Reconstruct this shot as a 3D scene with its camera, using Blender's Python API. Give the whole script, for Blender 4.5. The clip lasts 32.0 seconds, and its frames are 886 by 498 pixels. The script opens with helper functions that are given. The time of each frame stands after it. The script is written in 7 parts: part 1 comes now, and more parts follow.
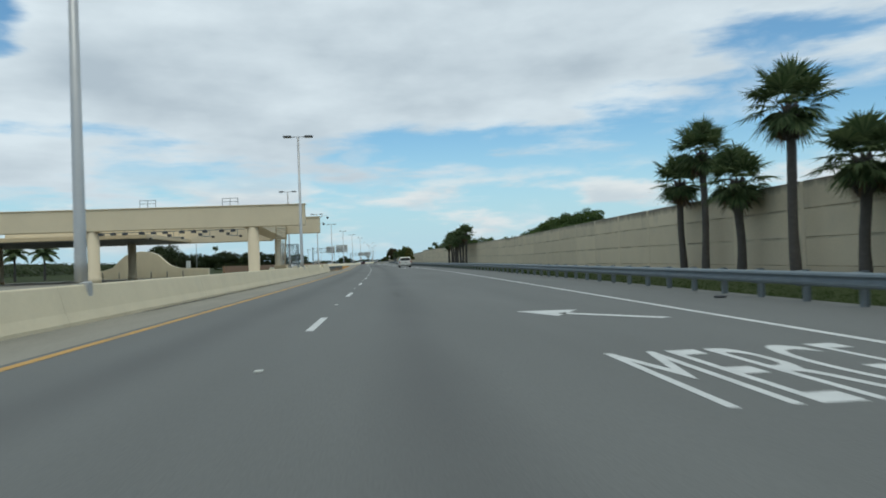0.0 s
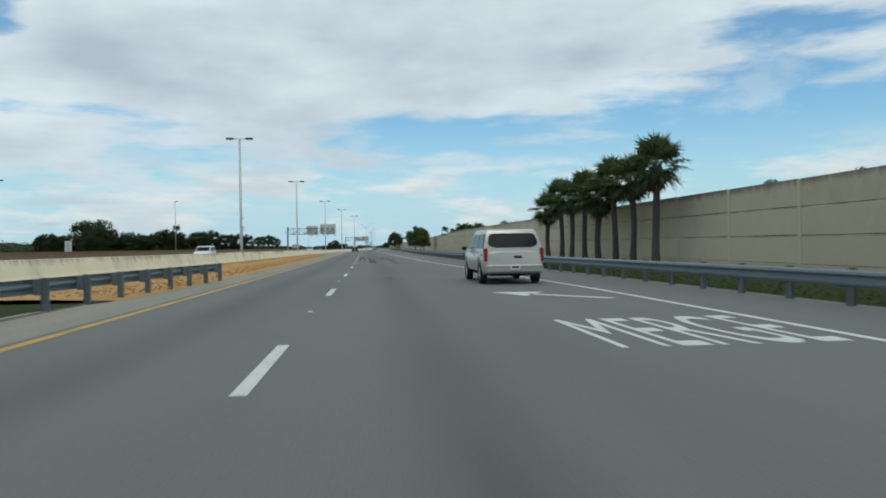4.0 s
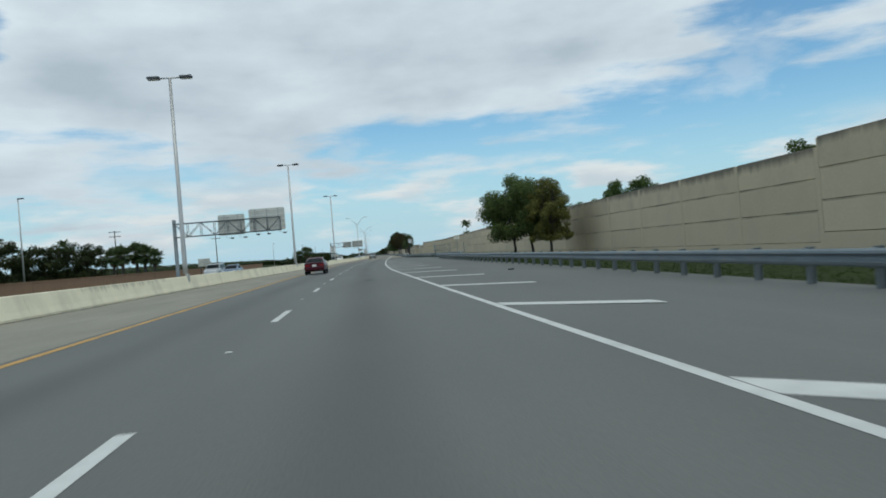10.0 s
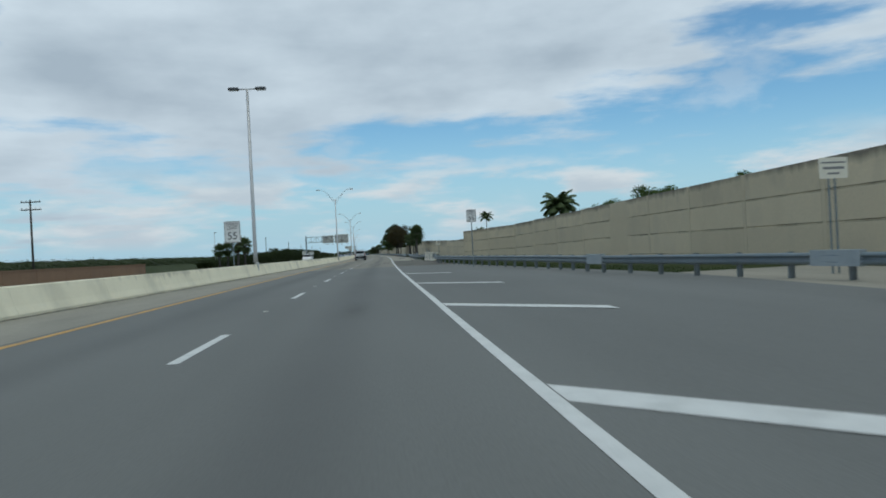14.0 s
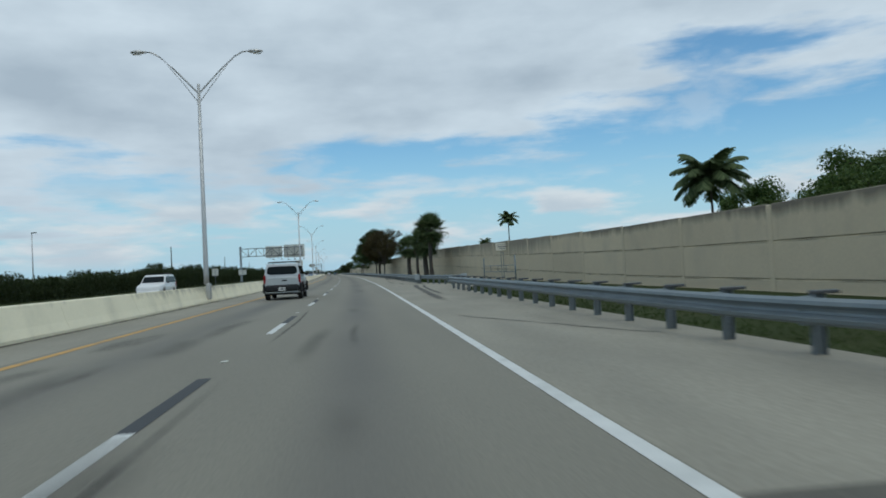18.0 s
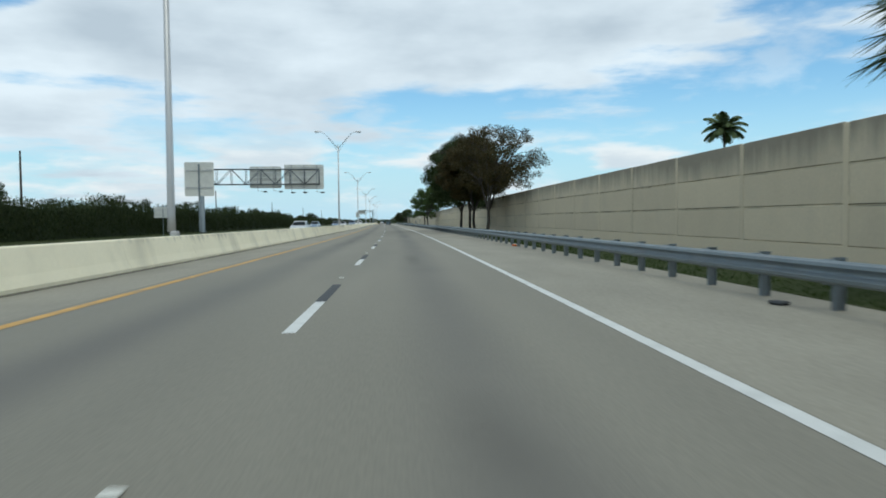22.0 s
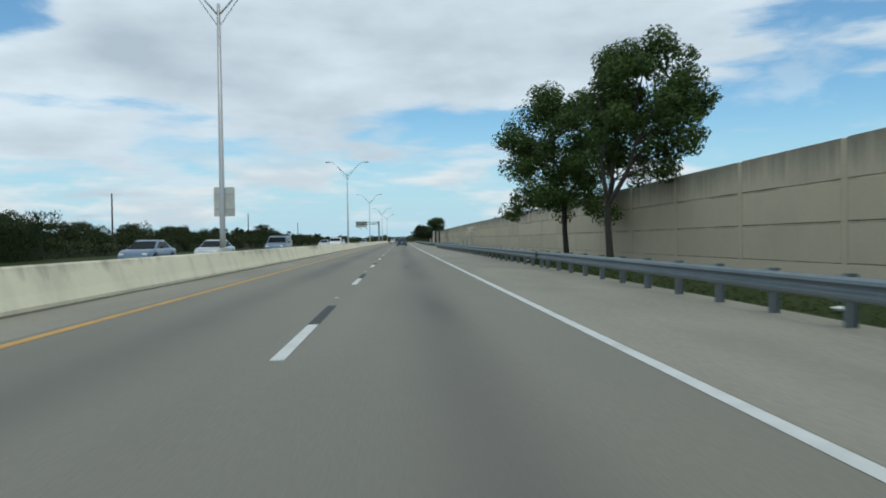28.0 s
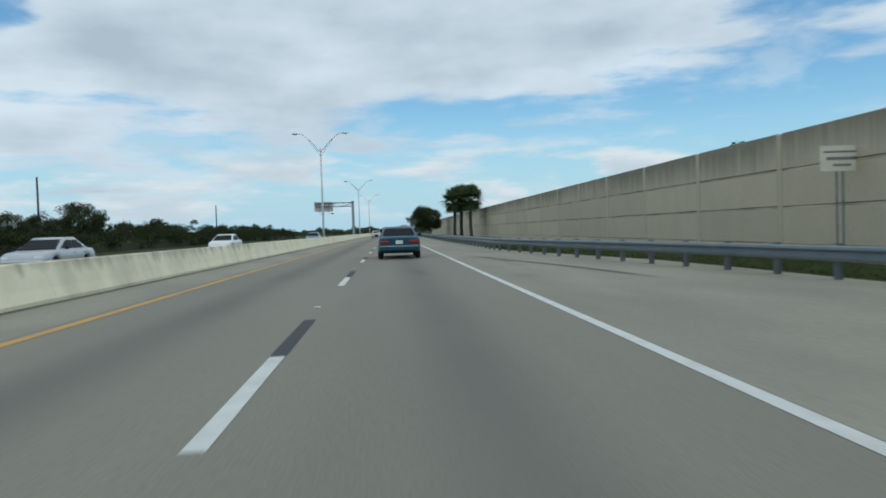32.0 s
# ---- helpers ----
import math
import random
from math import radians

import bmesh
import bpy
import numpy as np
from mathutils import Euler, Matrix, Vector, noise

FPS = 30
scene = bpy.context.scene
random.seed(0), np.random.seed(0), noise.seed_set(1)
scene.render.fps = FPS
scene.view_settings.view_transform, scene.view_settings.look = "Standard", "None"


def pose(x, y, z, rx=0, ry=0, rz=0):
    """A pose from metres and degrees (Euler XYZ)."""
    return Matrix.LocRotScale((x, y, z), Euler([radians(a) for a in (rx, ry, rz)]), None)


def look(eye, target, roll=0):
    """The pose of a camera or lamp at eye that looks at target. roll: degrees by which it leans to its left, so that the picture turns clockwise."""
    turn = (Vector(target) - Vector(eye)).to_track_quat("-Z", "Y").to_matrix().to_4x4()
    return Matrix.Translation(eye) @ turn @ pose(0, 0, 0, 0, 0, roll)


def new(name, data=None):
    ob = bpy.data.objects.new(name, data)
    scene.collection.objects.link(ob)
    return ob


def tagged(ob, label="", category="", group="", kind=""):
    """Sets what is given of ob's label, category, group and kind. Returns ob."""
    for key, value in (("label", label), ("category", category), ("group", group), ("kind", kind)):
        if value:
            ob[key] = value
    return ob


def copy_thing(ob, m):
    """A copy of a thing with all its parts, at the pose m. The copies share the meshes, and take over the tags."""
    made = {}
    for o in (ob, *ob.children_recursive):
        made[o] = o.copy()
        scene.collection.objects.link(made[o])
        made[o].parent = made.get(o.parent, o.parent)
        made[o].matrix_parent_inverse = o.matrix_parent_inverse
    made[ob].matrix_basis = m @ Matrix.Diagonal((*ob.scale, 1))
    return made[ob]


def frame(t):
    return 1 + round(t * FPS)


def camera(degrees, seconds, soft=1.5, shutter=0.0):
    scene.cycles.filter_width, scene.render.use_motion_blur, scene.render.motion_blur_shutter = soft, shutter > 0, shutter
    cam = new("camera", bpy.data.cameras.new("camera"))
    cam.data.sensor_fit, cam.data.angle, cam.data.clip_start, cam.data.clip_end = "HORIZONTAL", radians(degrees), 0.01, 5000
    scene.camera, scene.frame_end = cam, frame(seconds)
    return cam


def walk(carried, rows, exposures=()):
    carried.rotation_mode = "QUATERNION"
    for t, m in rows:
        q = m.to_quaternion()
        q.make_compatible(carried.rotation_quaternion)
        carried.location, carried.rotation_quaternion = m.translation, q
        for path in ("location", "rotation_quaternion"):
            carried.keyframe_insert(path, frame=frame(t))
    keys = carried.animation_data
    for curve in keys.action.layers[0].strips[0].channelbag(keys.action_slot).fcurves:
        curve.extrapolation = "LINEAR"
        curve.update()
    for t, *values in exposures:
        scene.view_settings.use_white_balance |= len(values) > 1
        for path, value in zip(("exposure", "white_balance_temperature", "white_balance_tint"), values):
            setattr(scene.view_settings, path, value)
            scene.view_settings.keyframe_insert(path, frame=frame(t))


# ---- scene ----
cam = camera(64.2, 32.0, soft=1.8, shutter=0.15)
PATH = [
    (0, (1.46, -0.60, 1.21), (2.343, 9.359, 1.348), -2.09),
    (1, (1.27, 22.25, 1.21), (2.166, 32.211, 1.280), -2.63),
    (2, (1.30, 45.29, 1.21), (2.337, 55.235, 1.166), -3.56),
    (3, (1.29, 68.39, 1.21), (2.179, 78.355, 1.094), -1.75),
    (3.5, (1.29, 79.95, 1.21), (2.201, 89.910, 1.176), -1.07),
    (5.5, (1.09, 126.54, 1.21), (1.841, 136.512, 1.059), -0.80),
    (6, (0.96, 138.05, 1.21), (1.660, 148.025, 1.006), -0.68),
    (7, (0.54, 160.92, 1.21), (1.141, 170.897, 1.134), 0.23),
    (8, (0.06, 183.93, 1.21), (0.709, 193.912, 1.216), -2.66),
    (9, (-0.43, 206.63, 1.21), (0.260, 216.602, 1.189), -3.11),
    (10, (-0.87, 229.08, 1.21), (0.088, 239.031, 1.211), -4.64),
    (11, (-1.05, 252.03, 1.21), (-0.310, 262.004, 1.195), -1.62),
    (12, (-1.09, 274.89, 1.21), (-0.350, 284.858, 1.261), -3.09),
    (13, (-1.13, 297.76, 1.21), (-0.177, 307.706, 1.485), -3.37),
    (14, (-0.97, 320.38, 1.21), (0.136, 330.323, 1.218), -2.91),
    (14.5, (-0.85, 331.43, 1.21), (0.388, 341.353, 1.306), -1.69),
    (16.5, (-0.03, 376.03, 1.21), (0.894, 385.991, 1.196), -2.66),
    (17, (0.18, 387.32, 1.21), (1.481, 397.238, 1.309), -2.95),
    (18, (0.81, 411.48, 1.21), (2.333, 421.362, 1.470), -2.85),
    (19, (1.31, 434.48, 1.21), (2.826, 444.366, 1.237), 1.59),
    (20, (1.83, 457.80, 1.21), (3.013, 467.730, 1.243), -0.30),
    (21, (2.22, 480.88, 1.21), (3.001, 490.840, 0.689), -0.71),
    (22, (2.55, 504.17, 1.21), (3.262, 514.140, 0.819), -0.53),
    (23, (2.71, 528.27, 1.21), (3.493, 538.241, 1.020), -2.43),
    (24, (2.72, 552.47, 1.21), (3.545, 562.434, 0.989), -3.31),
    (25, (2.70, 577.44, 1.21), (3.560, 587.402, 0.913), -2.59),
    (27.5, (2.46, 638.76, 1.21), (3.064, 648.734, 0.945), -0.85),
    (28, (2.33, 651.03, 1.21), (2.812, 661.018, 1.071), -0.83),
    (29, (1.98, 675.62, 1.21), (2.434, 685.610, 0.962), -0.85),
    (30, (1.55, 700.68, 1.21), (2.061, 710.664, 1.068), -3.11),
    (31, (1.17, 726.05, 1.21), (1.804, 736.020, 0.880), -3.25),
    (32, (0.91, 751.76, 1.21), (1.558, 761.740, 0.936), -1.86),
]
walk(cam, [(t, look(eye, target, roll)) for t, eye, target, roll in PATH], [(t, e, k, 2.5) for t, e, k in ((0.0, -0.05, 6300), (7.0, -0.06, 6300), (11.0, -0.15, 6200), (13.0, -0.25, 6050), (18.0, -0.22, 6000), (19.5, -0.18, 6050), (21.0, 0.10, 6200), (25.0, 0.15, 6200), (28.0, -0.02, 6150), (32.0, -0.08, 6050))])

# ---- world and sun ----
SUN_DIR = Vector((0.06, -0.36, 0.93)).normalized()
world = bpy.data.worlds.new("sky")
scene.world = world
world.use_nodes = True


def build_sky():
    nt = world.node_tree
    nt.nodes.clear()
    N, Lk = nt.nodes.new, nt.links.new
    out, bg = N("ShaderNodeOutputWorld"), N("ShaderNodeBackground")
    sky = N("ShaderNodeTexSky")
    sky.sky_type = "NISHITA"
    sky.sun_disc = False
    sky.sun_elevation = math.asin(SUN_DIR.z)
    sky.sun_rotation = math.atan2(SUN_DIR.x, SUN_DIR.y)
    sky.altitude = 0
    sky.dust_density = 0.6
    sky.ozone_density = 2.0
    tc, sep = N("ShaderNodeTexCoord"), N("ShaderNodeSeparateXYZ")
    Lk(tc.outputs["Generated"], sep.inputs[0])

    def math_node(op, a, b=None, clamp=False):
        m = N("ShaderNodeMath")
        m.operation, m.use_clamp = op, clamp
        for i, v in enumerate((a, b)):
            if v is None:
                continue
            if isinstance(v, (int, float)):
                m.inputs[i].default_value = v
            else:
                Lk(v, m.inputs[i])
        return m.outputs[0]

    def noise_node(vec, scale, detail, rough):
        nd = N("ShaderNodeTexNoise")
        nd.inputs["Scale"].default_value, nd.inputs["Detail"].default_value, nd.inputs["Roughness"].default_value = scale, detail, rough
        Lk(vec, nd.inputs["Vector"])
        return nd.outputs[0]

    def smooth(v, lo, hi):
        r = N("ShaderNodeMapRange")
        r.interpolation_type = "SMOOTHSTEP"
        r.inputs[1].default_value, r.inputs[2].default_value = lo, hi
        Lk(v, r.inputs[0])
        return r.outputs[0]

    def combine(x, y, z):
        c = N("ShaderNodeCombineXYZ")
        for i, v in enumerate((x, y, z)):
            if isinstance(v, (int, float)):
                c.inputs[i].default_value = v
            else:
                Lk(v, c.inputs[i])
        return c.outputs[0]

    dx, dy, dz = sep.outputs
    up = math_node("ADD", math_node("MAXIMUM", dz, 0.0), 0.07)
    plane = combine(math_node("ADD", math_node("DIVIDE", dx, up), 3.1), math_node("ADD", math_node("DIVIDE", dy, up), 1.7), 0.0)
    low = combine(math_node("MULTIPLY", dx, 3.0), math_node("MULTIPLY", dy, 3.0), math_node("MULTIPLY", dz, 16.0))
    billow = noise_node(plane, 0.9, 6, 0.52)
    # one large deck whose ragged edge runs down from the far right to the left
    lift = math_node("SUBTRACT", math_node("SUBTRACT", dz, 0.126), math_node("MULTIPLY", dx, 0.14))
    deck = math_node("ADD", math_node("MULTIPLY", lift, 7.0), math_node("MULTIPLY", math_node("SUBTRACT", billow, 0.5), 3.0))
    deck = math_node("ADD", deck, math_node("MULTIPLY", math_node("SUBTRACT", noise_node(low, 1.3, 6, 0.6), 0.5), 2.2))
    # a break in the deck high on the left
    gap = math_node("MULTIPLY", smooth(math_node("MULTIPLY", dx, -1.0), 0.34, 0.48), smooth(dz, 0.20, 0.29))
    deck = math_node("SUBTRACT", deck, math_node("MULTIPLY", gap, 2.6))
    thick = smooth(deck, 0.0, 1.6)
    deck = smooth(deck, -0.2, 0.5)
    # small flat clouds in bands over the horizon
    heap = combine(math_node("MULTIPLY", dx, 3.0), math_node("MULTIPLY", dy, 3.0), math_node("MULTIPLY", dz, 13.0))
    higher = combine(math_node("MULTIPLY", dx, 3.0), math_node("MULTIPLY", dy, 3.0), math_node("MULTIPLY", math_node("ADD", dz, 0.011), 13.0))
    bands = math_node("MULTIPLY", smooth(noise_node(heap, 1.9, 7, 0.55), 0.44, 0.60), math_node("MULTIPLY", smooth(dz, 0.01, 0.035), math_node("SUBTRACT", 1.0, smooth(dz, 0.085, 0.15))))
    shade = smooth(noise_node(higher, 1.9, 7, 0.55), 0.46, 0.68)
    puff = combine(math_node("MULTIPLY", dx, 5.0), math_node("MULTIPLY", dy, 5.0), math_node("MULTIPLY", dz, 11.0))
    wisps = math_node("MULTIPLY", smooth(noise_node(puff, 1.5, 6, 0.55), 0.55, 0.72), 0.42)
    cover = math_node("MAXIMUM", deck, wisps)
    tone = N("ShaderNodeValToRGB")
    tone.color_ramp.elements[0].position, tone.color_ramp.elements[0].color = 0.38, (0.755, 0.81, 0.875, 1)
    tone.color_ramp.elements[1].position, tone.color_ramp.elements[1].color = 0.63, (0.48, 0.54, 0.615, 1)
    grey = math_node("ADD", math_node("MULTIPLY", noise_node(plane, 0.45, 4, 0.45), 0.35), math_node("ADD", math_node("MULTIPLY", noise_node(puff, 0.8, 5, 0.48), 0.40), math_node("MULTIPLY", noise_node(puff, 1.9, 5, 0.5), 0.27)))
    Lk(math_node("SUBTRACT", math_node("ADD", grey, 0.02), math_node("MULTIPLY", math_node("SUBTRACT", 1.0, thick), 0.09)), tone.inputs[0])
    skyc = N("ShaderNodeMixRGB")
    skyc.blend_type = "MULTIPLY"
    skyc.inputs[0].default_value = 1.0
    skyc.inputs[2].default_value = (SKY_GAIN * 0.82, SKY_GAIN * 1.05, SKY_GAIN * 1.10, 1)
    Lk(sky.outputs[0], skyc.inputs[1])
    haze = N("ShaderNodeMixRGB")
    haze.inputs[2].default_value = (0.50, 0.68, 0.80, 1)
    Lk(math_node("SUBTRACT", 1.0, smooth(dz, -0.02, 0.20)), haze.inputs[0])
    Lk(skyc.outputs[0], haze.inputs[1])
    mix = N("ShaderNodeMixRGB")
    Lk(cover, mix.inputs[0]), Lk(haze.outputs[0], mix.inputs[1]), Lk(tone.outputs[0], mix.inputs[2])
    heaps = N("ShaderNodeMixRGB")
    heaps.inputs[1].default_value, heaps.inputs[2].default_value = (0.80, 0.81, 0.83, 1), (0.62, 0.67, 0.73, 1)
    Lk(shade, heaps.inputs[0])
    both = N("ShaderNodeMixRGB")
    Lk(math_node("MULTIPLY", bands, math_node("SUBTRACT", 1.0, deck)), both.inputs[0]), Lk(mix.outputs[0], both.inputs[1]), Lk(heaps.outputs[0], both.inputs[2])
    Lk(both.outputs[0], bg.inputs[0])
    bg.inputs[1].default_value = 1.0
    Lk(bg.outputs[0], out.inputs[0])


SKY_GAIN = 0.125
build_sky()
sun = new("sun", bpy.data.lights.new("sun", "SUN"))
sun.data.energy, sun.data.angle, sun.data.color = 0.85, radians(28), (1.0, 0.96, 0.88)
sun.matrix_world = look(SUN_DIR * 500, (0, 0, 0))

# ---- the line of the road ----
HEADING = [-1.48, -1.12, -0.76, -0.4, -0.03, 0.34, 0.69, 1.01, 1.26, 1.44, 1.47, 1.33, 1.01, 0.5, -0.12, -0.75, -1.31, -1.71, -1.89, -1.87, -1.65, -1.31, -0.91, -0.52, -0.17, 0.13, 0.4, 0.6, 0.73, 0.78, 0.77, 0.72, 0.65, 0.58, 0.51, 0.44, 0.37, 0.3, 0.24, 0.17, 0.11, 0.05, -0.01]
GRID = np.arange(-50.0, 1000.1, 2.5)
TURN = np.radians(np.interp(GRID, np.arange(-50, 1001, 25), HEADING))
MID = (TURN[1:] + TURN[:-1]) / 2
ROAD_X = np.concatenate([[0], np.cumsum(-np.sin(MID) * 2.5)])
ROAD_Y = np.concatenate([[0], np.cumsum(np.cos(MID) * 2.5)])
ROAD_X -= ROAD_X[20]
ROAD_Y -= ROAD_Y[20]


def turn_at(s):
    return float(np.interp(s, GRID, TURN))


def at(s, u, z=0.0):
    """The place s metres along the road, u to the right of the lane line, z above it."""
    a = turn_at(s)
    x, y = float(np.interp(s, GRID, ROAD_X)), float(np.interp(s, GRID, ROAD_Y))
    over = s - min(max(s, -50.0), 1000.0)
    return Vector((x - math.sin(a) * over + u * math.cos(a), y + math.cos(a) * over + u * math.sin(a), z))


def road_pose(s, u, z=0.0, turn=0.0):
    """Local x to the right, y along the road."""
    return Matrix.Translation(at(s, u, z)) @ Matrix.Rotation(turn_at(s) + radians(turn), 4, "Z")


def lerp_line(*knots):
    ss, uu = [k[0] for k in knots], [k[1] for k in knots]
    return lambda s: float(np.interp(s, ss, uu))


YELLOW_U = -3.5
EDGE_U = lerp_line((-60, 7.3), (60, 7.5), (110, 7.1), (133, 6.3), (146, 5.75), (175, 5.4), (195, 5.0), (215, 4.9), (240, 4.55), (262, 4.2), (283, 3.75), (310, 3.75), (340, 3.85), (400, 3.66), (1000, 3.66))
WALL_A_U = lerp_line((-60, 20.0), (370, 20.0), (396, 16.8), (407.6, 12.6))
WALL_A_H = lerp_line((255, 4.05), (370, 4.05), (396, 3.55), (407.6, 3.32))
WALL_HIGH_H = lerp_line((-60, 4.1), (55, 4.1), (80, 3.94), (100, 3.86), (140, 4.05), (196, 4.26), (255.1, 4.46))
WALL_B_U = lerp_line((414, 14.6), (421, 14.9), (450, 14.8), (500, 14.2), (600, 13.8), (1000, 14.1))
WALL_B_H = lerp_line((414, 2.84), (419, 2.76), (430, 2.70), (445, 2.77), (475, 3.27), (500, 3.7), (525, 4.0), (560, 4.15), (620, 4.1), (680, 3.9), (730, 3.85), (780, 4.0), (1000, 4.1))
NEAR_BARRIER_U = -5.75
FAR_BARRIER_U = lerp_line((90, -13.2), (114, -12.6), (166, -11.5), (217, -10.4), (275, -8.9), (321, -7.3), (373, -6.3), (430, -5.75), (600, -5.72), (650, -5.58), (715, -5.58), (765, -5.75), (1000, -5.75))

# ---- materials ----
def material(name, color, rough=0.8, metal=0.0, vary=0.12, scale=1.5, fine=25.0, bump=0.15, stain=None, stain_scale=0.35, stain_amount=0.5, random_amount=0.0, spec=0.5, stretch=(1, 1, 1)):
    m = bpy.data.materials.new(name)
    m.use_nodes = True
    nt = m.node_tree
    N, Lk = nt.nodes.new, nt.links.new
    b = nt.nodes["Principled BSDF"]
    b.inputs["Roughness"].default_value, b.inputs["Metallic"].default_value = rough, metal
    b.inputs["Specular IOR Level"].default_value = spec
    tc = N("ShaderNodeTexCoord")
    mp = N("ShaderNodeMapping")
    mp.inputs["Scale"].default_value = stretch
    geo = N("ShaderNodeNewGeometry")
    Lk(geo.outputs["Position"], mp.inputs[0])
    n1, n2 = N("ShaderNodeTexNoise"), N("ShaderNodeTexNoise")
    for nd, sc in ((n1, scale), (n2, fine)):
        nd.inputs["Scale"].default_value, nd.inputs["Detail"].default_value = sc, 5
        Lk(mp.outputs[0], nd.inputs["Vector"])
    c = [*color, 1]
    add = N("ShaderNodeMath")
    add.operation = "ADD"
    Lk(n1.outputs[0], add.inputs[0]), Lk(n2.outputs[0], add.inputs[1])
    rng = N("ShaderNodeMapRange")
    rng.inputs[1].default_value, rng.inputs[2].default_value = 0.6, 1.4
    rng.inputs[3].default_value, rng.inputs[4].default_value = 1 - vary, 1 + vary
    Lk(add.outputs[0], rng.inputs[0])
    mul = N("ShaderNodeVectorMath")
    mul.operation = "SCALE"
    mul.inputs[0].default_value = color
    Lk(rng.outputs[0], mul.inputs["Scale"])
    col = mul.outputs[0]
    if stain:
        n3 = N("ShaderNodeTexNoise")
        n3.inputs["Scale"].default_value, n3.inputs["Detail"].default_value = stain_scale, 6
        Lk(mp.outputs[0], n3.inputs["Vector"])
        r3 = N("ShaderNodeMapRange")
        r3.inputs[1].default_value, r3.inputs[2].default_value, r3.inputs[4].default_value = 0.5, 0.75, stain_amount
        Lk(n3.outputs[0], r3.inputs[0])
        mx = N("ShaderNodeMixRGB")
        mx.inputs[2].default_value = [*stain, 1]
        Lk(r3.outputs[0], mx.inputs[0]), Lk(col, mx.inputs[1])
        col = mx.outputs[0]
    if random_amount:
        oi = N("ShaderNodeObjectInfo")
        r4 = N("ShaderNodeMapRange")
        r4.inputs[3].default_value, r4.inputs[4].default_value = 1 - random_amount, 1 + random_amount
        Lk(oi.outputs["Random"], r4.inputs[0])
        m4 = N("ShaderNodeVectorMath")
        m4.operation = "SCALE"
        Lk(col, m4.inputs[0]), Lk(r4.outputs[0], m4.inputs["Scale"])
        col = m4.outputs[0]
    Lk(col, b.inputs["Base Color"])
    if bump:
        bp = N("ShaderNodeBump")
        bp.inputs["Strength"].default_value, bp.inputs["Distance"].default_value = bump, 0.02
        Lk(n2.outputs[0], bp.inputs["Height"]), Lk(bp.outputs[0], b.inputs["Normal"])
    return m


ASPHALT = material("asphalt", (0.138, 0.142, 0.132), 0.85, vary=0.17, scale=0.5, fine=60, bump=0.25, stain=(0.105, 0.108, 0.10), stain_scale=0.15, stretch=(1, 0.15, 1))
CONCRETE_ROAD = material("concrete_road", (0.205, 0.193, 0.154), 0.85, vary=0.16, scale=0.6, fine=50, bump=0.2, stain=(0.14, 0.137, 0.115), stain_scale=0.2, stretch=(1, 0.12, 1))


def add_tracks(m, strength, tint):
    """Darker oily strips down the middle of the lanes, by the ribbon's across coordinate."""
    nt = m.node_tree
    N, Lk = nt.nodes.new, nt.links.new
    b = nt.nodes["Principled BSDF"]
    old = b.inputs["Base Color"].links[0].from_socket
    uv, sep = N("ShaderNodeUVMap"), N("ShaderNodeSeparateXYZ")
    uv.uv_map = "across"
    Lk(uv.outputs[0], sep.inputs[0])
    nz = N("ShaderNodeTexNoise")
    nz.inputs["Scale"].default_value, nz.inputs["Detail"].default_value = 1.2, 5
    Lk(uv.outputs[0], nz.inputs["Vector"])
    total = None
    for centre in (0.5 + 0.183, 0.5 - 0.18):
        d = N("ShaderNodeMath")
        d.operation = "SUBTRACT"
        d.inputs[1].default_value = centre
        Lk(sep.outputs[0], d.inputs[0])
        ab = N("ShaderNodeMath")
        ab.operation = "ABSOLUTE"
        Lk(d.outputs[0], ab.inputs[0])
        r = N("ShaderNodeMapRange")
        r.interpolation_type = "SMOOTHSTEP"
        r.inputs[1].default_value, r.inputs[2].default_value, r.inputs[3].default_value, r.inputs[4].default_value = 0.0, 0.085, 1.0, 0.0
        Lk(ab.outputs[0], r.inputs[0])
        if total is None:
            total = r.outputs[0]
        else:
            ad = N("ShaderNodeMath")
            Lk(total, ad.inputs[0]), Lk(r.outputs[0], ad.inputs[1])
            total = ad.outputs[0]
    ml, m2 = N("ShaderNodeMath"), N("ShaderNodeMath")
    ml.operation = m2.operation = "MULTIPLY"
    Lk(total, ml.inputs[0]), Lk(nz.outputs[0], ml.inputs[1])
    Lk(ml.outputs[0], m2.inputs[0])
    m2.inputs[1].default_value = strength
    mx = N("ShaderNodeMixRGB")
    mx.inputs[2].default_value = [*tint, 1]
    Lk(m2.outputs[0], mx.inputs[0]), Lk(old, mx.inputs[1]), Lk(mx.outputs[0], b.inputs["Base Color"])


add_tracks(ASPHALT, 1.15, (0.088, 0.090, 0.086))
add_tracks(CONCRETE_ROAD, 1.2, (0.112, 0.107, 0.096))
BRIDGE_DECK = material("stained_deck_concrete", (0.105, 0.099, 0.08), 0.9, vary=0.35, scale=0.5, fine=30, bump=0.2, stain=(0.04, 0.038, 0.031), stain_scale=0.45, stain_amount=0.9, stretch=(1, 0.5, 1))
SHOULDER = material("shoulder", (0.265, 0.248, 0.198), 0.9, vary=0.2, scale=0.7, fine=22, bump=0.3, stain=(0.16, 0.155, 0.13), stain_scale=0.4, stretch=(1, 0.3, 1))
BARRIER = material("barrier_concrete", (0.88, 0.81, 0.60), 0.85, vary=0.07, scale=0.8, fine=20, bump=0.1, stain=(0.40, 0.37, 0.28), stain_scale=0.6, stain_amount=0.5, stretch=(1, 1, 0.4))
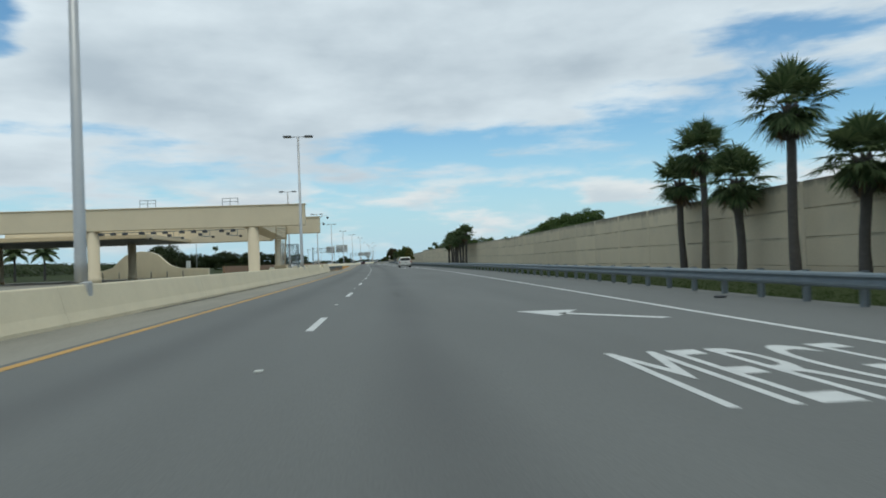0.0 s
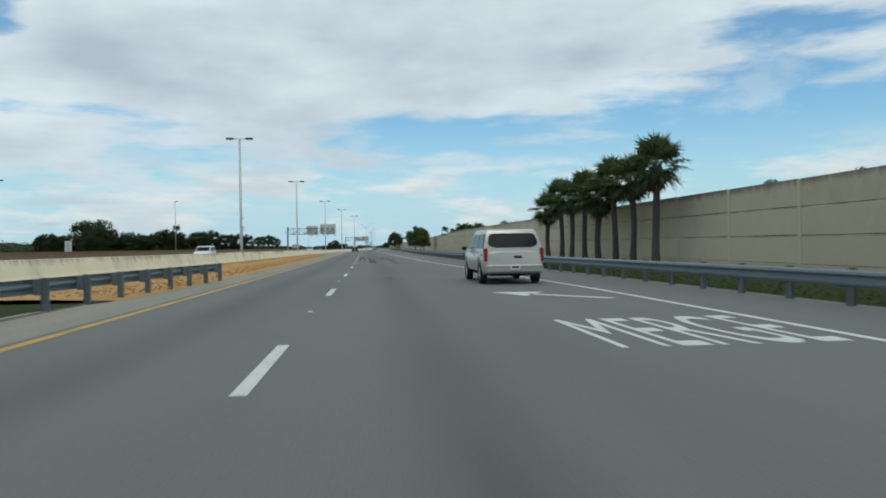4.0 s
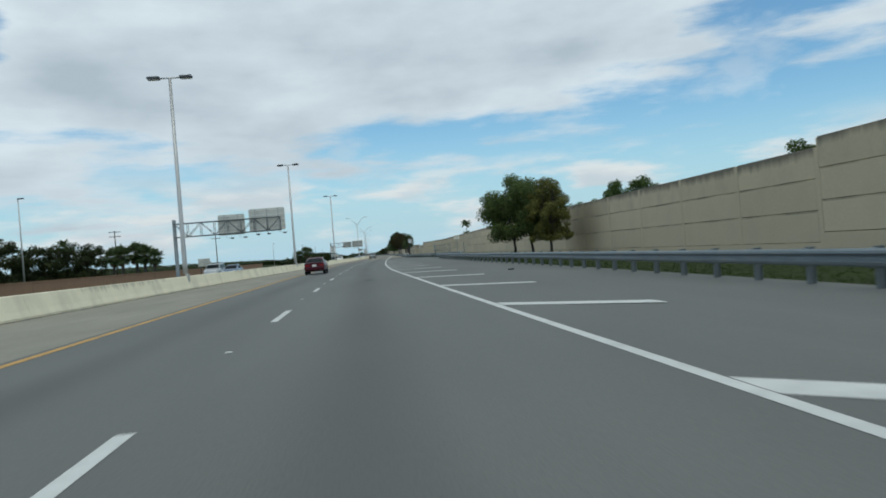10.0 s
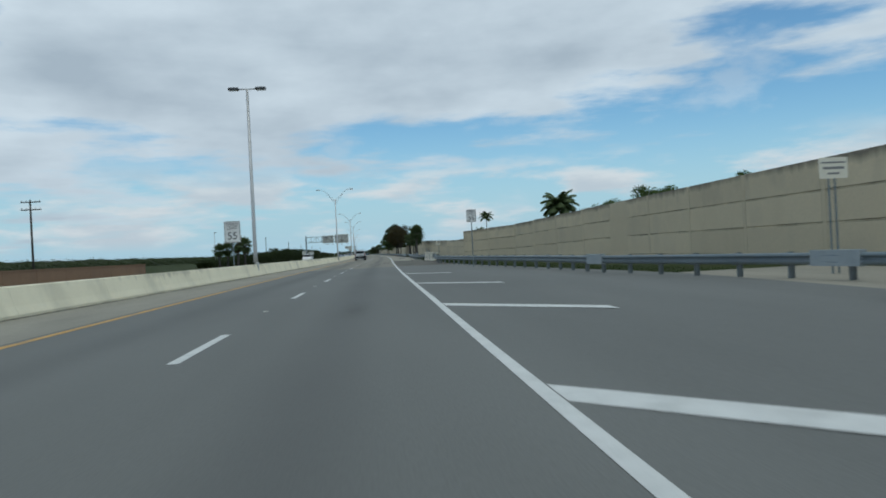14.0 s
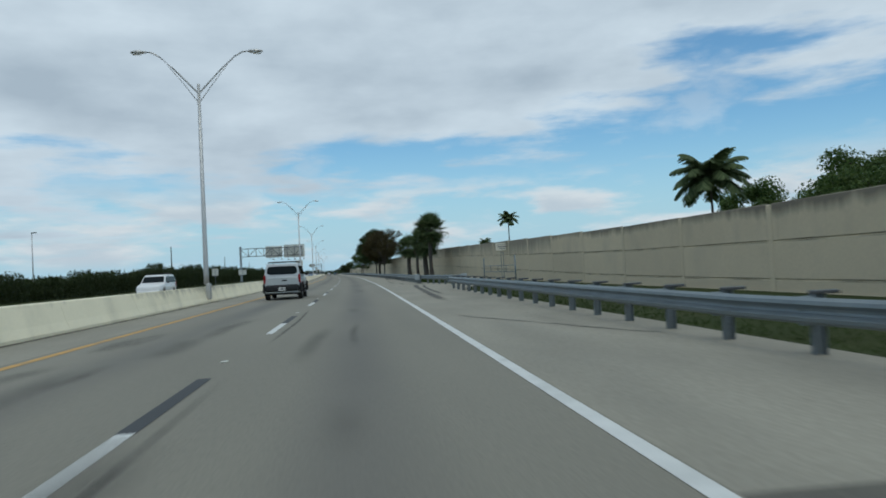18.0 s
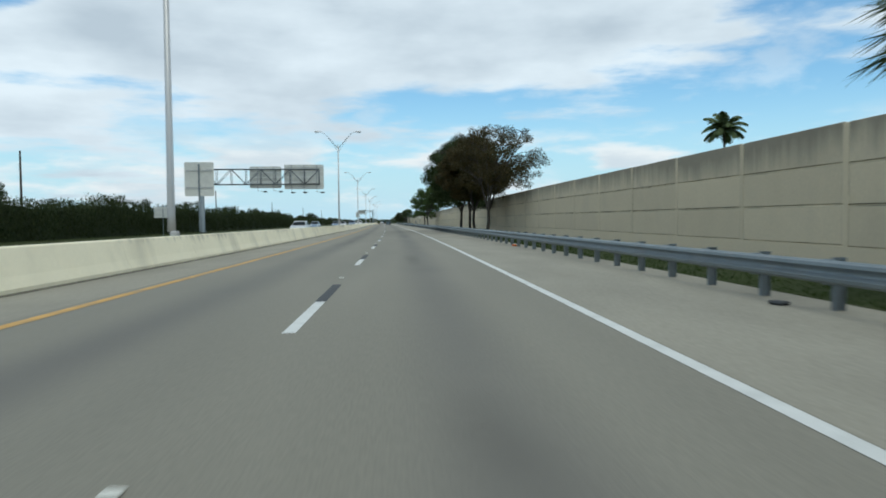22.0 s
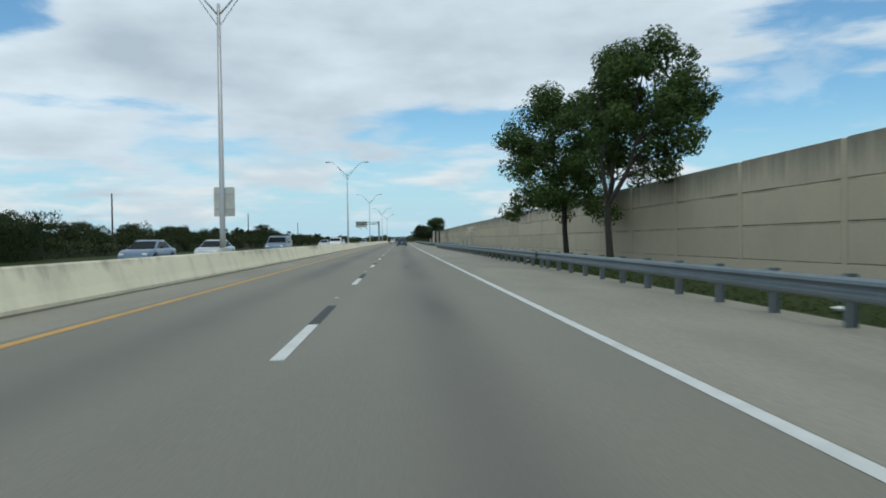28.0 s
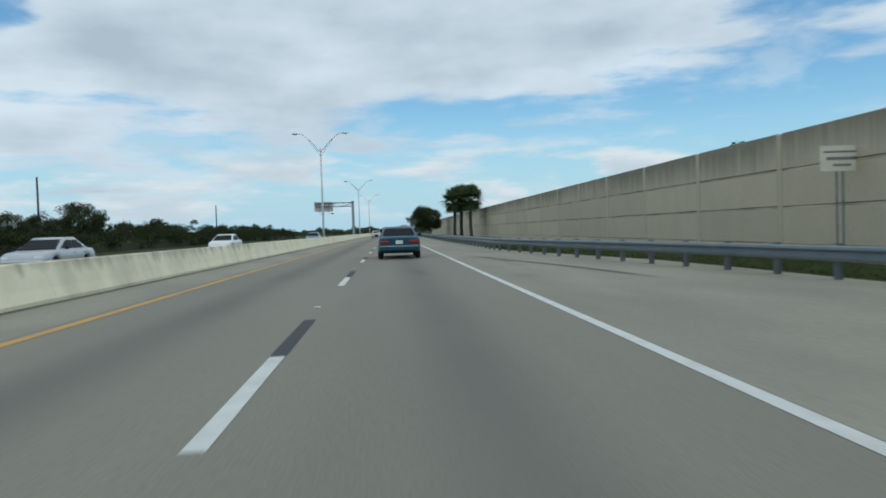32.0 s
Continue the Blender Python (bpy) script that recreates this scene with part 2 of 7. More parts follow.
BARRIER_TAN = material("barrier_tan_concrete", (0.70, 0.615, 0.435), 0.85, vary=0.07, scale=0.8, fine=20, bump=0.1, stain=(0.58, 0.51, 0.37), stain_scale=0.7, stain_amount=0.5, stretch=(1, 1, 0.4))
PARAPET = material("old_parapet_concrete", (0.74, 0.70, 0.58), 0.9, vary=0.12, scale=1.5, fine=20, bump=0.2, stain=(0.17, 0.155, 0.12), stain_scale=1.3, stain_amount=0.75)
WALL = material("wall_concrete", (0.60, 0.515, 0.36), 0.9, vary=0.08, scale=0.5, fine=15, bump=0.15, stain=(0.43, 0.38, 0.285), stain_scale=0.5, stain_amount=0.4, random_amount=0.06, stretch=(1, 1, 0.7))
WALL_TOP = material("wall_concrete_mildewed", (0.60, 0.515, 0.36), 0.9, vary=0.09, scale=0.6, fine=15, bump=0.15, stain=(0.40, 0.355, 0.27), stain_scale=0.9, stain_amount=0.45, random_amount=0.06, stretch=(1, 1, 0.6))


def add_mildew(m, tint, lo, hi, start=0.86, most=0.8):
    """Black mildew that runs down from the top edge of a panel in streaks."""
    nt = m.node_tree
    N, Lk = nt.nodes.new, nt.links.new
    b = nt.nodes["Principled BSDF"]
    old = b.inputs["Base Color"].links[0].from_socket
    tc, sep, geo, mp = N("ShaderNodeTexCoord"), N("ShaderNodeSeparateXYZ"), N("ShaderNodeNewGeometry"), N("ShaderNodeMapping")
    Lk(tc.outputs["Object"], sep.inputs[0])
    mp.inputs["Scale"].default_value = (1.4, 1.4, 0.10)
    Lk(geo.outputs["Position"], mp.inputs[0])
    nz, n2 = N("ShaderNodeTexNoise"), N("ShaderNodeTexNoise")
    nz.inputs["Scale"].default_value, nz.inputs["Detail"].default_value, nz.inputs["Roughness"].default_value = 1.6, 7, 0.65
    n2.inputs["Scale"].default_value, n2.inputs["Detail"].default_value = 0.07, 2
    Lk(mp.outputs[0], nz.inputs["Vector"]), Lk(geo.outputs["Position"], n2.inputs["Vector"])
    r1 = N("ShaderNodeMapRange")
    r1.inputs[1].default_value, r1.inputs[2].default_value, r1.inputs[3].default_value, r1.inputs[4].default_value = lo, hi, -0.35, 0.45
    Lk(sep.outputs[2], r1.inputs[0])
    a1, a2 = N("ShaderNodeMath"), N("ShaderNodeMath")
    Lk(r1.outputs[0], a1.inputs[0]), Lk(nz.outputs[0], a1.inputs[1])
    Lk(a1.outputs[0], a2.inputs[0]), Lk(n2.outputs[0], a2.inputs[1])
    r2 = N("ShaderNodeMapRange")
    r2.inputs[1].default_value, r2.inputs[2].default_value, r2.inputs[4].default_value = start, 1.35, most
    Lk(a2.outputs[0], r2.inputs[0])
    mx = N("ShaderNodeMixRGB")
    mx.inputs[2].default_value = [*tint, 1]
    Lk(r2.outputs[0], mx.inputs[0]), Lk(old, mx.inputs[1]), Lk(mx.outputs[0], b.inputs["Base Color"])


add_mildew(BARRIER, (0.24, 0.225, 0.17), 0.3, 1.3, 0.99, 0.85)
add_mildew(WALL_TOP, (0.12, 0.11, 0.09), 0.05, 0.66)
WALL_PANEL = material("wall_panel_concrete", (0.60, 0.515, 0.36), 0.9, vary=0.10, scale=0.5, fine=15, bump=0.15, stain=(0.42, 0.37, 0.275), stain_scale=0.5, stain_amount=0.45, random_amount=0.06, stretch=(1, 1, 0.7))
WALL_TOP_B = material("wall_concrete_old_top", (0.56, 0.485, 0.345), 0.9, vary=0.10, scale=0.6, fine=15, bump=0.15, stain=(0.36, 0.32, 0.245), stain_scale=0.7, stain_amount=0.5, random_amount=0.06, stretch=(1, 1, 0.6))
add_mildew(WALL_TOP_B, (0.15, 0.14, 0.115), -0.75, 0.62, 0.80, 0.66)


def add_joint_grime(m):
    """Dark algae and old filler in broken lines along the rims of a panel."""
    nt = m.node_tree
    N, Lk = nt.nodes.new, nt.links.new
    b = nt.nodes["Principled BSDF"]
    old = b.inputs["Base Color"].links[0].from_socket
    tc, sep, geo, nz = N("ShaderNodeTexCoord"), N("ShaderNodeSeparateXYZ"), N("ShaderNodeNewGeometry"), N("ShaderNodeTexNoise")
    Lk(tc.outputs["Object"], sep.inputs[0])
    nz.inputs["Scale"].default_value, nz.inputs["Detail"].default_value = 0.55, 6
    Lk(geo.outputs["Position"], nz.inputs["Vector"])
    rims = []
    for k, lo, hi in ((2, 0.572, 0.612), (1, 2.86, 2.92)):
        ab, r = N("ShaderNodeMath"), N("ShaderNodeMapRange")
        ab.operation = "ABSOLUTE"
        Lk(sep.outputs[k], ab.inputs[0]), Lk(ab.outputs[0], r.inputs[0])
        r.inputs[1].default_value, r.inputs[2].default_value = lo, hi
        rims.append(r.outputs[0])
    mx = N("ShaderNodeMath")
    mx.operation = "MAXIMUM"
    Lk(rims[0], mx.inputs[0]), Lk(rims[1], mx.inputs[1])
    r2, ml = N("ShaderNodeMapRange"), N("ShaderNodeMath")
    r2.inputs[1].default_value, r2.inputs[2].default_value, r2.inputs[4].default_value = 0.36, 0.62, 0.9
    Lk(nz.outputs[0], r2.inputs[0])
    ml.operation = "MULTIPLY"
    Lk(mx.outputs[0], ml.inputs[0]), Lk(r2.outputs[0], ml.inputs[1])
    mix = N("ShaderNodeMixRGB")
    mix.inputs[2].default_value = (0.10, 0.088, 0.068, 1)
    Lk(ml.outputs[0], mix.inputs[0]), Lk(old, mix.inputs[1]), Lk(mix.outputs[0], b.inputs["Base Color"])


for panel_mat in (WALL_PANEL, WALL_TOP, WALL_TOP_B):
    add_joint_grime(panel_mat)
TAN = material("tan_paint", (0.70, 0.59, 0.41), 0.8, vary=0.05, scale=0.4, fine=12, bump=0.06, stain=(0.56, 0.47, 0.33), stain_scale=0.3, stain_amount=0.3)
WHITE_PAINT = material("road_white", (0.60, 0.61, 0.585), 0.7, vary=0.12, scale=3, fine=40, bump=0.1, stain=(0.33, 0.34, 0.32), stain_scale=2.0, stain_amount=0.4)
YELLOW_PAINT = material("road_yellow", (0.50, 0.285, 0.065), 0.7, vary=0.18, scale=3, fine=40, bump=0.1, stain=(0.22, 0.185, 0.12), stain_scale=0.9, stain_amount=0.85)
BLACK_PAINT = material("road_black", (0.042, 0.046, 0.05), 0.8, vary=0.12, scale=3, fine=40, bump=0.1)
SKID = material("tyre_rubber_mark", (0.034, 0.043, 0.043), 0.85, vary=0.2, scale=2, fine=30, bump=0.1)


def add_worn_edges(m, most, rim=(0.28, 0.14), spread=3.0):
    """Lets the surface below show through at the rims and in worn spots."""
    nt = m.node_tree
    N, Lk = nt.nodes.new, nt.links.new
    b, out = nt.nodes["Principled BSDF"], nt.nodes["Material Output"]
    uv, sep, nz = N("ShaderNodeUVMap"), N("ShaderNodeSeparateXYZ"), N("ShaderNodeTexNoise")
    uv.uv_map = "across"
    Lk(uv.outputs[0], sep.inputs[0])
    nz.inputs["Scale"].default_value, nz.inputs["Detail"].default_value = spread, 5
    geo = N("ShaderNodeNewGeometry")
    Lk(geo.outputs["Position"], nz.inputs["Vector"])
    fade = []
    for k in (0, 1):
        pp = N("ShaderNodeMath")
        pp.operation = "PINGPONG"
        pp.inputs[1].default_value = 0.5
        Lk(sep.outputs[k], pp.inputs[0])
        r = N("ShaderNodeMapRange")
        r.interpolation_type = "SMOOTHSTEP"
        r.inputs[2].default_value = rim[k]
        Lk(pp.outputs[0], r.inputs[0])
        fade.append(r.outputs[0])
    m1, m2, m3 = N("ShaderNodeMath"), N("ShaderNodeMath"), N("ShaderNodeMapRange")
    m1.operation = m2.operation = "MULTIPLY"
    m3.inputs[1].default_value, m3.inputs[2].default_value, m3.inputs[3].default_value, m3.inputs[4].default_value = 0.3, 0.6, most * 0.6, most
    Lk(nz.outputs[0], m3.inputs[0]), Lk(fade[0], m1.inputs[0]), Lk(fade[1], m1.inputs[1])
    Lk(m1.outputs[0], m2.inputs[0]), Lk(m3.outputs[0], m2.inputs[1])
    tr, mx = N("ShaderNodeBsdfTransparent"), N("ShaderNodeMixShader")
    Lk(m2.outputs[0], mx.inputs[0]), Lk(tr.outputs[0], mx.inputs[1]), Lk(b.outputs[0], mx.inputs[2]), Lk(mx.outputs[0], out.inputs[0])


add_worn_edges(SKID, 0.85, (0.35, 0.14), 4.0)
TAR = material("tar_stained_concrete", (0.10, 0.098, 0.09), 0.85, vary=0.25, scale=0.8, fine=20, bump=0.15)
add_worn_edges(TAR, 0.8, (0.4, 0.2), 1.6)
DECK_STAIN = material("blotchy_stain", (0.105, 0.102, 0.092), 0.85, vary=0.25, scale=1, fine=14, bump=0.1)
add_worn_edges(DECK_STAIN, 0.3, (0.5, 0.4), 1.2)
CRACK = material("tar_crack", (0.055, 0.055, 0.05), 0.85, vary=0.2, scale=2, fine=30, bump=0.1)
DIRT = material("gutter_dirt", (0.13, 0.12, 0.09), 0.95, vary=0.3, scale=1.5, fine=15, bump=0.3)
add_worn_edges(DIRT, 0.75)
JOINT = material("worn_joint_filler", (0.115, 0.111, 0.10), 0.85, vary=0.2, scale=1, fine=20, bump=0.1)
add_worn_edges(JOINT, 0.5, (0.4, 0.3), 1.2)
STAIN = material("oil_stain", (0.115, 0.111, 0.10), 0.8, vary=0.2, scale=1, fine=10, bump=0.1)
add_worn_edges(STAIN, 0.15, (0.5, 0.5), 1.5)
GALV = material("galvanised_steel", (0.185, 0.222, 0.240), 0.55, 0.45, vary=0.18, scale=2, fine=25, bump=0.05, stain=(0.25, 0.26, 0.26), stain_scale=1.2)
POST_STEEL = material("weathered_post_steel", (0.15, 0.18, 0.195), 0.6, 0.3, vary=0.2, scale=2, fine=25, bump=0.05, stain=(0.10, 0.10, 0.095), stain_scale=1.5)
LAMP_METAL = material("lamp_aluminium", (0.50, 0.50, 0.49), 0.45, 0.5, vary=0.06, scale=2, fine=15, bump=0.03)
DARK_METAL = material("dark_metal", (0.10, 0.105, 0.11), 0.5, 0.4, vary=0.1, bump=0.03)
TRUSS = material("weathered_truss_steel", (0.17, 0.19, 0.20), 0.55, 0.4, vary=0.12, scale=2, fine=20, bump=0.03)
SIGN_BACK = material("sign_back_aluminium", (0.66, 0.66, 0.60), 0.55, 0.1, vary=0.1, scale=1.2, fine=12, bump=0.03, stain=(0.32, 0.32, 0.30), stain_scale=1.0)
SIGN_WHITE = material("sign_white", (0.78, 0.78, 0.76), 0.5, vary=0.04, bump=0.0)
SIGN_CREAM = material("sign_faded_white", (0.74, 0.71, 0.60), 0.5, vary=0.06, scale=2, bump=0.0)
SIGN_BLACK = material("sign_black", (0.03, 0.03, 0.03), 0.5, vary=0.04, bump=0.0)
GRASS_SOIL = material("grass_ground", (0.036, 0.048, 0.016), 0.95, vary=0.25, scale=0.4, fine=12, bump=0.4, stain=(0.058, 0.056, 0.026), stain_scale=0.15, spec=0.08)
GRAVEL = material("gravel", (0.43, 0.245, 0.08), 0.95, vary=0.3, scale=2.5, fine=18, bump=0.6, stain=(0.48, 0.31, 0.13), stain_scale=0.6)
BARK = material("bark", (0.058, 0.050, 0.041), 0.95, vary=0.25, scale=4, fine=25, bump=0.5, stretch=(1, 1, 0.25))
PALM_BARK = material("palm_bark", (0.085, 0.076, 0.066), 0.95, vary=0.25, scale=3, fine=20, bump=0.5, stretch=(1, 1, 2.5))


def leaf_material(name, a, b_col, rough=0.6):
    m = bpy.data.materials.new(name)
    m.use_nodes = True
    nt = m.node_tree
    N, Lk = nt.nodes.new, nt.links.new
    b = nt.nodes["Principled BSDF"]
    geo, rp = N("ShaderNodeNewGeometry"), N("ShaderNodeValToRGB")
    rp.color_ramp.elements[0].color, rp.color_ramp.elements[1].color = [*a, 1], [*b_col, 1]
    Lk(geo.outputs["Random Per Island"], rp.inputs[0])
    Lk(rp.outputs[0], b.inputs["Base Color"])
    b.inputs["Roughness"].default_value = rough
    b.inputs["Specular IOR Level"].default_value = 0.2
    tr, mx = N("ShaderNodeBsdfTranslucent"), N("ShaderNodeMixShader")
    mx.inputs[0].default_value = 0.3
    Lk(rp.outputs[0], tr.inputs[0]), Lk(b.outputs[0], mx.inputs[1]), Lk(tr.outputs[0], mx.inputs[2])
    Lk(mx.outputs[0], nt.nodes["Material Output"].inputs[0])
    return m


PALM_LEAF = leaf_material("palm_leaf", (0.050, 0.082, 0.032), (0.140, 0.178, 0.078), 0.75)
PALM_DEAD = leaf_material("palm_dead_leaf", (0.07, 0.05, 0.03), (0.16, 0.10, 0.055))
LEAF_GREEN = leaf_material("leaf_green", (0.034, 0.072, 0.018), (0.105, 0.150, 0.038))
LEAF_YELLOW = leaf_material("leaf_yellowing", (0.08, 0.10, 0.028), (0.22, 0.20, 0.05))
LEAF_FICUS = leaf_material("leaf_ficus", (0.05, 0.088, 0.028), (0.14, 0.175, 0.05))
LEAF_BROWN = leaf_material("leaf_brown", (0.028, 0.034, 0.011), (0.095, 0.066, 0.022))
LEAF_OAK = leaf_material("leaf_oak", (0.018, 0.036, 0.010), (0.058, 0.078, 0.022))
LEAF_WILD = leaf_material("leaf_wild_olive", (0.022, 0.035, 0.012), (0.062, 0.072, 0.025))
HEDGE = leaf_material("hedge_leaf", (0.024, 0.040, 0.014), (0.055, 0.070, 0.024))
GRASS = leaf_material("grass_blade", (0.017, 0.036, 0.007), (0.034, 0.058, 0.012), 0.95)
GRASS.node_tree.nodes["Principled BSDF"].inputs["Specular IOR Level"].default_value = 0.02


# ---- mesh helpers ----
def part(name, bm, mat, parent=None, label=""):
    me = bpy.data.meshes.new(name)
    bm.normal_update()
    bm.to_mesh(me)
    bm.free()
    me.materials.append(mat)
    ob = new(name, me)
    if parent:
        ob.parent = parent
    if label:
        ob["label"] = label
    return ob


def mesh_part(name, verts, faces, mat, parent=None, label="", smooth=False):
    me = bpy.data.meshes.new(name)
    me.from_pydata([tuple(v) for v in verts], [], faces)
    me.materials.append(mat)
    if smooth:
        me.polygons.foreach_set("use_smooth", [True] * len(me.polygons))
    me.update()
    ob = new(name, me)
    if parent:
        ob.parent = parent
    if label:
        ob["label"] = label
    return ob


def thing(name, m, label, category, group="", kind=""):
    e = new(name)
    e.empty_display_size = 0.3
    e.matrix_world = m
    return tagged(e, label, category, group, kind)


def bm_box(bm, cx, cy, cz, sx, sy, sz, m=None, bevel=0.0):
    r = bmesh.ops.create_cube(bm, size=1.0)
    vs = r["verts"]
    bmesh.ops.scale(bm, vec=(sx, sy, sz), verts=vs)
    bmesh.ops.translate(bm, vec=(cx, cy, cz), verts=vs)
    if bevel:
        es = list({e for v in vs for e in v.link_edges})
        vs = bmesh.ops.bevel(bm, geom=es, offset=bevel, segments=1, affect="EDGES")["verts"]
    if m is not None:
        bmesh.ops.transform(bm, matrix=m, verts=list(vs))
    return vs


def box(name, c, size, mat, parent=None, bevel=0.0, label="", m=None):
    bm = bmesh.new()
    bm_box(bm, *c, *size, m, bevel)
    return part(name, bm, mat, parent, label)


def bm_tube(bm, pts, radii, seg=8, cap=True):
    rings = []
    for i, p in enumerate(pts):
        p = Vector(p)
        d = (Vector(pts[min(i + 1, len(pts) - 1)]) - Vector(pts[max(i - 1, 0)])).normalized()
        a = d.orthogonal().normalized() if abs(d.z) < 0.9 else Vector((1, 0, 0))
        a = (a - d * a.dot(d)).normalized()
        c = d.cross(a)
        r = radii[i] if isinstance(radii, (list, tuple)) else radii
        rings.append([bm.verts.new(p + (a * math.cos(k * 2 * math.pi / seg) + c * math.sin(k * 2 * math.pi / seg)) * r) for k in range(seg)])
    for q, w in zip(rings, rings[1:]):
        for k in range(seg):
            bm.faces.new((q[k], q[(k + 1) % seg], w[(k + 1) % seg], w[k]))
    if cap:
        bm.faces.new(rings[0][::-1]), bm.faces.new(rings[-1])


def tube(name, pts, radii, mat, parent=None, seg=8, label=""):
    bm = bmesh.new()
    bm_tube(bm, pts, radii, seg)
    ob = part(name, bm, mat, parent, label)
    ob.data.polygons.foreach_set("use_smooth", [len(p.vertices) == 4 for p in ob.data.polygons])
    return ob


def ribbon(name, s0, s1, profile, mat, parent=None, step=5.0, closed=False, label="", caps=False, with_uv=False):
    """Sweeps a profile of (u, z) along the road; u and z may be functions of s."""
    n = max(1, int(math.ceil((s1 - s0) / step)))
    verts, faces, k = [], [], len(profile)
    for i in range(n + 1):
        s = s0 + (s1 - s0) * i / n
        for u, z in profile:
            verts.append(at(s, u(s) if callable(u) else u, z(s) if callable(z) else z))
    for i in range(n):
        for j in range(k if closed else k - 1):
            a, b = i * k + j, i * k + (j + 1) % k
            faces.append((a, b, b + k, a + k))
    if caps:
        faces.append(tuple(range(k))[::-1])
        faces.append(tuple(n * k + j for j in range(k)))
    ob = mesh_part(name, verts, faces, mat, parent, label)
    if with_uv:
        uv = ob.data.uv_layers.new(name="across")
        for lp in ob.data.loops:
            i, j = divmod(lp.vertex_index, k)
            s = s0 + (s1 - s0) * i / n
            u = profile[j][0]
            uv.data[lp.index].uv = ((u(s) if callable(u) else u) * 0.1 + 0.5, s * 0.1)
    return ob


def shifted(fn, d):
    return (lambda s: fn(s) + d) if callable(fn) else fn + d

# ---- ground, road and markings ----
S0, S1 = -45.0, 985.0
SPLIT = 379.0


def make_ground():
    n, far = 24, 4200.0
    verts, faces = [], []
    for i in range(n + 1):
        for j in range(n + 1):
            fx, fy = 2 * i / n - 1, 2 * j / n - 1
            verts.append((math.copysign(abs(fx) ** 2.2, fx) * far, 350 + math.copysign(abs(fy) ** 2.2, fy) * far, -0.06))
    for i in range(n):
        for j in range(n):
            a = i * (n + 1) + j
            faces.append((a, a + n + 1, a + n + 2, a + 1))
    tagged(mesh_part("ground", verts, faces, GRASS_SOIL), "flat green grass ground with bare sandy patches", "ground", kind="structure")


make_ground()
LANE_L = -3.75
LANE_R = shifted(EDGE_U, 0.10)


def paved_right(s):
    return float(np.interp(s, [-60, 60, 150, 220, 265, 330, 345, 356, 370, 385, 404, 412, 450, 456, 466, 474, 752, 760, 774, 790, 1000],
                           [10.95, 11.05, 9.65, 10.25, 11.35, 12.5, 13.2, 11.6, 9.9, 8.5, 8.9, 7.65, 7.65, 9.6, 9.0, 7.6, 7.5, 10.4, 10.2, 7.6, 7.6]))


def paved_left(s):
    return NEAR_BARRIER_U - 0.2 if s < 108 else float(np.interp(s, [108, 116, 217, 235, 250, 1000], [-5.2, -4.95, -5.4, -8.5, FAR_BARRIER_U(250) - 0.1, FAR_BARRIER_U(250)])) if s < 250 else FAR_BARRIER_U(s) - 0.1


road = tagged(ribbon("road", S0, SPLIT, [(LANE_L, 0.0), (LANE_R, 0.0)], ASPHALT, with_uv=True), "dark grey worn asphalt motorway lanes", "road", kind="structure")
road2 = tagged(ribbon("road", SPLIT, S1, [(LANE_L, 0.0), (LANE_R, 0.0)], CONCRETE_ROAD, with_uv=True), "pale worn concrete motorway lanes", "road", kind="structure")
tagged(ribbon("shoulder", S0, SPLIT, [(LANE_R, 0.0), (paved_right, -0.03)], ASPHALT, with_uv=True), "grey asphalt hard shoulder beside the guardrail", "shoulder", kind="structure")
tagged(ribbon("shoulder", SPLIT, 415.0, [(LANE_R, 0.0), (paved_right, -0.03)], BRIDGE_DECK, step=3.0), "dark stained concrete shoulder of the bridge deck", "shoulder", kind="structure")
tagged(ribbon("apron", 326.5, 345.0, [(paved_right, -0.032), (18.6, -0.034)], SHOULDER, step=3.0), "pale concrete apron at the emergency opening", "pavement", kind="structure")
tagged(ribbon("shoulder", 415.0, S1, [(LANE_R, 0.0), (paved_right, -0.03)], SHOULDER), "sandy grey concrete shoulder beside the guardrail", "shoulder", kind="structure")
tagged(ribbon("shoulder", S0, S1, [(paved_left, -0.02), (LANE_L, 0.0)], SHOULDER, step=4.0), "pale concrete inner shoulder along the barrier", "shoulder", kind="structure")


def flat_quad(name, pts, mat, parent, z=0.004, label=""):
    return mesh_part(name, [(*at(s, u)[:2], z) for s, u in pts], [tuple(range(len(pts)))], mat, parent, label)


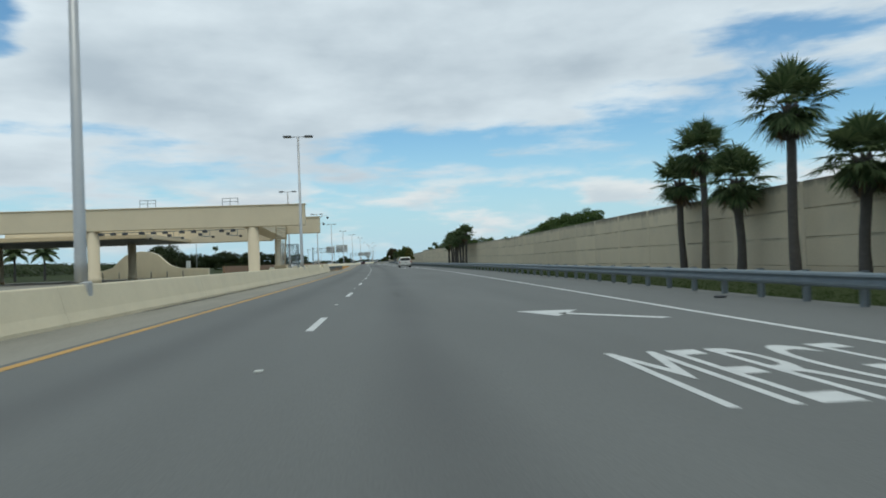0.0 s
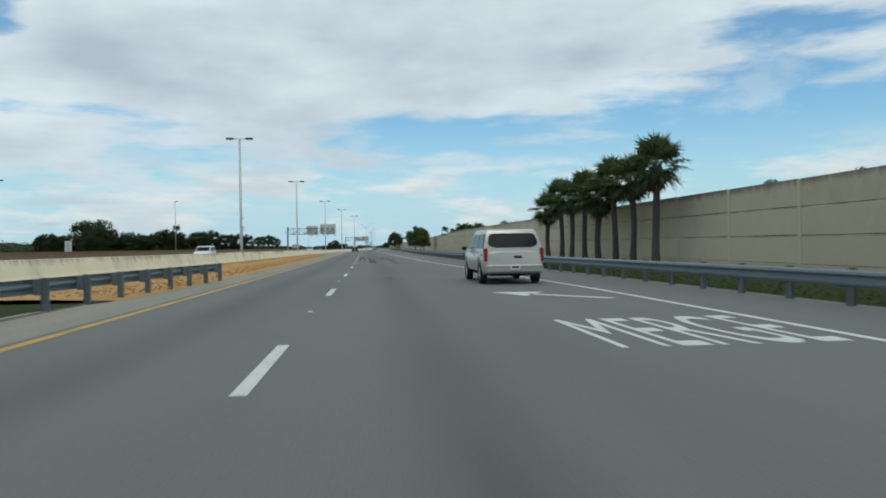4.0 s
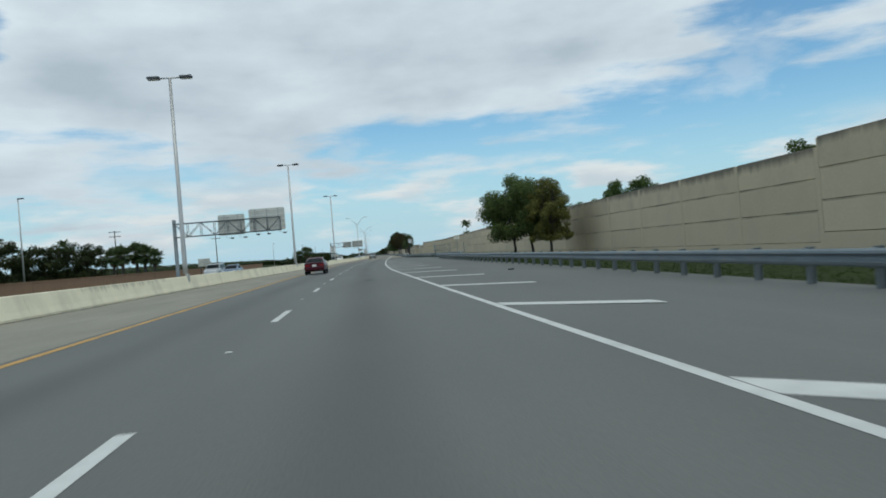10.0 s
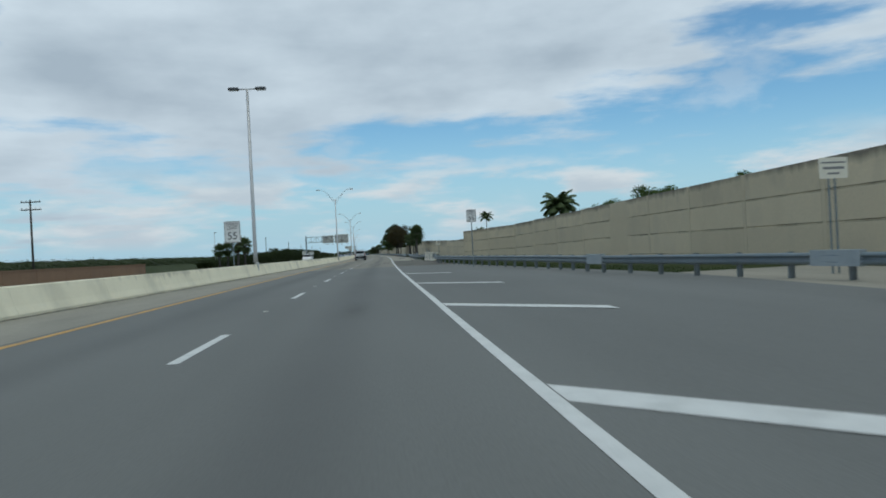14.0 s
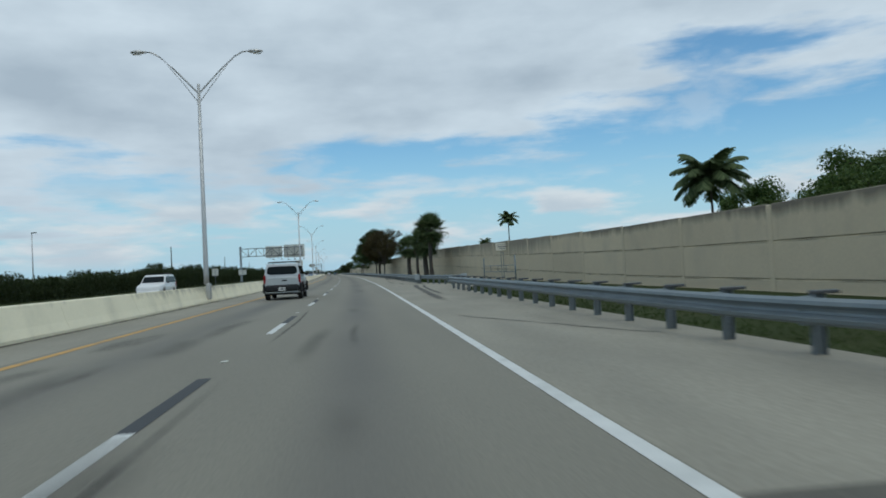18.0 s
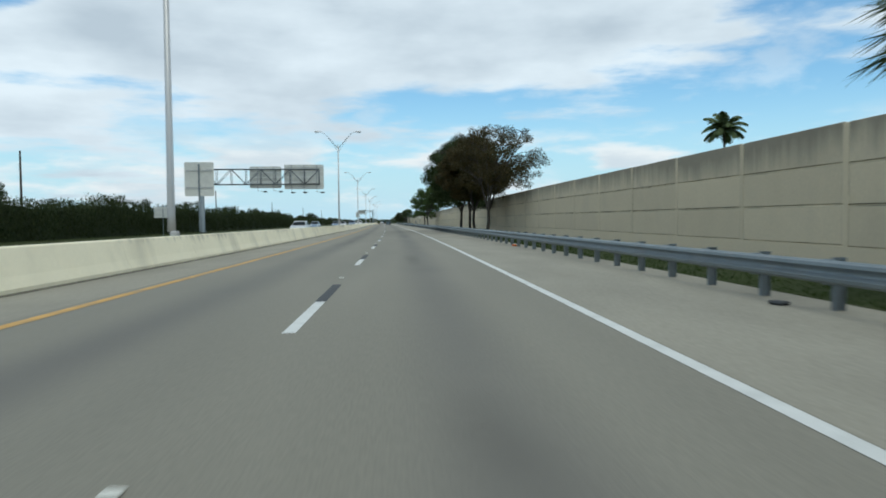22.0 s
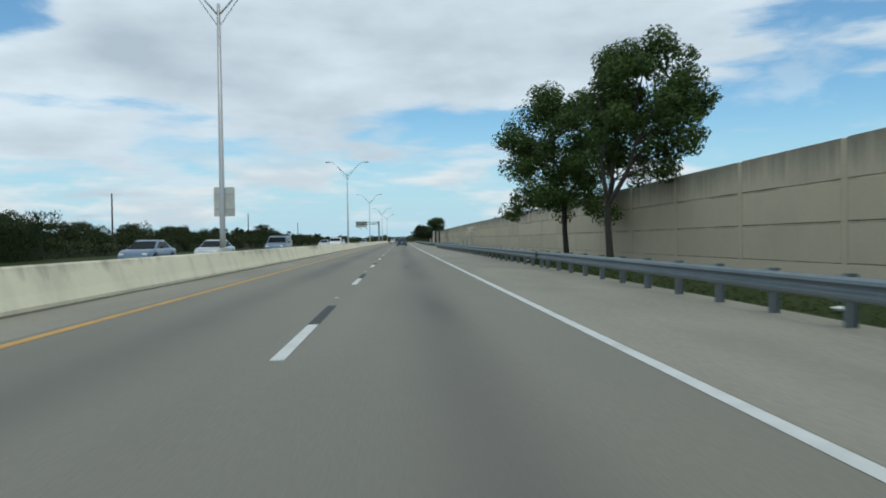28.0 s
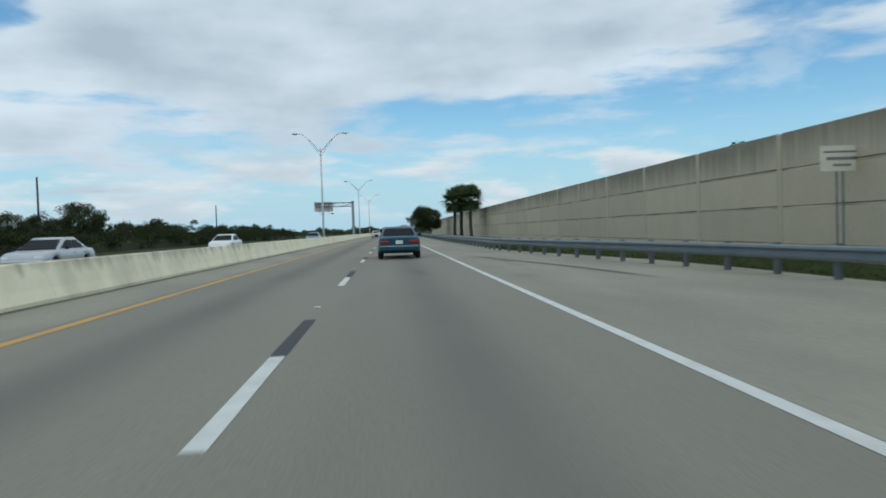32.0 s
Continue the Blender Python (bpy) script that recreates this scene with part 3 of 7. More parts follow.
def markings():
    for k in range(-3, 79):
        s = k * 12.192
        owner = road if s < SPLIT else road2
        flat_quad("lane_dash", [(s, -0.075), (s, 0.075), (s + 3.048, 0.075), (s + 3.048, -0.075)], WHITE_PAINT, owner)
        if s > SPLIT:
            flat_quad("contrast_dash", [(s + 3.05, -0.085), (s + 3.05, 0.085), (s + 6.0, 0.085), (s + 6.0, -0.085)], BLACK_PAINT, owner)
        m = road_pose(s + 7.6, -0.06, 0.0)
        bm = bmesh.new()
        bm_box(bm, 0, 0, 0.010, 0.10, 0.09, 0.018, m, 0.006)
        part("road_stud", bm, SIGN_BACK, owner)
    for owner, a, b in ((road, S0, SPLIT), (road2, SPLIT, S1)):
        ribbon("yellow_line", a, b, [(YELLOW_U - 0.095, 0.004), (YELLOW_U + 0.095, 0.004)], YELLOW_PAINT, owner, label="worn yellow edge line")
        ribbon("edge_line", a, b, [(shifted(EDGE_U, -0.075), 0.004), (shifted(EDGE_U, 0.075), 0.004)], WHITE_PAINT, owner, label="white edge line")
    stripes = [(150.0, 6.36), (157.1, 6.2), (163.5, 6.3), (170.1, 6.54)] + [(178.9 + 9.2 * k, 7.0) for k in range(17)] + [(336.0, 6.8), (347.0, 6.7), (359.2, 6.2)]
    for s, u1 in stripes:
        u0 = EDGE_U(s) + 0.09
        back = (u1 - u0) * 1.0
        flat_quad("gore_stripe", [(s - 0.35, u0), (s - back - 0.35, u1), (s - back + 0.35, u1), (s + 0.35, u0)], WHITE_PAINT, road)
    for s in (4.6, 99.5):
        cu = bpy.data.curves.new("merge_text", "FONT")
        cu.body, cu.align_x = "MERGE", "CENTER"
        tmp = bpy.data.objects.new("merge_text", cu)
        me = bpy.data.meshes.new_from_object(tmp)
        bpy.data.objects.remove(tmp)
        me.materials.append(WHITE_PAINT)
        ob = new("merge_text", me)
        ob.parent = road
        ob.matrix_world = road_pose(s, 5.4, 0.004) @ Matrix.Diagonal((0.95, 4.6, 1, 1))
        ob["label"] = "white road lettering that reads MERGE"
        # arrow that bends towards the open lane
        a = s + 7.2
        flat_quad("merge_arrow", [(a, 6.3), (a + 0.1, 6.55), (a + 2.1, 5.05), (a + 1.9, 4.85)], WHITE_PAINT, road)
        flat_quad("arrow_head", [(a + 1.3, 4.75), (a + 2.9, 4.2), (a + 2.7, 5.5)], WHITE_PAINT, road)


markings()


def worn_strip(name, knots, width, mat, parent, z, label, n=10):
    """A flat strip along knots (s, u) whose coordinates run 0 to 1 across and along."""
    line = lerp_line(*knots)
    s0, s1 = knots[0][0], knots[-1][0]
    vs, uvs = [], []
    for i in range(n + 1):
        q = i / n
        s = s0 + (s1 - s0) * q
        for k in (-0.5, 0.5):
            vs.append((*at(s, line(s) + k * width)[:2], z))
            uvs.append((k + 0.5, q))
    ob = mesh_part(name, vs, [(2 * i, 2 * i + 1, 2 * i + 3, 2 * i + 2) for i in range(n)], mat, parent, label)
    layer = ob.data.uv_layers.new(name="across")
    for lp in ob.data.loops:
        layer.data[lp.index].uv = uvs[lp.vertex_index]
    return ob


def skids():
    marks = ([(144, 1.3), (157, 1.3), (173, 1.17)], [(145, 1.63), (157, 1.58), (173, 1.46)], [(143, 3.42), (151, 3.26), (166, 3.14)], [(143, 3.2), (152, 3.05), (166, 2.95)],
             [(156, 0.34), (170, 0.4), (176, 0.43), (187, 0.32)], [(156, 0.8), (170, 0.73), (187, 0.62)], [(157, 2.5), (170, 2.32), (188, 2.2)], [(157, 2.76), (170, 2.76), (188, 2.84)],
             [(158, 3.6), (170, 3.45), (187, 3.16)], [(166.2, 3.17), (178, 3.06)], [(176, 1.02), (184, 1.02)], [(176, 1.34), (184, 1.34)])
    for k in marks:
        worn_strip("skid_mark", k, 0.25 if k[0][1] < 2.0 else 0.19, SKID, road, 0.004, "dark tyre skid mark", 14)
    rnd = random.Random(8)
    for k in range(20):
        s, u = 385 + k * 23 + rnd.uniform(-8, 8), rnd.choice((1.85, 1.8, -1.8, 2.0)) + rnd.uniform(-0.25, 0.25)
        ln = rnd.uniform(2.5, 9)
        worn_strip("oil_stain", [(s, u), (s + ln, u + rnd.uniform(-0.2, 0.2))], rnd.uniform(0.4, 0.9), STAIN, road2, 0.004, "faint dark oil stain", 6)
    for k in range(10):
        s, u = 20 + k * 34 + rnd.uniform(-8, 8), 1.8 + rnd.uniform(-0.25, 0.25)
        worn_strip("oil_stain", [(s, u), (s + rnd.uniform(3, 9), u + rnd.uniform(-0.2, 0.2))], rnd.uniform(0.4, 0.9), STAIN, road, 0.004, "faint dark oil stain", 6)


skids()


def shoulder_wear():
    e = [o for o in bpy.data.objects if o.name.startswith("shoulder")]
    right = [o for o in e if "sandy" in o["label"]][0]
    left = [o for o in e if "inner" in o["label"]][0]
    rnd = random.Random(18)
    for knots in ([(474, 4.6), (472.2, 5.0), (469.4, 5.55), (467.4, 6.07), (465, 6.7), (463, 7.4)], [(468, 5.3), (464, 5.9), (461, 6.6), (458, 7.6)], [(776, 6.4), (772, 6.65), (767.4, 6.96), (763.8, 7.15), (760.4, 7.39)], [(782, 4.4), (777, 5.4), (773, 6.6), (770, 7.9)],
                  [(429, 4.3), (427, 5.1), (424.5, 6.0), (422, 7.0)], [(612, 4.2), (610.5, 5.0), (609.5, 6.0), (608, 6.8)]):
        pts = []
        for (a, b), (c, d) in zip(knots, knots[1:]):
            for q in (0, 0.25, 0.5, 0.75):
                pts.append((a + (c - a) * q + rnd.uniform(-0.09, 0.09), b + (d - b) * q + rnd.uniform(-0.05, 0.05)))
        n = len(pts)
        w = [0.04 + 0.05 * rnd.random() for _ in range(n)]
        vs = [(*at(s - w[i], u)[:2], 0.002 - 0.03 * max(0.0, u - 3.8) / 3.9 + 0.004) for i, (s, u) in enumerate(pts)] + [(*at(s + w[i], u)[:2], 0.002 - 0.03 * max(0.0, u - 3.8) / 3.9 + 0.004) for i, (s, u) in enumerate(pts)]
        mesh_part("tar_crack", vs, [(i, i + 1, i + 1 + n, i + n) for i in range(n - 1)], CRACK, right, "sealed dark crack")
    for knots, w in (([(436, 5.0), (444, 5.2), (450, 5.45), (458, 5.75), (463, 6.1), (466.5, 6.45)], 0.5), ([(443, 5.7), (450, 5.86), (457, 6.16), (464, 6.8)], 0.3), ([(473.5, 5.15), (471.4, 5.35), (469.4, 5.7)], 0.24), ([(470.6, 6.15), (468.5, 6.5), (465.2, 7.0)], 0.32), ([(485, 5.7), (479, 5.5), (474, 5.2)], 0.16), ([(766, 7.2), (772, 6.6), (778, 5.6), (784, 4.6)], 0.35)):
        worn_strip("tar_stain", knots, w, TAR, right, 0.006, "dark tarry drag stain", 16)
    for k in range(26):
        s, u, ln = rnd.uniform(383, 428), rnd.choice((0.5, 1.0, 1.9, 2.6, 3.2, -1.2, -1.9, -2.7)) + rnd.uniform(-0.2, 0.2), rnd.uniform(2, 8)
        worn_strip("deck_stain", [(s, u), (s + ln * 0.5, u + rnd.uniform(-0.15, 0.15)), (s + ln, u + rnd.uniform(-0.2, 0.2))], rnd.uniform(0.25, 0.9), DECK_STAIN, road2, 0.004, "dark blotchy stain", 8)
    for k in range(16):
        s, u = rnd.choice((rnd.uniform(395, 480), rnd.uniform(740, 800), rnd.uniform(500, 740))), rnd.uniform(4.4, 6.6)
        worn_strip("dark_stain", [(s, u), (s + rnd.uniform(1.5, 6), u + rnd.uniform(-0.5, 0.3))], rnd.uniform(0.4, 1.2), STAIN, right, 0.006, "dark damp stain", 6)
    for a, b, u, w in ((382, 398, 0.34, 0.3), (400, 421, 0.30, 0.28), (424, 436, 0.26, 0.2), (384, 402, -1.45, 0.16), (404, 418, -1.5, 0.14), (386, 396, 2.1, 0.9), (398, 411, 2.7, 0.7), (391, 405, 1.2, 0.8), (402, 414, 3.2, 0.5)):
        w = w * 0.6 if w < 0.4 else w
        worn_strip("joint_patch", [(a, u), ((a + b) / 2, u + 0.05), (b, u - 0.04)], w, JOINT if w < 0.4 else STAIN, road2, 0.004, "dark worn longitudinal joint", 12)
    s = 20.0
    while s < 950:
        if not 100 < s < 240:
            f = (lambda t: NEAR_BARRIER_U) if s < 100 else FAR_BARRIER_U
            worn_strip("gutter_dirt", [(s, f(s) + 0.12), (s + 15, f(s + 15) + 0.12)], 0.34, DIRT, left, -0.01, "dark dirt along the barrier foot", 5)
        s += 13.0


shoulder_wear()


# ---- median barriers ----
def barrier_run(name, s0, s1, face_u, height, label, seg=6.1, mat=None):
    """Sloped-face concrete barrier of cast segments."""
    e = thing(name, Matrix.Identity(4), label, "barrier", kind="structure")
    s = s0
    while s < s1 - 0.5:
        b = min(s + seg, s1)
        g = 0.005
        pr = [(shifted(face_u, 0.0), -0.02), (shifted(face_u, 0.0), 0.06), (shifted(face_u, -0.09), 0.28), (shifted(face_u, -0.25), height - 0.03), (shifted(face_u, -0.28), height),
              (shifted(face_u, -0.43), height), (shifted(face_u, -0.46), height - 0.03), (shifted(face_u, -0.61), 0.28), (shifted(face_u, -0.7), 0.06), (shifted(face_u, -0.7), -0.02)]
        ribbon("barrier_segment", s + g, b - g, pr, mat or BARRIER, e, step=6.2, closed=True, caps=True)
        s = b
    return e


for s_from, s_to, high in ((S0, 69.5, 0.90), (69.5, 83.2, 1.08), (83.2, 90.0, 0.76), (90.0, 101.0, 0.97)):
    barrier_run("barrier_near", s_from, s_to, NEAR_BARRIER_U, high, "tan cast concrete median barrier beside the toll lanes" if high == 0.90 else "stepped tan concrete barrier below the toll structure", 12.2, BARRIER_TAN)
barrier_run("barrier_far", 96.0, 242.4, FAR_BARRIER_U, 0.95, "cream concrete median barrier beside the gravel bed")
barrier_run("barrier_far", 242.4, S1, FAR_BARRIER_U, 0.82, "long cream concrete median barrier with dark stains")




# ---- lamps along the barrier ----
def double_lamp():
    e = thing("street_lamp", Matrix.Identity(4), "tall aluminium street lamp with two shoebox heads on the barrier", "street lamp", "twin street lamps")
    tube("pole", [(0, 0, 0), (0, 0, 0.5), (0, 0, 12.0)], [0.16, 0.15, 0.09], LAMP_METAL, e, 10)
    box("base_bracket", (0.10, 0, -0.38), (0.24, 0.30, 0.80), LAMP_METAL, e, 0.03)
    tube("arm", [(-0.75, 0, 12.0), (0.75, 0, 12.0)], 0.045, LAMP_METAL, e, 8)
    for sx in (-1, 1):
        bm = bmesh.new()
        bm_box(bm, sx * 0.98, 0, 12.02, 0.78, 0.42, 0.20, None, 0.06)
        h = part("lamp_head", bm, DARK_METAL, e, "grey shoebox lamp head")
        box("lens", (sx * 0.98, 0, 11.915), (0.6, 0.3, 0.012), SIGN_WHITE, h)
    return e


def v_lamp():
    e = thing("street_lamp", Matrix.Identity(4), "tall aluminium street lamp with two arms in a V", "street lamp", "V-armed street lamps")
    tube("pole", [(0, 0, 0), (0, 0, 0.5), (0, 0, 10.4)], [0.14, 0.13, 0.075], LAMP_METAL, e, 10)
    box("base_bracket", (0.10, 0, -0.38), (0.24, 0.30, 0.80), LAMP_METAL, e, 0.03)
    for sx in (-1, 1):
        tube("arm", [(0, 0, 9.9), (sx * 0.5, 0, 10.45), (sx * 1.2, 0, 11.2), (sx * 1.9, 0, 11.85), (sx * 2.3, 0, 12.08), (sx * 2.75, 0, 12.12)], 0.04, LAMP_METAL, e, 8)
        tube("brace", [(0, 0, 9.4), (sx * 0.75, 0, 10.45), (sx * 1.5, 0, 11.4)], 0.022, LAMP_METAL, e, 6)
        bm = bmesh.new()
        bmesh.ops.create_uvsphere(bm, u_segments=10, v_segments=6, radius=1.0, matrix=Matrix.Translation((sx * 2.95, 0, 12.10)) @ Matrix.Diagonal((0.42, 0.17, 0.10, 1)))
        h = part("lamp_head", bm, LAMP_METAL, e, "cobra lamp head")
        box("lens", (sx * 3.02, 0, 12.0), (0.4, 0.22, 0.03), SIGN_WHITE, h)
    return e


def lamps():
    for make, spots in ((double_lamp, ((17.6, -6.15, 12.05), (66, -6.15, 12.05), (114, -12.85, 11.8), (166.4, -11.85, 11.65), (217.3, -10.75, 11.95), (274.7, -9.25, 12.25), (321.0, -7.65, 12.55), (373.5, -6.65, 12.75))),
                        (v_lamp, ((449.3, -5.85, 12.0), (528.0, -6.25, 12.0), (606.8, -6.6, 13.1), (683.4, -6.65, 12.6), (758.5, -6.5, 12.0), (838.0, -6.85, 12.2), (916.0, -6.1, 12.0), (980.0, -6.1, 12.0)))):
        first = None
        for s, u, top in spots:
            m = road_pose(s, u, 0.95) @ Matrix.Diagonal((1, 1, top / 12.0, 1))
            if first is None:
                first = make()
                first.matrix_world = m
            else:
                copy_thing(first, m)


lamps()


# ---- guardrails ----
POST_MESH = {}


def shared(name, key, make, mat, parent, m, label=""):
    """A piece of its own on a mesh that alike pieces share."""
    if key not in POST_MESH:
        bm = bmesh.new()
        make(bm)
        me = bpy.data.meshes.new(name)
        bm.to_mesh(me)
        bm.free()
        me.materials.append(mat)
        POST_MESH[key] = me
    ob = new(name, POST_MESH[key])
    ob.parent = parent
    ob.matrix_world = m
    if label:
        ob["label"] = label
    return ob


def post_shape(bm):
    bm_box(bm, 0.15, 0, 0.205, 0.012, 0.10, 0.96)
    bm_box(bm, 0.02, 0, 0.205, 0.012, 0.10, 0.96)
    bm_box(bm, 0.085, 0, 0.205, 0.13, 0.01, 0.96)


def block_shape(bm):
    bm_box(bm, -0.06, 0, 0.495, 0.14, 0.12, 0.34, None, 0.01)


def bracket_shape(bm):
    bm_box(bm, 0.18, 0, 0.705, 0.34, 0.12, 0.045, None, 0.008)


def impact_head(e, s, u, z):
    """Flat-faced extruder head on the upstream end of a rail."""
    m = road_pose(s, u - 0.17, z)
    bm = bmesh.new()
    bm_box(bm, 0, -0.06, 0, 0.42, 0.06, 0.46, None, 0.015)
    bm_box(bm, 0, 0.25, 0.0, 0.26, 0.6, 0.40, None, 0.05)
    bm_box(bm, 0, 0.8, 0.0, 0.13, 0.6, 0.35, None, 0.04)
    ob = part("impact_head", bm, HEAD_STEEL, e, "pale galvanised impact head")
    ob.matrix_world = m


HEAD_STEEL = material("pale_galvanised_steel", (0.34, 0.38, 0.40), 0.55, 0.3, vary=0.12, scale=3, fine=20, bump=0.05)


def guardrail(label, knots, ends=True, brackets=False, thrie=None, posts_to=None, head=False, plates=()):
    """W-beam rail on steel posts along the knots (s, u); from thrie on the beam has three waves."""
    line = lerp_line(*knots)
    s0, s1 = knots[0][0], knots[-1][0]
    e = thing("guardrail", road_pose(s0, line(s0)), label, "guardrail", "roadside guardrails")
    inv = e.matrix_world.inverted()
    z = 0.505
    pr = [(-0.155, 0.155), (-0.205, 0.12), (-0.215, 0.075), (-0.15, 0.03), (-0.14, 0.0), (-0.15, -0.03), (-0.215, -0.075), (-0.205, -0.12), (-0.155, -0.155)]
    pr2 = pr + [(a + 0.012, b) for a, b in reversed(pr)]
    wave3 = pr + [(a, h - 0.31 + 0.11) for a, h in pr[5:]]
    wave3 = [(a, 0.255 - (0.155 - h) * 0.81) for a, h in wave3]
    pr3 = wave3 + [(a + 0.012, b) for a, b in reversed(wave3)]
    s = s0
    while s < s1 - 0.3:
        b = min(s + 7.62, s1)
        if thrie and s < thrie < b:
            b = thrie + 0.05
        shape = pr3 if thrie and s > thrie else pr2
        ob = ribbon("beam", s - 0.05, b, [(shifted(line, a), z + h) for a, h in shape], GALV, None, step=1.9, closed=True, caps=True)
        ob.parent = e
        ob.matrix_parent_inverse = inv
        s = b
    n = int((s1 - s0) / 1.905)
    for i in range(n + 1):
        s = s0 + 0.3 + i * 1.905
        if s > (posts_to or s1):
            break
        m = road_pose(s, line(s))
        p = shared("post", "post", post_shape, POST_STEEL, e, m)
        shared("offset_block", "block", block_shape, POST_STEEL, e, m)
        if brackets:
            shared("bracket", "bracket", bracket_shape, DARK_METAL, e, m, "dark steel bracket on the post head")
    for s in plates:
        ob = ribbon("lap_plate", s - 0.75, s + 0.75, [(shifted(line, a), z + h) for a, h in ((-0.225, -0.18), (-0.225, 0.215), (-0.06, 0.215), (-0.06, -0.18))], HEAD_STEEL, None, step=0.75, closed=True, caps=True)
        ob.parent = e
        ob.matrix_parent_inverse = inv
    if head:
        impact_head(e, s0, line(s0), z + 0.02)
    if ends:
        for s in (s1,) if head else (s0, s1):
            m = road_pose(s, line(s) - 0.17, z)
            bm = bmesh.new()
            bm_tube(bm, [(0, 0, -0.16), (0, 0, 0.16)], 0.09, 10)
            ob = part("end_terminal", bm, GALV, e)
            ob.matrix_world = m
    return e


guardrail("galvanised W-beam guardrail on steel posts beside a grass strip", [(-45, 10.5), (60, 10.6), (150, 9.2)])
guardrail("galvanised W-beam guardrail along the merge shoulder", [(150, 9.2), (220, 9.8), (265, 10.9), (329.2, 11.2)])
guardrail("flared galvanised guardrail that leads to the bridge parapet", [(328.6, 14.75), (334, 14.25), (337, 13.75), (343, 12.4), (348, 11.35), (355, 11.0), (370, 9.3), (385, 7.7), (390, 7.85), (393, 8.08), (396, 8.4), (398.5, 8.62), (403.6, 8.55)], ends=False, thrie=394.0, posts_to=401.5, head=True, plates=(336.7, 348.3))
guardrail("galvanised guardrail behind the bridge parapet", [(411.4, 8.1), (420, 7.05), (452, 7.25)], brackets=True)
guardrail("long galvanised guardrail in front of trees and palms", [(469.2, 6.97), (472, 7.03), (540, 6.9), (610, 6.95), (680, 7.1)], head=True)
guardrail("short flared galvanised guardrail that overlaps the long one", [(457, 8.9), (467.2, 7.75), (470.6, 7.3)], head=True)
guardrail("galvanised guardrail beside the emergency gate", [(680, 7.1), (710, 6.98), (735, 6.78), (755, 6.65)])
guardrail("flared galvanised guardrail past the emergency gate", [(761, 10.2), (768, 9.6), (780, 8.0), (790, 7.0), (985, 7.0)], head=True)
guardrail("short galvanised guardrail at the end of the median barrier", [(101.2, -6.15), (106, -5.9), (121, -4.95)])


# ---- bridge parapet ----
def parapet():
    e = thing("bridge_parapet", Matrix.Identity(4), "old white concrete bridge parapet with dark stains", "parapet")
    face = lerp_line((401.5, 8.52), (411.6, 7.78))
    rim = lambda d: shifted(face, d)
    s, k = 402.2, 0
    while s < 411.0:
        b = min(s + 3.05, 411.4)
        ribbon("parapet_block", s + 0.01, b - 0.01, [(rim(-0.06), -0.03), (rim(-0.04), 0.10), (rim(0.0), 0.16), (rim(0.06), 0.84), (rim(0.30), 0.84), (rim(0.36), 0.25), (rim(0.38), -0.03)], PARAPET, e, closed=True, caps=True)
        # slots are flush boxes; stain and the hole's shade are both in the colour
        for q, lo, hi, w in ((0.55, 0.22, 0.72, 0.3), (0.9, 0.3, 0.6, 0.12)) if k < 2 else ((0.45, 0.25, 0.6, 0.5),):
            c = s + (b - s) * q
            ribbon("stained_recess", c - w / 2, c + w / 2, [(rim(0.0), lo), (rim(0.045), hi), (rim(0.08), hi), (rim(0.08), lo)], DARK_SLOT, e, closed=True, caps=True, label="stained slot with its shade in the dark colour")
        s, k = b, k + 1
    ribbon("coping", 402.0, 411.5, [(rim(0.0), 0.84), (rim(-0.02), 0.93), (rim(0.02), 0.97), (rim(0.36), 0.97), (rim(0.40), 0.93), (rim(0.38), 0.84)], PARAPET, e, closed=True, caps=True)


# dark colour for the parapet slots, stain and painted shade together
DARK_SLOT = material("stained_shaded_concrete", (0.16, 0.15, 0.12), 0.9, vary=0.35, scale=3, fine=20, bump=0.2)
parapet()


# ---- noise walls of posts and stacked panels ----
PH = 1.27


def panel_shape(bm):
    bm_box(bm, 0, 0, 0, 0.13, 5.86, PH - 0.03, None, 0.025)


def wall_post_shape(bm):
    bm_box(bm, 0, 0, 0, 0.155, 0.30, 4.6, None, 0.02)


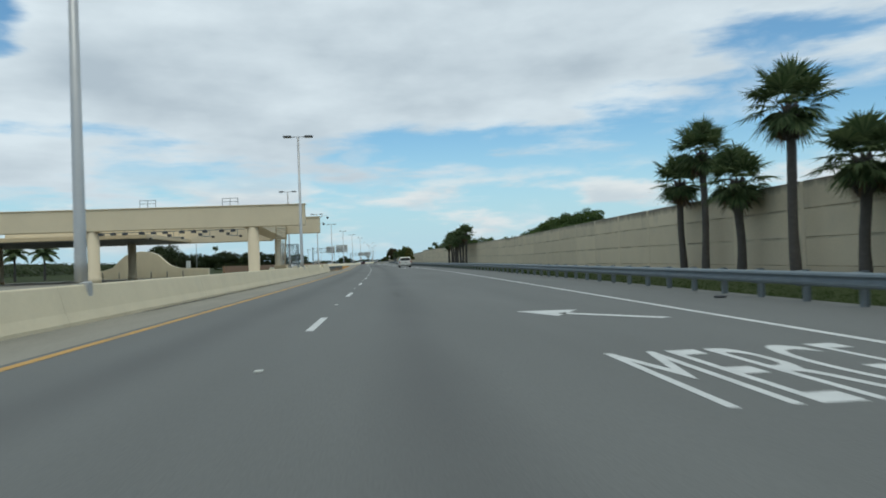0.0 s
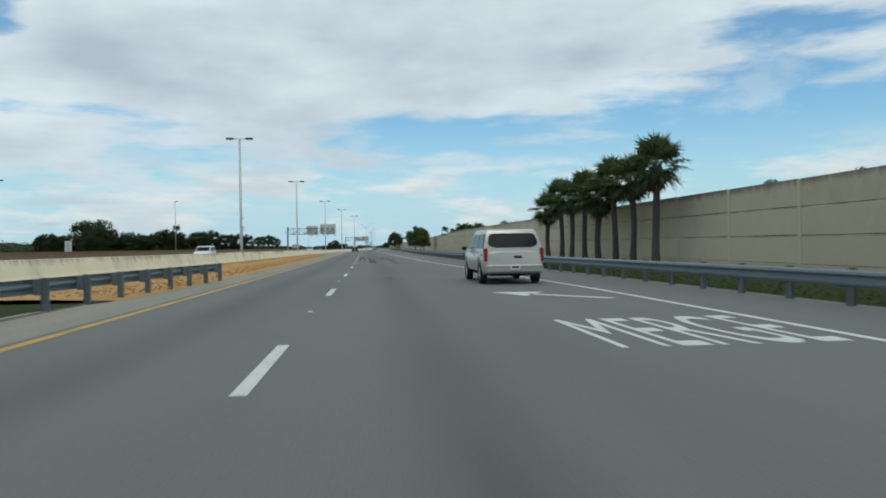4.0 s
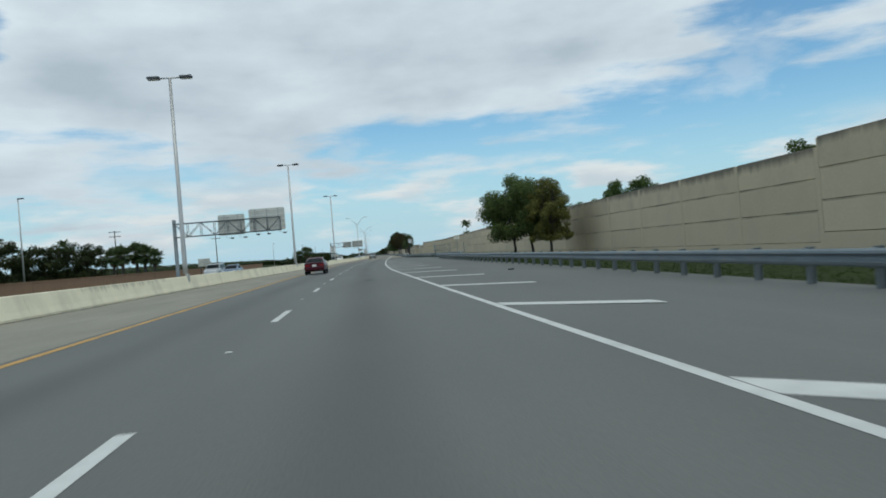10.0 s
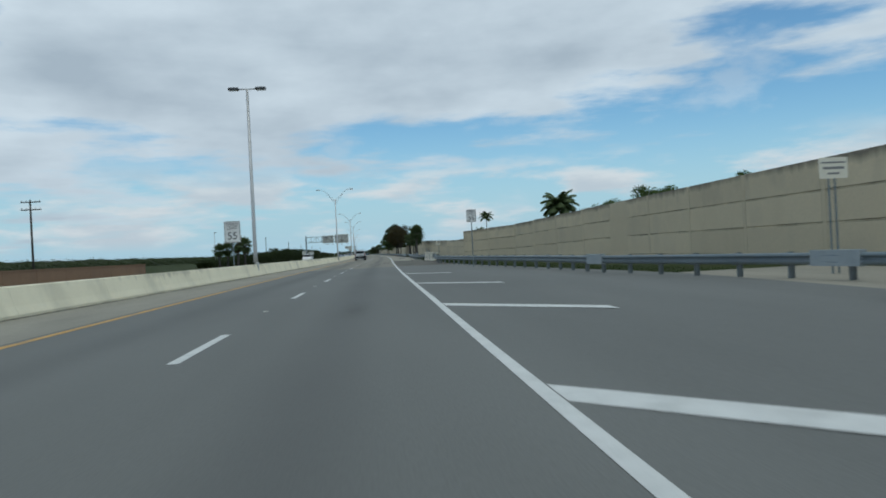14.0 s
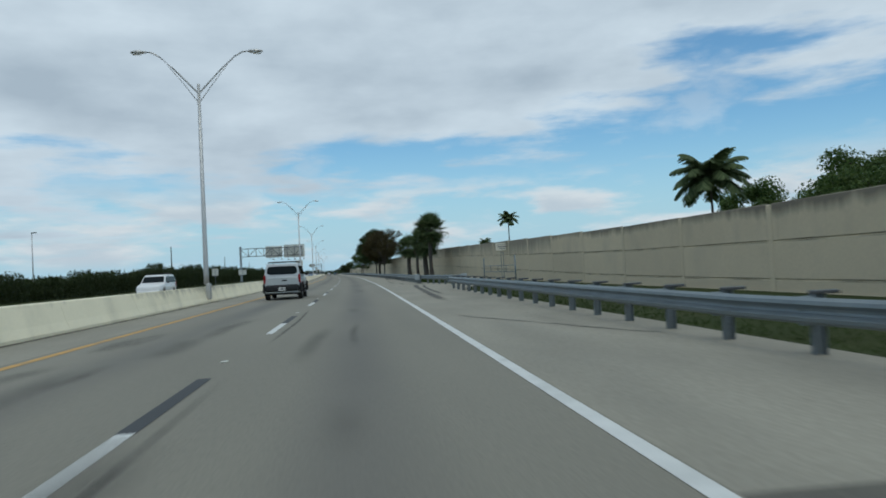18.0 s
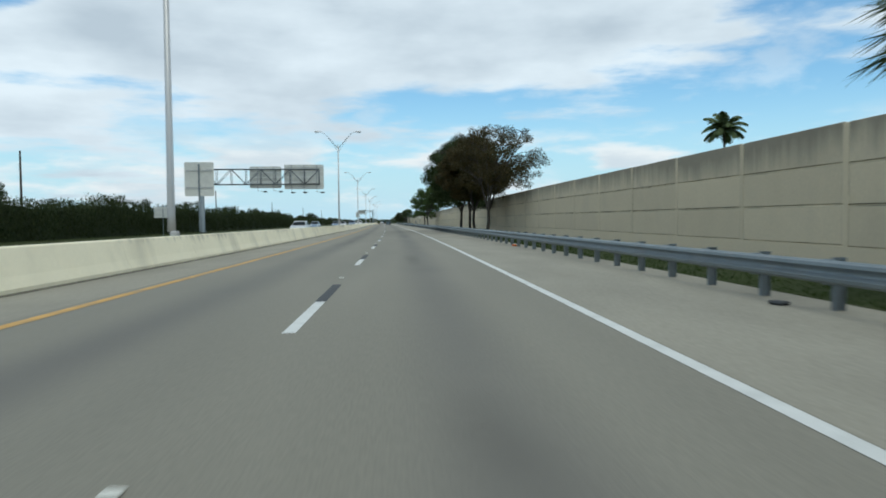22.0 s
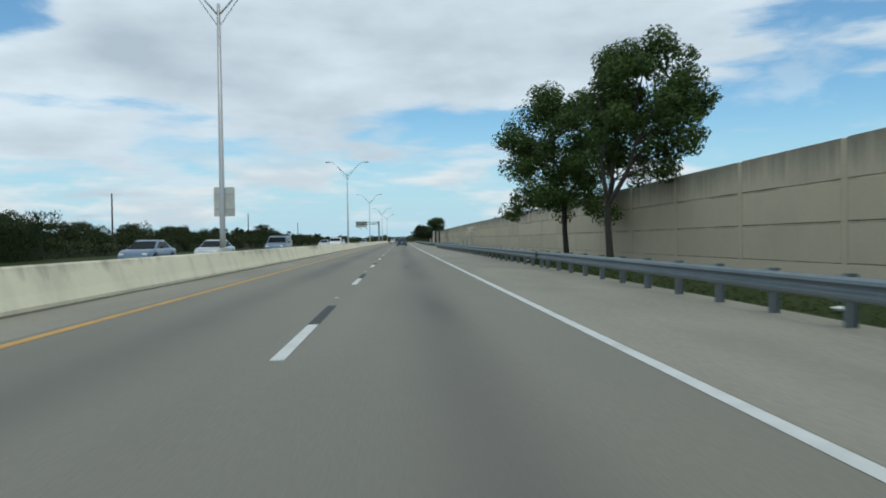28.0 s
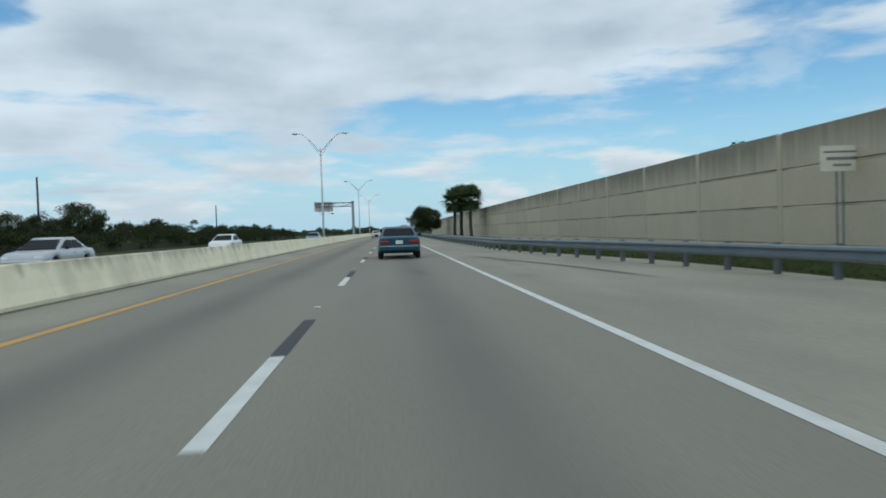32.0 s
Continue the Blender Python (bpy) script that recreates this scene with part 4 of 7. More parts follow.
def panel_wall(name, s_start, s_end, line, high, label, ph=PH):
    e = thing(name, Matrix.Identity(4), label, "wall", kind="structure")
    s = s_start
    while s < s_end - 0.5:
        b = s + 6.1
        h = high((s + b) / 2)
        p, q = at(s, line(s)), at(b, line(b))
        mid, ang = (p + q) / 2, math.atan2(-(q - p).x, (q - p).y)
        turn = Matrix.Rotation(ang, 4, "Z")
        lean = Matrix.Identity(4)
        lean[2][1] = (high(b) - high(s)) / (q - p).length
        h = (high(s) + high(b)) / 2
        wide = lean @ Matrix.Diagonal((1, (q - p).length / 6.1, ph / PH, 1))
        for row in range(3):
            z = h - ph * (row + 0.5)
            if row == 0:
                shared("wall_panel", "panel_top" if s < 452 else "panel_top_old", panel_shape, WALL_TOP if s < 452 else WALL_TOP_B, e, Matrix.Translation((mid.x, mid.y, z)) @ turn @ wide)
            else:
                shared("wall_panel", "panel", panel_shape, WALL_PANEL, e, Matrix.Translation((mid.x, mid.y, z)) @ turn @ wide)
        shared("wall_post", "wall_post", wall_post_shape, WALL, e, Matrix.Translation((p.x, p.y, high(s) - 2.345)) @ turn)
        s = b
    ribbon("wall_plinth", s_start, s_end, [(shifted(line, -0.09), -0.1), (shifted(line, -0.09), lambda t: max(-0.05, high(t) - 3 * ph - 0.015)), (shifted(line, 0.12), lambda t: max(-0.05, high(t) - 3 * ph - 0.015)), (shifted(line, 0.12), -0.1)], WALL, e, step=6.1, closed=True, caps=True)
    ribbon("wall_core", s_start, s_end, [(shifted(line, -0.03), -0.1), (shifted(line, -0.03), lambda t: high(t) - 0.06), (shifted(line, 0.03), lambda t: high(t) - 0.06), (shifted(line, 0.03), -0.1)], WALL, e, step=6.1, closed=True, caps=True, label="recessed mortar joint core")
    return e


panel_wall("wall_noise_high", -43.8, 255.1, WALL_A_U, WALL_HIGH_H, "tall beige concrete noise wall of stacked panels and posts")
panel_wall("wall_noise_a", 255.1, 407.6, WALL_A_U, WALL_A_H, "beige concrete noise wall that goes on a step lower")
panel_wall("wall_noise_b", 414.1, 985.0, WALL_B_U, WALL_B_H, "beige concrete noise wall with mildew-dark top panels", 1.2)


def wall_step():
    """The oblique bay whose top slopes down from the first wall to the second."""
    e = thing("wall_noise_step", Matrix.Identity(4), "sloped beige concrete bay between two noise walls", "wall", kind="structure")
    line = lerp_line((407.7, 12.64), (414.0, 14.58))
    tops = lerp_line((407.7, 3.32), (414.0, 2.85))
    for k in range(3):
        lo, hi = (lambda s, k=k: tops(s) * (0.34 * k) - 0.05), (lambda s, k=k: tops(s) * min(1.0, 0.34 * (k + 1)) - 0.03)
        ribbon("wall_panel", 407.85, 413.9, [(shifted(line, -0.06), lo), (shifted(line, -0.06), hi), (shifted(line, 0.07), hi), (shifted(line, 0.07), lo)], WALL, e, step=3.2, closed=True, caps=True)
    for s in (407.75, 414.0):
        shared("wall_post", "wall_post", wall_post_shape, WALL, e, road_pose(s, line(s), tops(s) - 2.28))


wall_step()


# ---- toll structure over the opposite carriageway ----
def toll_structure():
    e = thing("toll_gantry", road_pose(75, -6.7), "large tan concrete toll gantry with round columns and a stair", "toll gantry")
    w = lambda s, u, z=0.0: (u + 6.7, s - 75, z)

    def slab(name, s0, s1, u0, u1, z0, z1, mat=TAN, bevel=0.05, label=""):
        return box(name, ((u0 + u1) / 2 + 6.7, (s0 + s1) / 2 - 75, (z0 + z1) / 2), (abs(u1 - u0), abs(s1 - s0), abs(z1 - z0)), mat, e, bevel, label)

    slab("front_beam", 75, 75.9, -52, -6.65, 5.3, 7.5, bevel=0.06)
    slab("beam_cap", 74.9, 76.0, -52.1, -6.55, 7.51, 7.60, bevel=0.02)
    slab("rear_beam", 98, 98.9, -13.9, -6.9, 5.4, 7.6, bevel=0.06)
    slab("beam_cap", 97.9, 99.0, -14.0, -6.8, 7.61, 7.70, bevel=0.02)
    bm = bmesh.new()
    ring = [(-11.4, 75.9, 5.35), (-11.4, 98, 4.7), (-11.4, 98, 6.6), (-11.4, 75.9, 7.3), (-13.4, 75.9, 5.35), (-13.4, 98, 4.7), (-13.4, 98, 6.6), (-13.4, 75.9, 7.3)]
    vs = [bm.verts.new(w(s, u, z)) for u, s, z in ring]
    for f in ((0, 1, 2, 3), (7, 6, 5, 4), (3, 2, 6, 7), (1, 0, 4, 5), (0, 3, 7, 4), (2, 1, 5, 6)):
        bm.faces.new([vs[i] for i in f])
    part("link_girder", bm, TAN, e)
    slab("girder_flashing", 76.1, 97.8, -11.36, -11.30, 6.85, 6.98, DARK_METAL, 0.0)
    slab("cross_beam", 97.6, 99.4, -48, -13.42, 4.55, 6.55, bevel=0.06)
    slab("far_canopy", 78.5, 97.4, -70, -24, 4.6, 5.1, TAN, 0.05, "tan canopy slab over the toll lanes")
    # dark sheet below the slab: the underside's shade put into its colour
    slab("canopy_soffit", 78.8, 97.1, -69.7, -24.3, 4.5, 4.59, DARK_METAL, 0.0, "dark sheet standing in for the canopy's shaded underside")
    for s, u, r, z in ((75.65, -12.15, 0.6, 5.32), (75.65, -28.4, 0.58, 5.32), (75.65, -44.5, 0.58, 5.32), (98.45, -12.7, 0.45, 5.45), (92, -30, 0.5, 4.55), (92, -46, 0.5, 4.55)):
        c = tube("column", [w(s, u, -0.05), w(s, u, 0.6), w(s, u, 0.62), w(s, u, z)], [r * 1.12, r * 1.12, r, r], TAN, e, 20)
    # equipment under the front beam
    for i in range(11):
        u = -14.2 - i * 1.35 + 0.2 * math.sin(i * 2.1)
        b = slab("toll_reader", 75.25, 75.75, u - 0.22, u + 0.22, 4.86, 5.1, DARK_METAL, 0.02, "dark overhead toll reader")
        box("reader_bracket", (u + 6.7, 0.5, 5.2), (0.05, 0.05, 0.2), GALV, b)
    tube("reader_rail", [w(75.5, -13.5, 5.12), w(75.5, -30, 5.12)], 0.035, GALV, e, 6)
    # camera and aerial clusters below the link to the rear beam
    for u0 in (-14.6, -17.6, -20.9, -24.3):
        c = slab("aerial_panel", 79.2, 80.6, u0 - 0.75, u0 + 0.1, 4.62, 4.70, LAMP_METAL, 0.01, "flat pale aerial panel")
        box("camera_housing", (u0 + 6.7 - 0.9, 4.4, 4.85), (0.3, 0.7, 0.3), DARK_METAL, c, 0.03, "dark camera housing")
        box("camera_housing", (u0 + 6.7 + 0.35, 4.9, 4.58), (0.24, 0.5, 0.24), DARK_METAL, c, 0.03, "dark camera housing")
        for x in (-0.6, 0.0):
            tube("hanger", [(u0 + 6.7 + x, 4.9, 4.68), (u0 + 6.7 + x, 4.9, 5.32)], 0.025, GALV, c, 6)
    for u0 in (-13.8, -22.8):
        tube("hanger_rail", [w(79.9, u0, 5.34), w(79.9, u0 - 8.6, 5.34)], 0.04, GALV, e, 6)
    # railing and aerial frames on the roof
    for u0 in (-22.0, -13.6):
        for k in range(3):
            tube("roof_post", [w(75.5, u0 - k * 0.8, 7.6), w(75.5, u0 - k * 0.8, 8.45)], 0.03, GALV, e, 6)
        tube("roof_rail", [w(75.5, u0, 8.4), w(75.5, u0 - 1.6, 8.4)], 0.03, GALV, e, 6)
        tube("roof_rail", [w(75.5, u0, 8.05), w(75.5, u0 - 1.6, 8.05)], 0.025, GALV, e, 6)
    # cameras on the end of the rear beam
    for z, out in ((7.5, 1.0), (6.6, 0.45)):
        c = tube("camera_arm", [w(98.6, -6.9, z), w(98.6, -6.6, z + 0.25), w(98.6, -6.9 + out, z + 0.3), w(98.6, -6.85 + out, z + 0.15)], 0.03, LAMP_METAL, e, 6)
        bm = bmesh.new()
        bmesh.ops.create_uvsphere(bm, u_segments=10, v_segments=8, radius=0.16, matrix=Matrix.Translation(w(98.6, -6.85 + out, z + 0.02)))
        part("camera_dome", bm, DARK_METAL, c)
    for v in ((74.98, -6.7, 7.3), (97.9, -11.0, 7.2)):
        tube("conduit", [w(v[0], v[1] - 0.3, 5.4), w(v[0], v[1] - 0.3, v[2])], 0.03, TAN, e, 6)
    tube("conduit", [w(97.96, -7.2, 7.45), w(97.96, -13.5, 7.45)], 0.035, TAN, e, 6)


toll_structure()


STAIR_TREAD = material("stair_tread", (0.62, 0.58, 0.48), 0.8, vary=0.1, scale=3, fine=20, bump=0.05)


def stairway():
    e = thing("stairway", road_pose(77, -9.4), "tan steel stairway up to the toll gantry", "stairs")
    n = 19
    p0, p1 = Vector((0, 0.2, 5.25)), Vector((-1.7, 11.2, 1.15))
    d = (p1 - p0)
    side = Vector((d.y, -d.x, 0)).normalized()
    for k in (-0.55, 0.55):
        bm = bmesh.new()
        a, b = p0 + side * k, p1 + side * k
        vs = []
        for q in (a, b):
            for dz in (-0.28, 0.05):
                for o in (-0.03, 0.03):
                    vs.append(bm.verts.new(q + side * o + Vector((0, 0, dz))))
        for f in ((0, 2, 3, 1), (4, 5, 7, 6), (0, 1, 5, 4), (2, 6, 7, 3), (0, 4, 6, 2), (1, 3, 7, 5)):
            bm.faces.new([vs[i] for i in f])
        part("stringer", bm, TAN, e)
        tube("handrail", [a + Vector((0, 0, 1.0)), b + Vector((0, 0, 1.0))], 0.03, TAN, e, 8)
        tube("mid_rail", [a + Vector((0, 0, 0.55)), b + Vector((0, 0, 0.55))], 0.02, TAN, e, 6)
        for i in range(0, 6):
            q = a.lerp(b, i / 5)
            tube("baluster", [q, q + Vector((0, 0, 1.0))], 0.02, TAN, e, 6)
    for i in range(n):
        q = p0.lerp(p1, (i + 0.5) / n)
        m = Matrix.Translation(q) @ Matrix.Rotation(math.atan2(-d.x, d.y), 4, "Z")
        box("tread", (0, 0, 0), (1.06, 0.30, 0.09), STAIR_TREAD, e, 0.01, "", m)
    box("landing_base", (p1.x, p1.y + 0.6, 0.55), (1.5, 1.3, 1.2), TAN, e, 0.03)


stairway()


def cage():
    e = thing("mesh_enclosure", road_pose(90.5, -11.3), "grey chain-link security enclosure at the stair foot", "fence")
    for x, y in ((0, 0), (2.0, 0), (2.0, 1.3), (2.0, 2.6), (0, 2.6)):
        tube("fence_post", [(x, y, -0.05), (x, y, 3.8)], 0.04, GALV, e, 8)
    for x0, y0, x1, y1 in ((0, 0, 2, 0), (2, 0, 2, 2.6), (2, 2.6, 0, 2.6)):
        for z in (0.1, 2.0, 3.75):
            tube("fence_rail", [(x0, y0, z), (x1, y1, z)], 0.025, GALV, e, 6)
        L = math.hypot(x1 - x0, y1 - y0)
        bm = bmesh.new()
        n = int(L / 0.11)
        for i in range(-34, n + 1):
            for sgn in (1, -1):
                t0 = i * 0.11
                a, b = (t0, 0.1), (t0 + 3.65, 3.75)
                if a[0] < 0:
                    a = (0, 0.1 - a[0] + 0.0)
                if b[0] > L:
                    b = (L, a[1] + (L - a[0]))
                if b[1] <= a[1] or a[1] > 3.7:
                    continue
                f = (lambda q: q) if sgn > 0 else (lambda q: L - q)
                p = [Vector((x0 + (x1 - x0) * f(q[0]) / L, y0 + (y1 - y0) * f(q[0]) / L, min(q[1], 3.75))) for q in (a, b)]
                o = Vector((0, 0, 0.008))
                bm.faces.new([bm.verts.new(v) for v in (p[0] - o, p[1] - o, p[1] + o, p[0] + o)])
        part("chain_link", bm, GALV, e, "woven chain-link mesh")


cage()


def toll_island():
    e = thing("toll_island", road_pose(105, -33), "rounded cream concrete toll island wall", "concrete wall")
    prof = [(-8.5, 1.15), (-5.2, 1.25), (-3.9, 1.6), (-3.0, 2.5), (-2.1, 3.3), (-1.1, 3.72), (0.2, 3.85), (1.4, 3.72), (2.4, 3.3), (3.2, 2.5), (4.1, 1.7), (5.4, 1.25), (9.5, 1.1)]
    verts, faces = [], []
    for y in (0.0, 0.9):
        for x, z in prof:
            verts += [(x, y, -0.1), (x, y, z)]
    n = len(prof)
    for i in range(n - 1):
        a, b = 2 * i, 2 * n + 2 * i
        faces += [(a, a + 2, a + 3, a + 1), (b, b + 1, b + 3, b + 2), (a + 1, a + 3, b + 3, b + 1)]
    faces += [(0, 1, 2 * n + 1, 2 * n), (2 * n - 2, 4 * n - 2, 4 * n - 1, 2 * n - 1)]
    mesh_part("curved_wall", verts, faces, BARRIER_TAN, e)
    for i in range(7):
        tube("marker_post", [(-7 + i * 2.2, -1.2, -0.05), (-7 + i * 2.2, -1.2, 0.9)], 0.06, DARK_METAL, e, 8, "dark marker post")


toll_island()


# ---- signs and gantries ----
def rounded_panel(bm, x0, x1, z0, z1, y0, y1, r=0.25):
    pts = []
    for cx, cz, a0 in ((x1 - r, z1 - r, 0), (x0 + r, z1 - r, 90), (x0 + r, z0 + r, 180), (x1 - r, z0 + r, 270)):
        for k in range(5):
            a = radians(a0 + k * 22.5)
            pts.append((cx + r * math.cos(a), cz + r * math.sin(a)))
    fr = [bm.verts.new((x, y0, z)) for x, z in pts]
    bk = [bm.verts.new((x, y1, z)) for x, z in pts]
    bm.faces.new(fr), bm.faces.new(bk[::-1])
    n = len(pts)
    for i in range(n):
        bm.faces.new((fr[i], bk[i], bk[(i + 1) % n], fr[(i + 1) % n]))


SIGN_GREEN = material("sign_green", (0.02, 0.16, 0.08), 0.45, vary=0.05, bump=0.0)


RIB = material("sign_rib_aluminium", (0.80, 0.80, 0.76), 0.5, 0.0, vary=0.08, bump=0.02)


def sign_gantry(s, u_leg, top, tz0, tz1, panels, label, arm_end):
    e = thing("sign_gantry", road_pose(s, u_leg), label, "sign gantry", "overhead sign gantries")
    tube("mast", [(0, 0, -0.05), (0, 0, 0.1), (0, 0, top)], [0.42, 0.30, 0.27], GALV, e, 14)
    tube("base_flange", [(0, 0, -0.02), (0, 0, 0.06)], 0.55, GALV, e, 14)
    L = arm_end - u_leg
    sg = 1 if L > 0 else -1
    L = abs(L)
    for y in (-0.45, 0.45):
        for z in (tz0, tz1):
            tube("chord", [(0, y, z), (sg * L, y, z)], 0.075, TRUSS, e, 8)
        n = max(2, int(L / 1.9))
        for i in range(n):
            a, b = sg * L * i / n, sg * L * (i + 1) / n
            za, zb = (tz0, tz1) if i % 2 else (tz1, tz0)
            tube("lattice_brace", [(a, y, za), (b, y, zb)], 0.042, TRUSS, e, 6)
            tube("lattice_upright", [(b, y, tz0), (b, y, tz1)], 0.042, TRUSS, e, 6)
    for z in (tz0, tz1):
        n = max(2, int(L / 1.9))
        for i in range(n):
            tube("cross_tie", [(sg * L * (i + 1) / n, -0.45, z), (sg * L * (i + 1) / n, 0.45, z)], 0.03, TRUSS, e, 6)
    for u0, u1, z0, z1 in panels:
        x0, x1 = u0 - u_leg, u1 - u_leg
        bm = bmesh.new()
        rounded_panel(bm, x0, x1, z0, z1, 0.62, 0.66)
        p = part("sign_panel", bm, SIGN_BACK, e, "bare aluminium back of a road sign")
        bm = bmesh.new()
        rounded_panel(bm, x0 + 0.03, x1 - 0.03, z0 + 0.03, z1 - 0.03, 0.664, 0.668)
        part("sign_face", bm, SIGN_GREEN, p)
        for k in range(5):
            z = z0 + 0.25 + (z1 - z0 - 0.5) * k / 4
            box("stiffener", ((x0 + x1) / 2, 0.60, z), (x1 - x0 - 0.25, 0.04, 0.10), RIB, p)
        for q in (0.18, 0.5, 0.82) if x1 - x0 > 5 else (0.25, 0.75):
            x = x0 + (x1 - x0) * q
            box("hanger", (x, 0.54, (z0 + z1) / 2), (0.13, 0.10, z1 - z0 - 0.1), LAMP_METAL, p)
            l = tube("lamp_arm", [(x, 0.6, z0), (x, 0.7, z0 - 0.35), (x + 0.5, 1.6, z0 - 0.42)], 0.025, GALV, p, 6)
        for q in (0.2, 0.5, 0.95) if x1 - x0 > 5 else (0.45, 0.95):
            x = x0 + (x1 - x0) * q
            bm = bmesh.new()
            bmesh.ops.create_uvsphere(bm, u_segments=10, v_segments=6, radius=1.0, matrix=Matrix.Translation((x, 1.4, z0 - 0.45)) @ Matrix.Diagonal((0.33, 0.2, 0.12, 1)))
            part("sign_lamp", bm, DARK_METAL, p, "dark sign floodlight")
    return e


sign_gantry(338, -27.3, 8.8, 6.15, 8.15, [(-21.0, -17.0, 5.95, 9.05), (-16.35, -10.95, 6.2, 9.6)], "cantilever truss gantry with the backs of two signs", -11.6)
sign_gantry(605, -25.3, 9.3, 6.6, 8.7, [(-18.9, -14.5, 6.1, 9.15), (-14.1, -8.6, 5.95, 9.4)], "grey cantilever gantry with two sign backs over the barrier", -9.2)
sign_gantry(905, -6.9, 8.0, 6.9, 7.7, [(-15.2, -11.2, 5.9, 8.0)], "distant cantilever gantry with one dark sign", -14.8)


def lettering(text, size, mat, parent, m):
    cu = bpy.data.curves.new("lettering", "FONT")
    cu.body, cu.align_x, cu.align_y, cu.size, cu.extrude = text, "CENTER", "CENTER", size, 0.001
    tmp = bpy.data.objects.new("lettering", cu)
    me = bpy.data.meshes.new_from_object(tmp)
    bpy.data.objects.remove(tmp)
    me.materials.append(mat)
    ob = new("lettering", me)
    ob.parent = parent
    ob.matrix_parent_inverse = parent.matrix_world.inverted()
    ob.matrix_world = m
    return ob


def speed_sign(s, u, w, h, z0, foot, label):
    root = road_pose(s, u)
    e = thing("speed_limit_sign", root, label, "road sign", "speed limit signs")
    bm = bmesh.new()
    rounded_panel(bm, -w / 2, w / 2, z0, z0 + h, -0.004, 0.004, 0.06)
    part("sign_plate", bm, SIGN_WHITE, e)
    t = 0.018
    for c, sz in (((0, -0.007, z0 + 0.04), (w - 0.1, 0.004, t)), ((0, -0.007, z0 + h - 0.04), (w - 0.1, 0.004, t)), ((-w / 2 + 0.04, -0.007, z0 + h / 2), (t, 0.004, h - 0.1)), ((w / 2 - 0.04, -0.007, z0 + h / 2), (t, 0.004, h - 0.1))):
        box("border_line", c, sz, SIGN_BLACK, e)
    box("post", (0, 0.045, (foot + z0 + h - 0.1) / 2), (0.06, 0.06, z0 + h - 0.1 - foot), GALV, e, 0.008)
    bpy.context.view_layer.update()
    for text, q, size in (("SPEED", 0.84, 0.2), ("LIMIT", 0.66, 0.2), ("55", 0.30, 0.47)):
        lettering(text, size * h / 0.97, SIGN_BLACK, e, root @ Matrix.Translation((0, -0.008, z0 + h * q)) @ Matrix.Rotation(radians(90), 4, "X"))


speed_sign(363.3, -6.1, 0.95, 1.28, 2.25, 0.9, "white speed limit sign reading 55 on the barrier")
speed_sign(366.0, 8.55, 0.64, 0.82, 2.9, -0.05, "white speed limit sign reading 55 beside the guardrail")


SIGN_GREY = material("sign_faded_ink", (0.22, 0.22, 0.22), 0.6, vary=0.1, bump=0.0)


def board(s, u, w, h, z0, label, rows=(0.76, 0.5, 0.24)):
    e = thing("notice_board", road_pose(s, u), label, "road sign", "emergency gate notices")
    bm = bmesh.new()
    rounded_panel(bm, -w / 2, w / 2, z0, z0 + h, -0.004, 0.004, 0.05)
    p = part("sign_plate", bm, SIGN_CREAM, e)
    for k, q in enumerate(rows):
        box("text_bar", (0, -0.008, z0 + h * q), (w * (0.84, 0.72, 0.42)[k], 0.004, h * (0.07, 0.12, 0.09)[k]), SIGN_GREY, p, 0.0, "unreadable dark line of text")
    for x in (-0.13, 0.05):
        box("post", (x, 0.04, z0 / 2 + h / 2 - 0.05), (0.045, 0.04, z0 + h - 0.1), GALV, e, 0.005)


board(338.8, 15.1, 0.84, 0.58, 2.62, "white notice board on two posts by the noise wall")
board(469.8, 14.15, 1.15, 0.63, 2.38, "white notice board on two posts beside the emergency gate")
board(770.2, 13.45, 1.22, 0.69, 2.45, "white notice board on two posts at a gate opening")


def mesh_gate():
    """Half-open chain-link leaf between the two rails, with a latch post apart from it."""
    e = thing("mesh_gate", road_pose(330.9, 11.0, 0, -48), "half-open galvanised chain-link gate between two guardrails", "gate")
    L, H = 3.3, 1.85
    tube("gate_post", [(0, 0, -0.06), (0, 0, 2.15)], 0.05, GALV, e, 8)
    for y in (0.12, L):
        tube("gate_stile", [(0, y, 0.15), (0, y, H)], 0.03, GALV, e, 8)
    for z in (0.18, 1.0, H):
        tube("gate_rail", [(0, 0.12, z), (0, L, z)], 0.025, GALV, e, 8)
    bm = bmesh.new()
    step = 0.09
    for i in range(-int(H / step), int(L / step)):
        a, b = max(0.12, i * step), min(L, i * step + H - 0.18)
        if b <= a:
            continue
        for flip in (False, True):
            pts = []
            for y in (a, b):
                z = 0.18 + y - i * step
                pts.append((y, z if not flip else H + 0.18 - z))
            (y0, z0), (y1, z1) = pts
            bm.faces.new([bm.verts.new(v) for v in ((0, y0, z0 - 0.005), (0, y1, z1 - 0.005), (0, y1, z1 + 0.005), (0, y0, z0 + 0.005))])
    part("chain_link", bm, GALV, e, "woven chain-link mesh")
    q = thing("latch_post", road_pose(329.3, 15.15), "slim leaning grey steel latch post by the rail end", "post")
    tube("pole", [(0, 0, -0.06), (-0.08, 0, 1.95)], 0.05, GALV, q, 8)
    tube("cap", [(-0.08, 0, 1.95), (-0.08, 0, 2.0)], 0.06, GALV, q, 8)


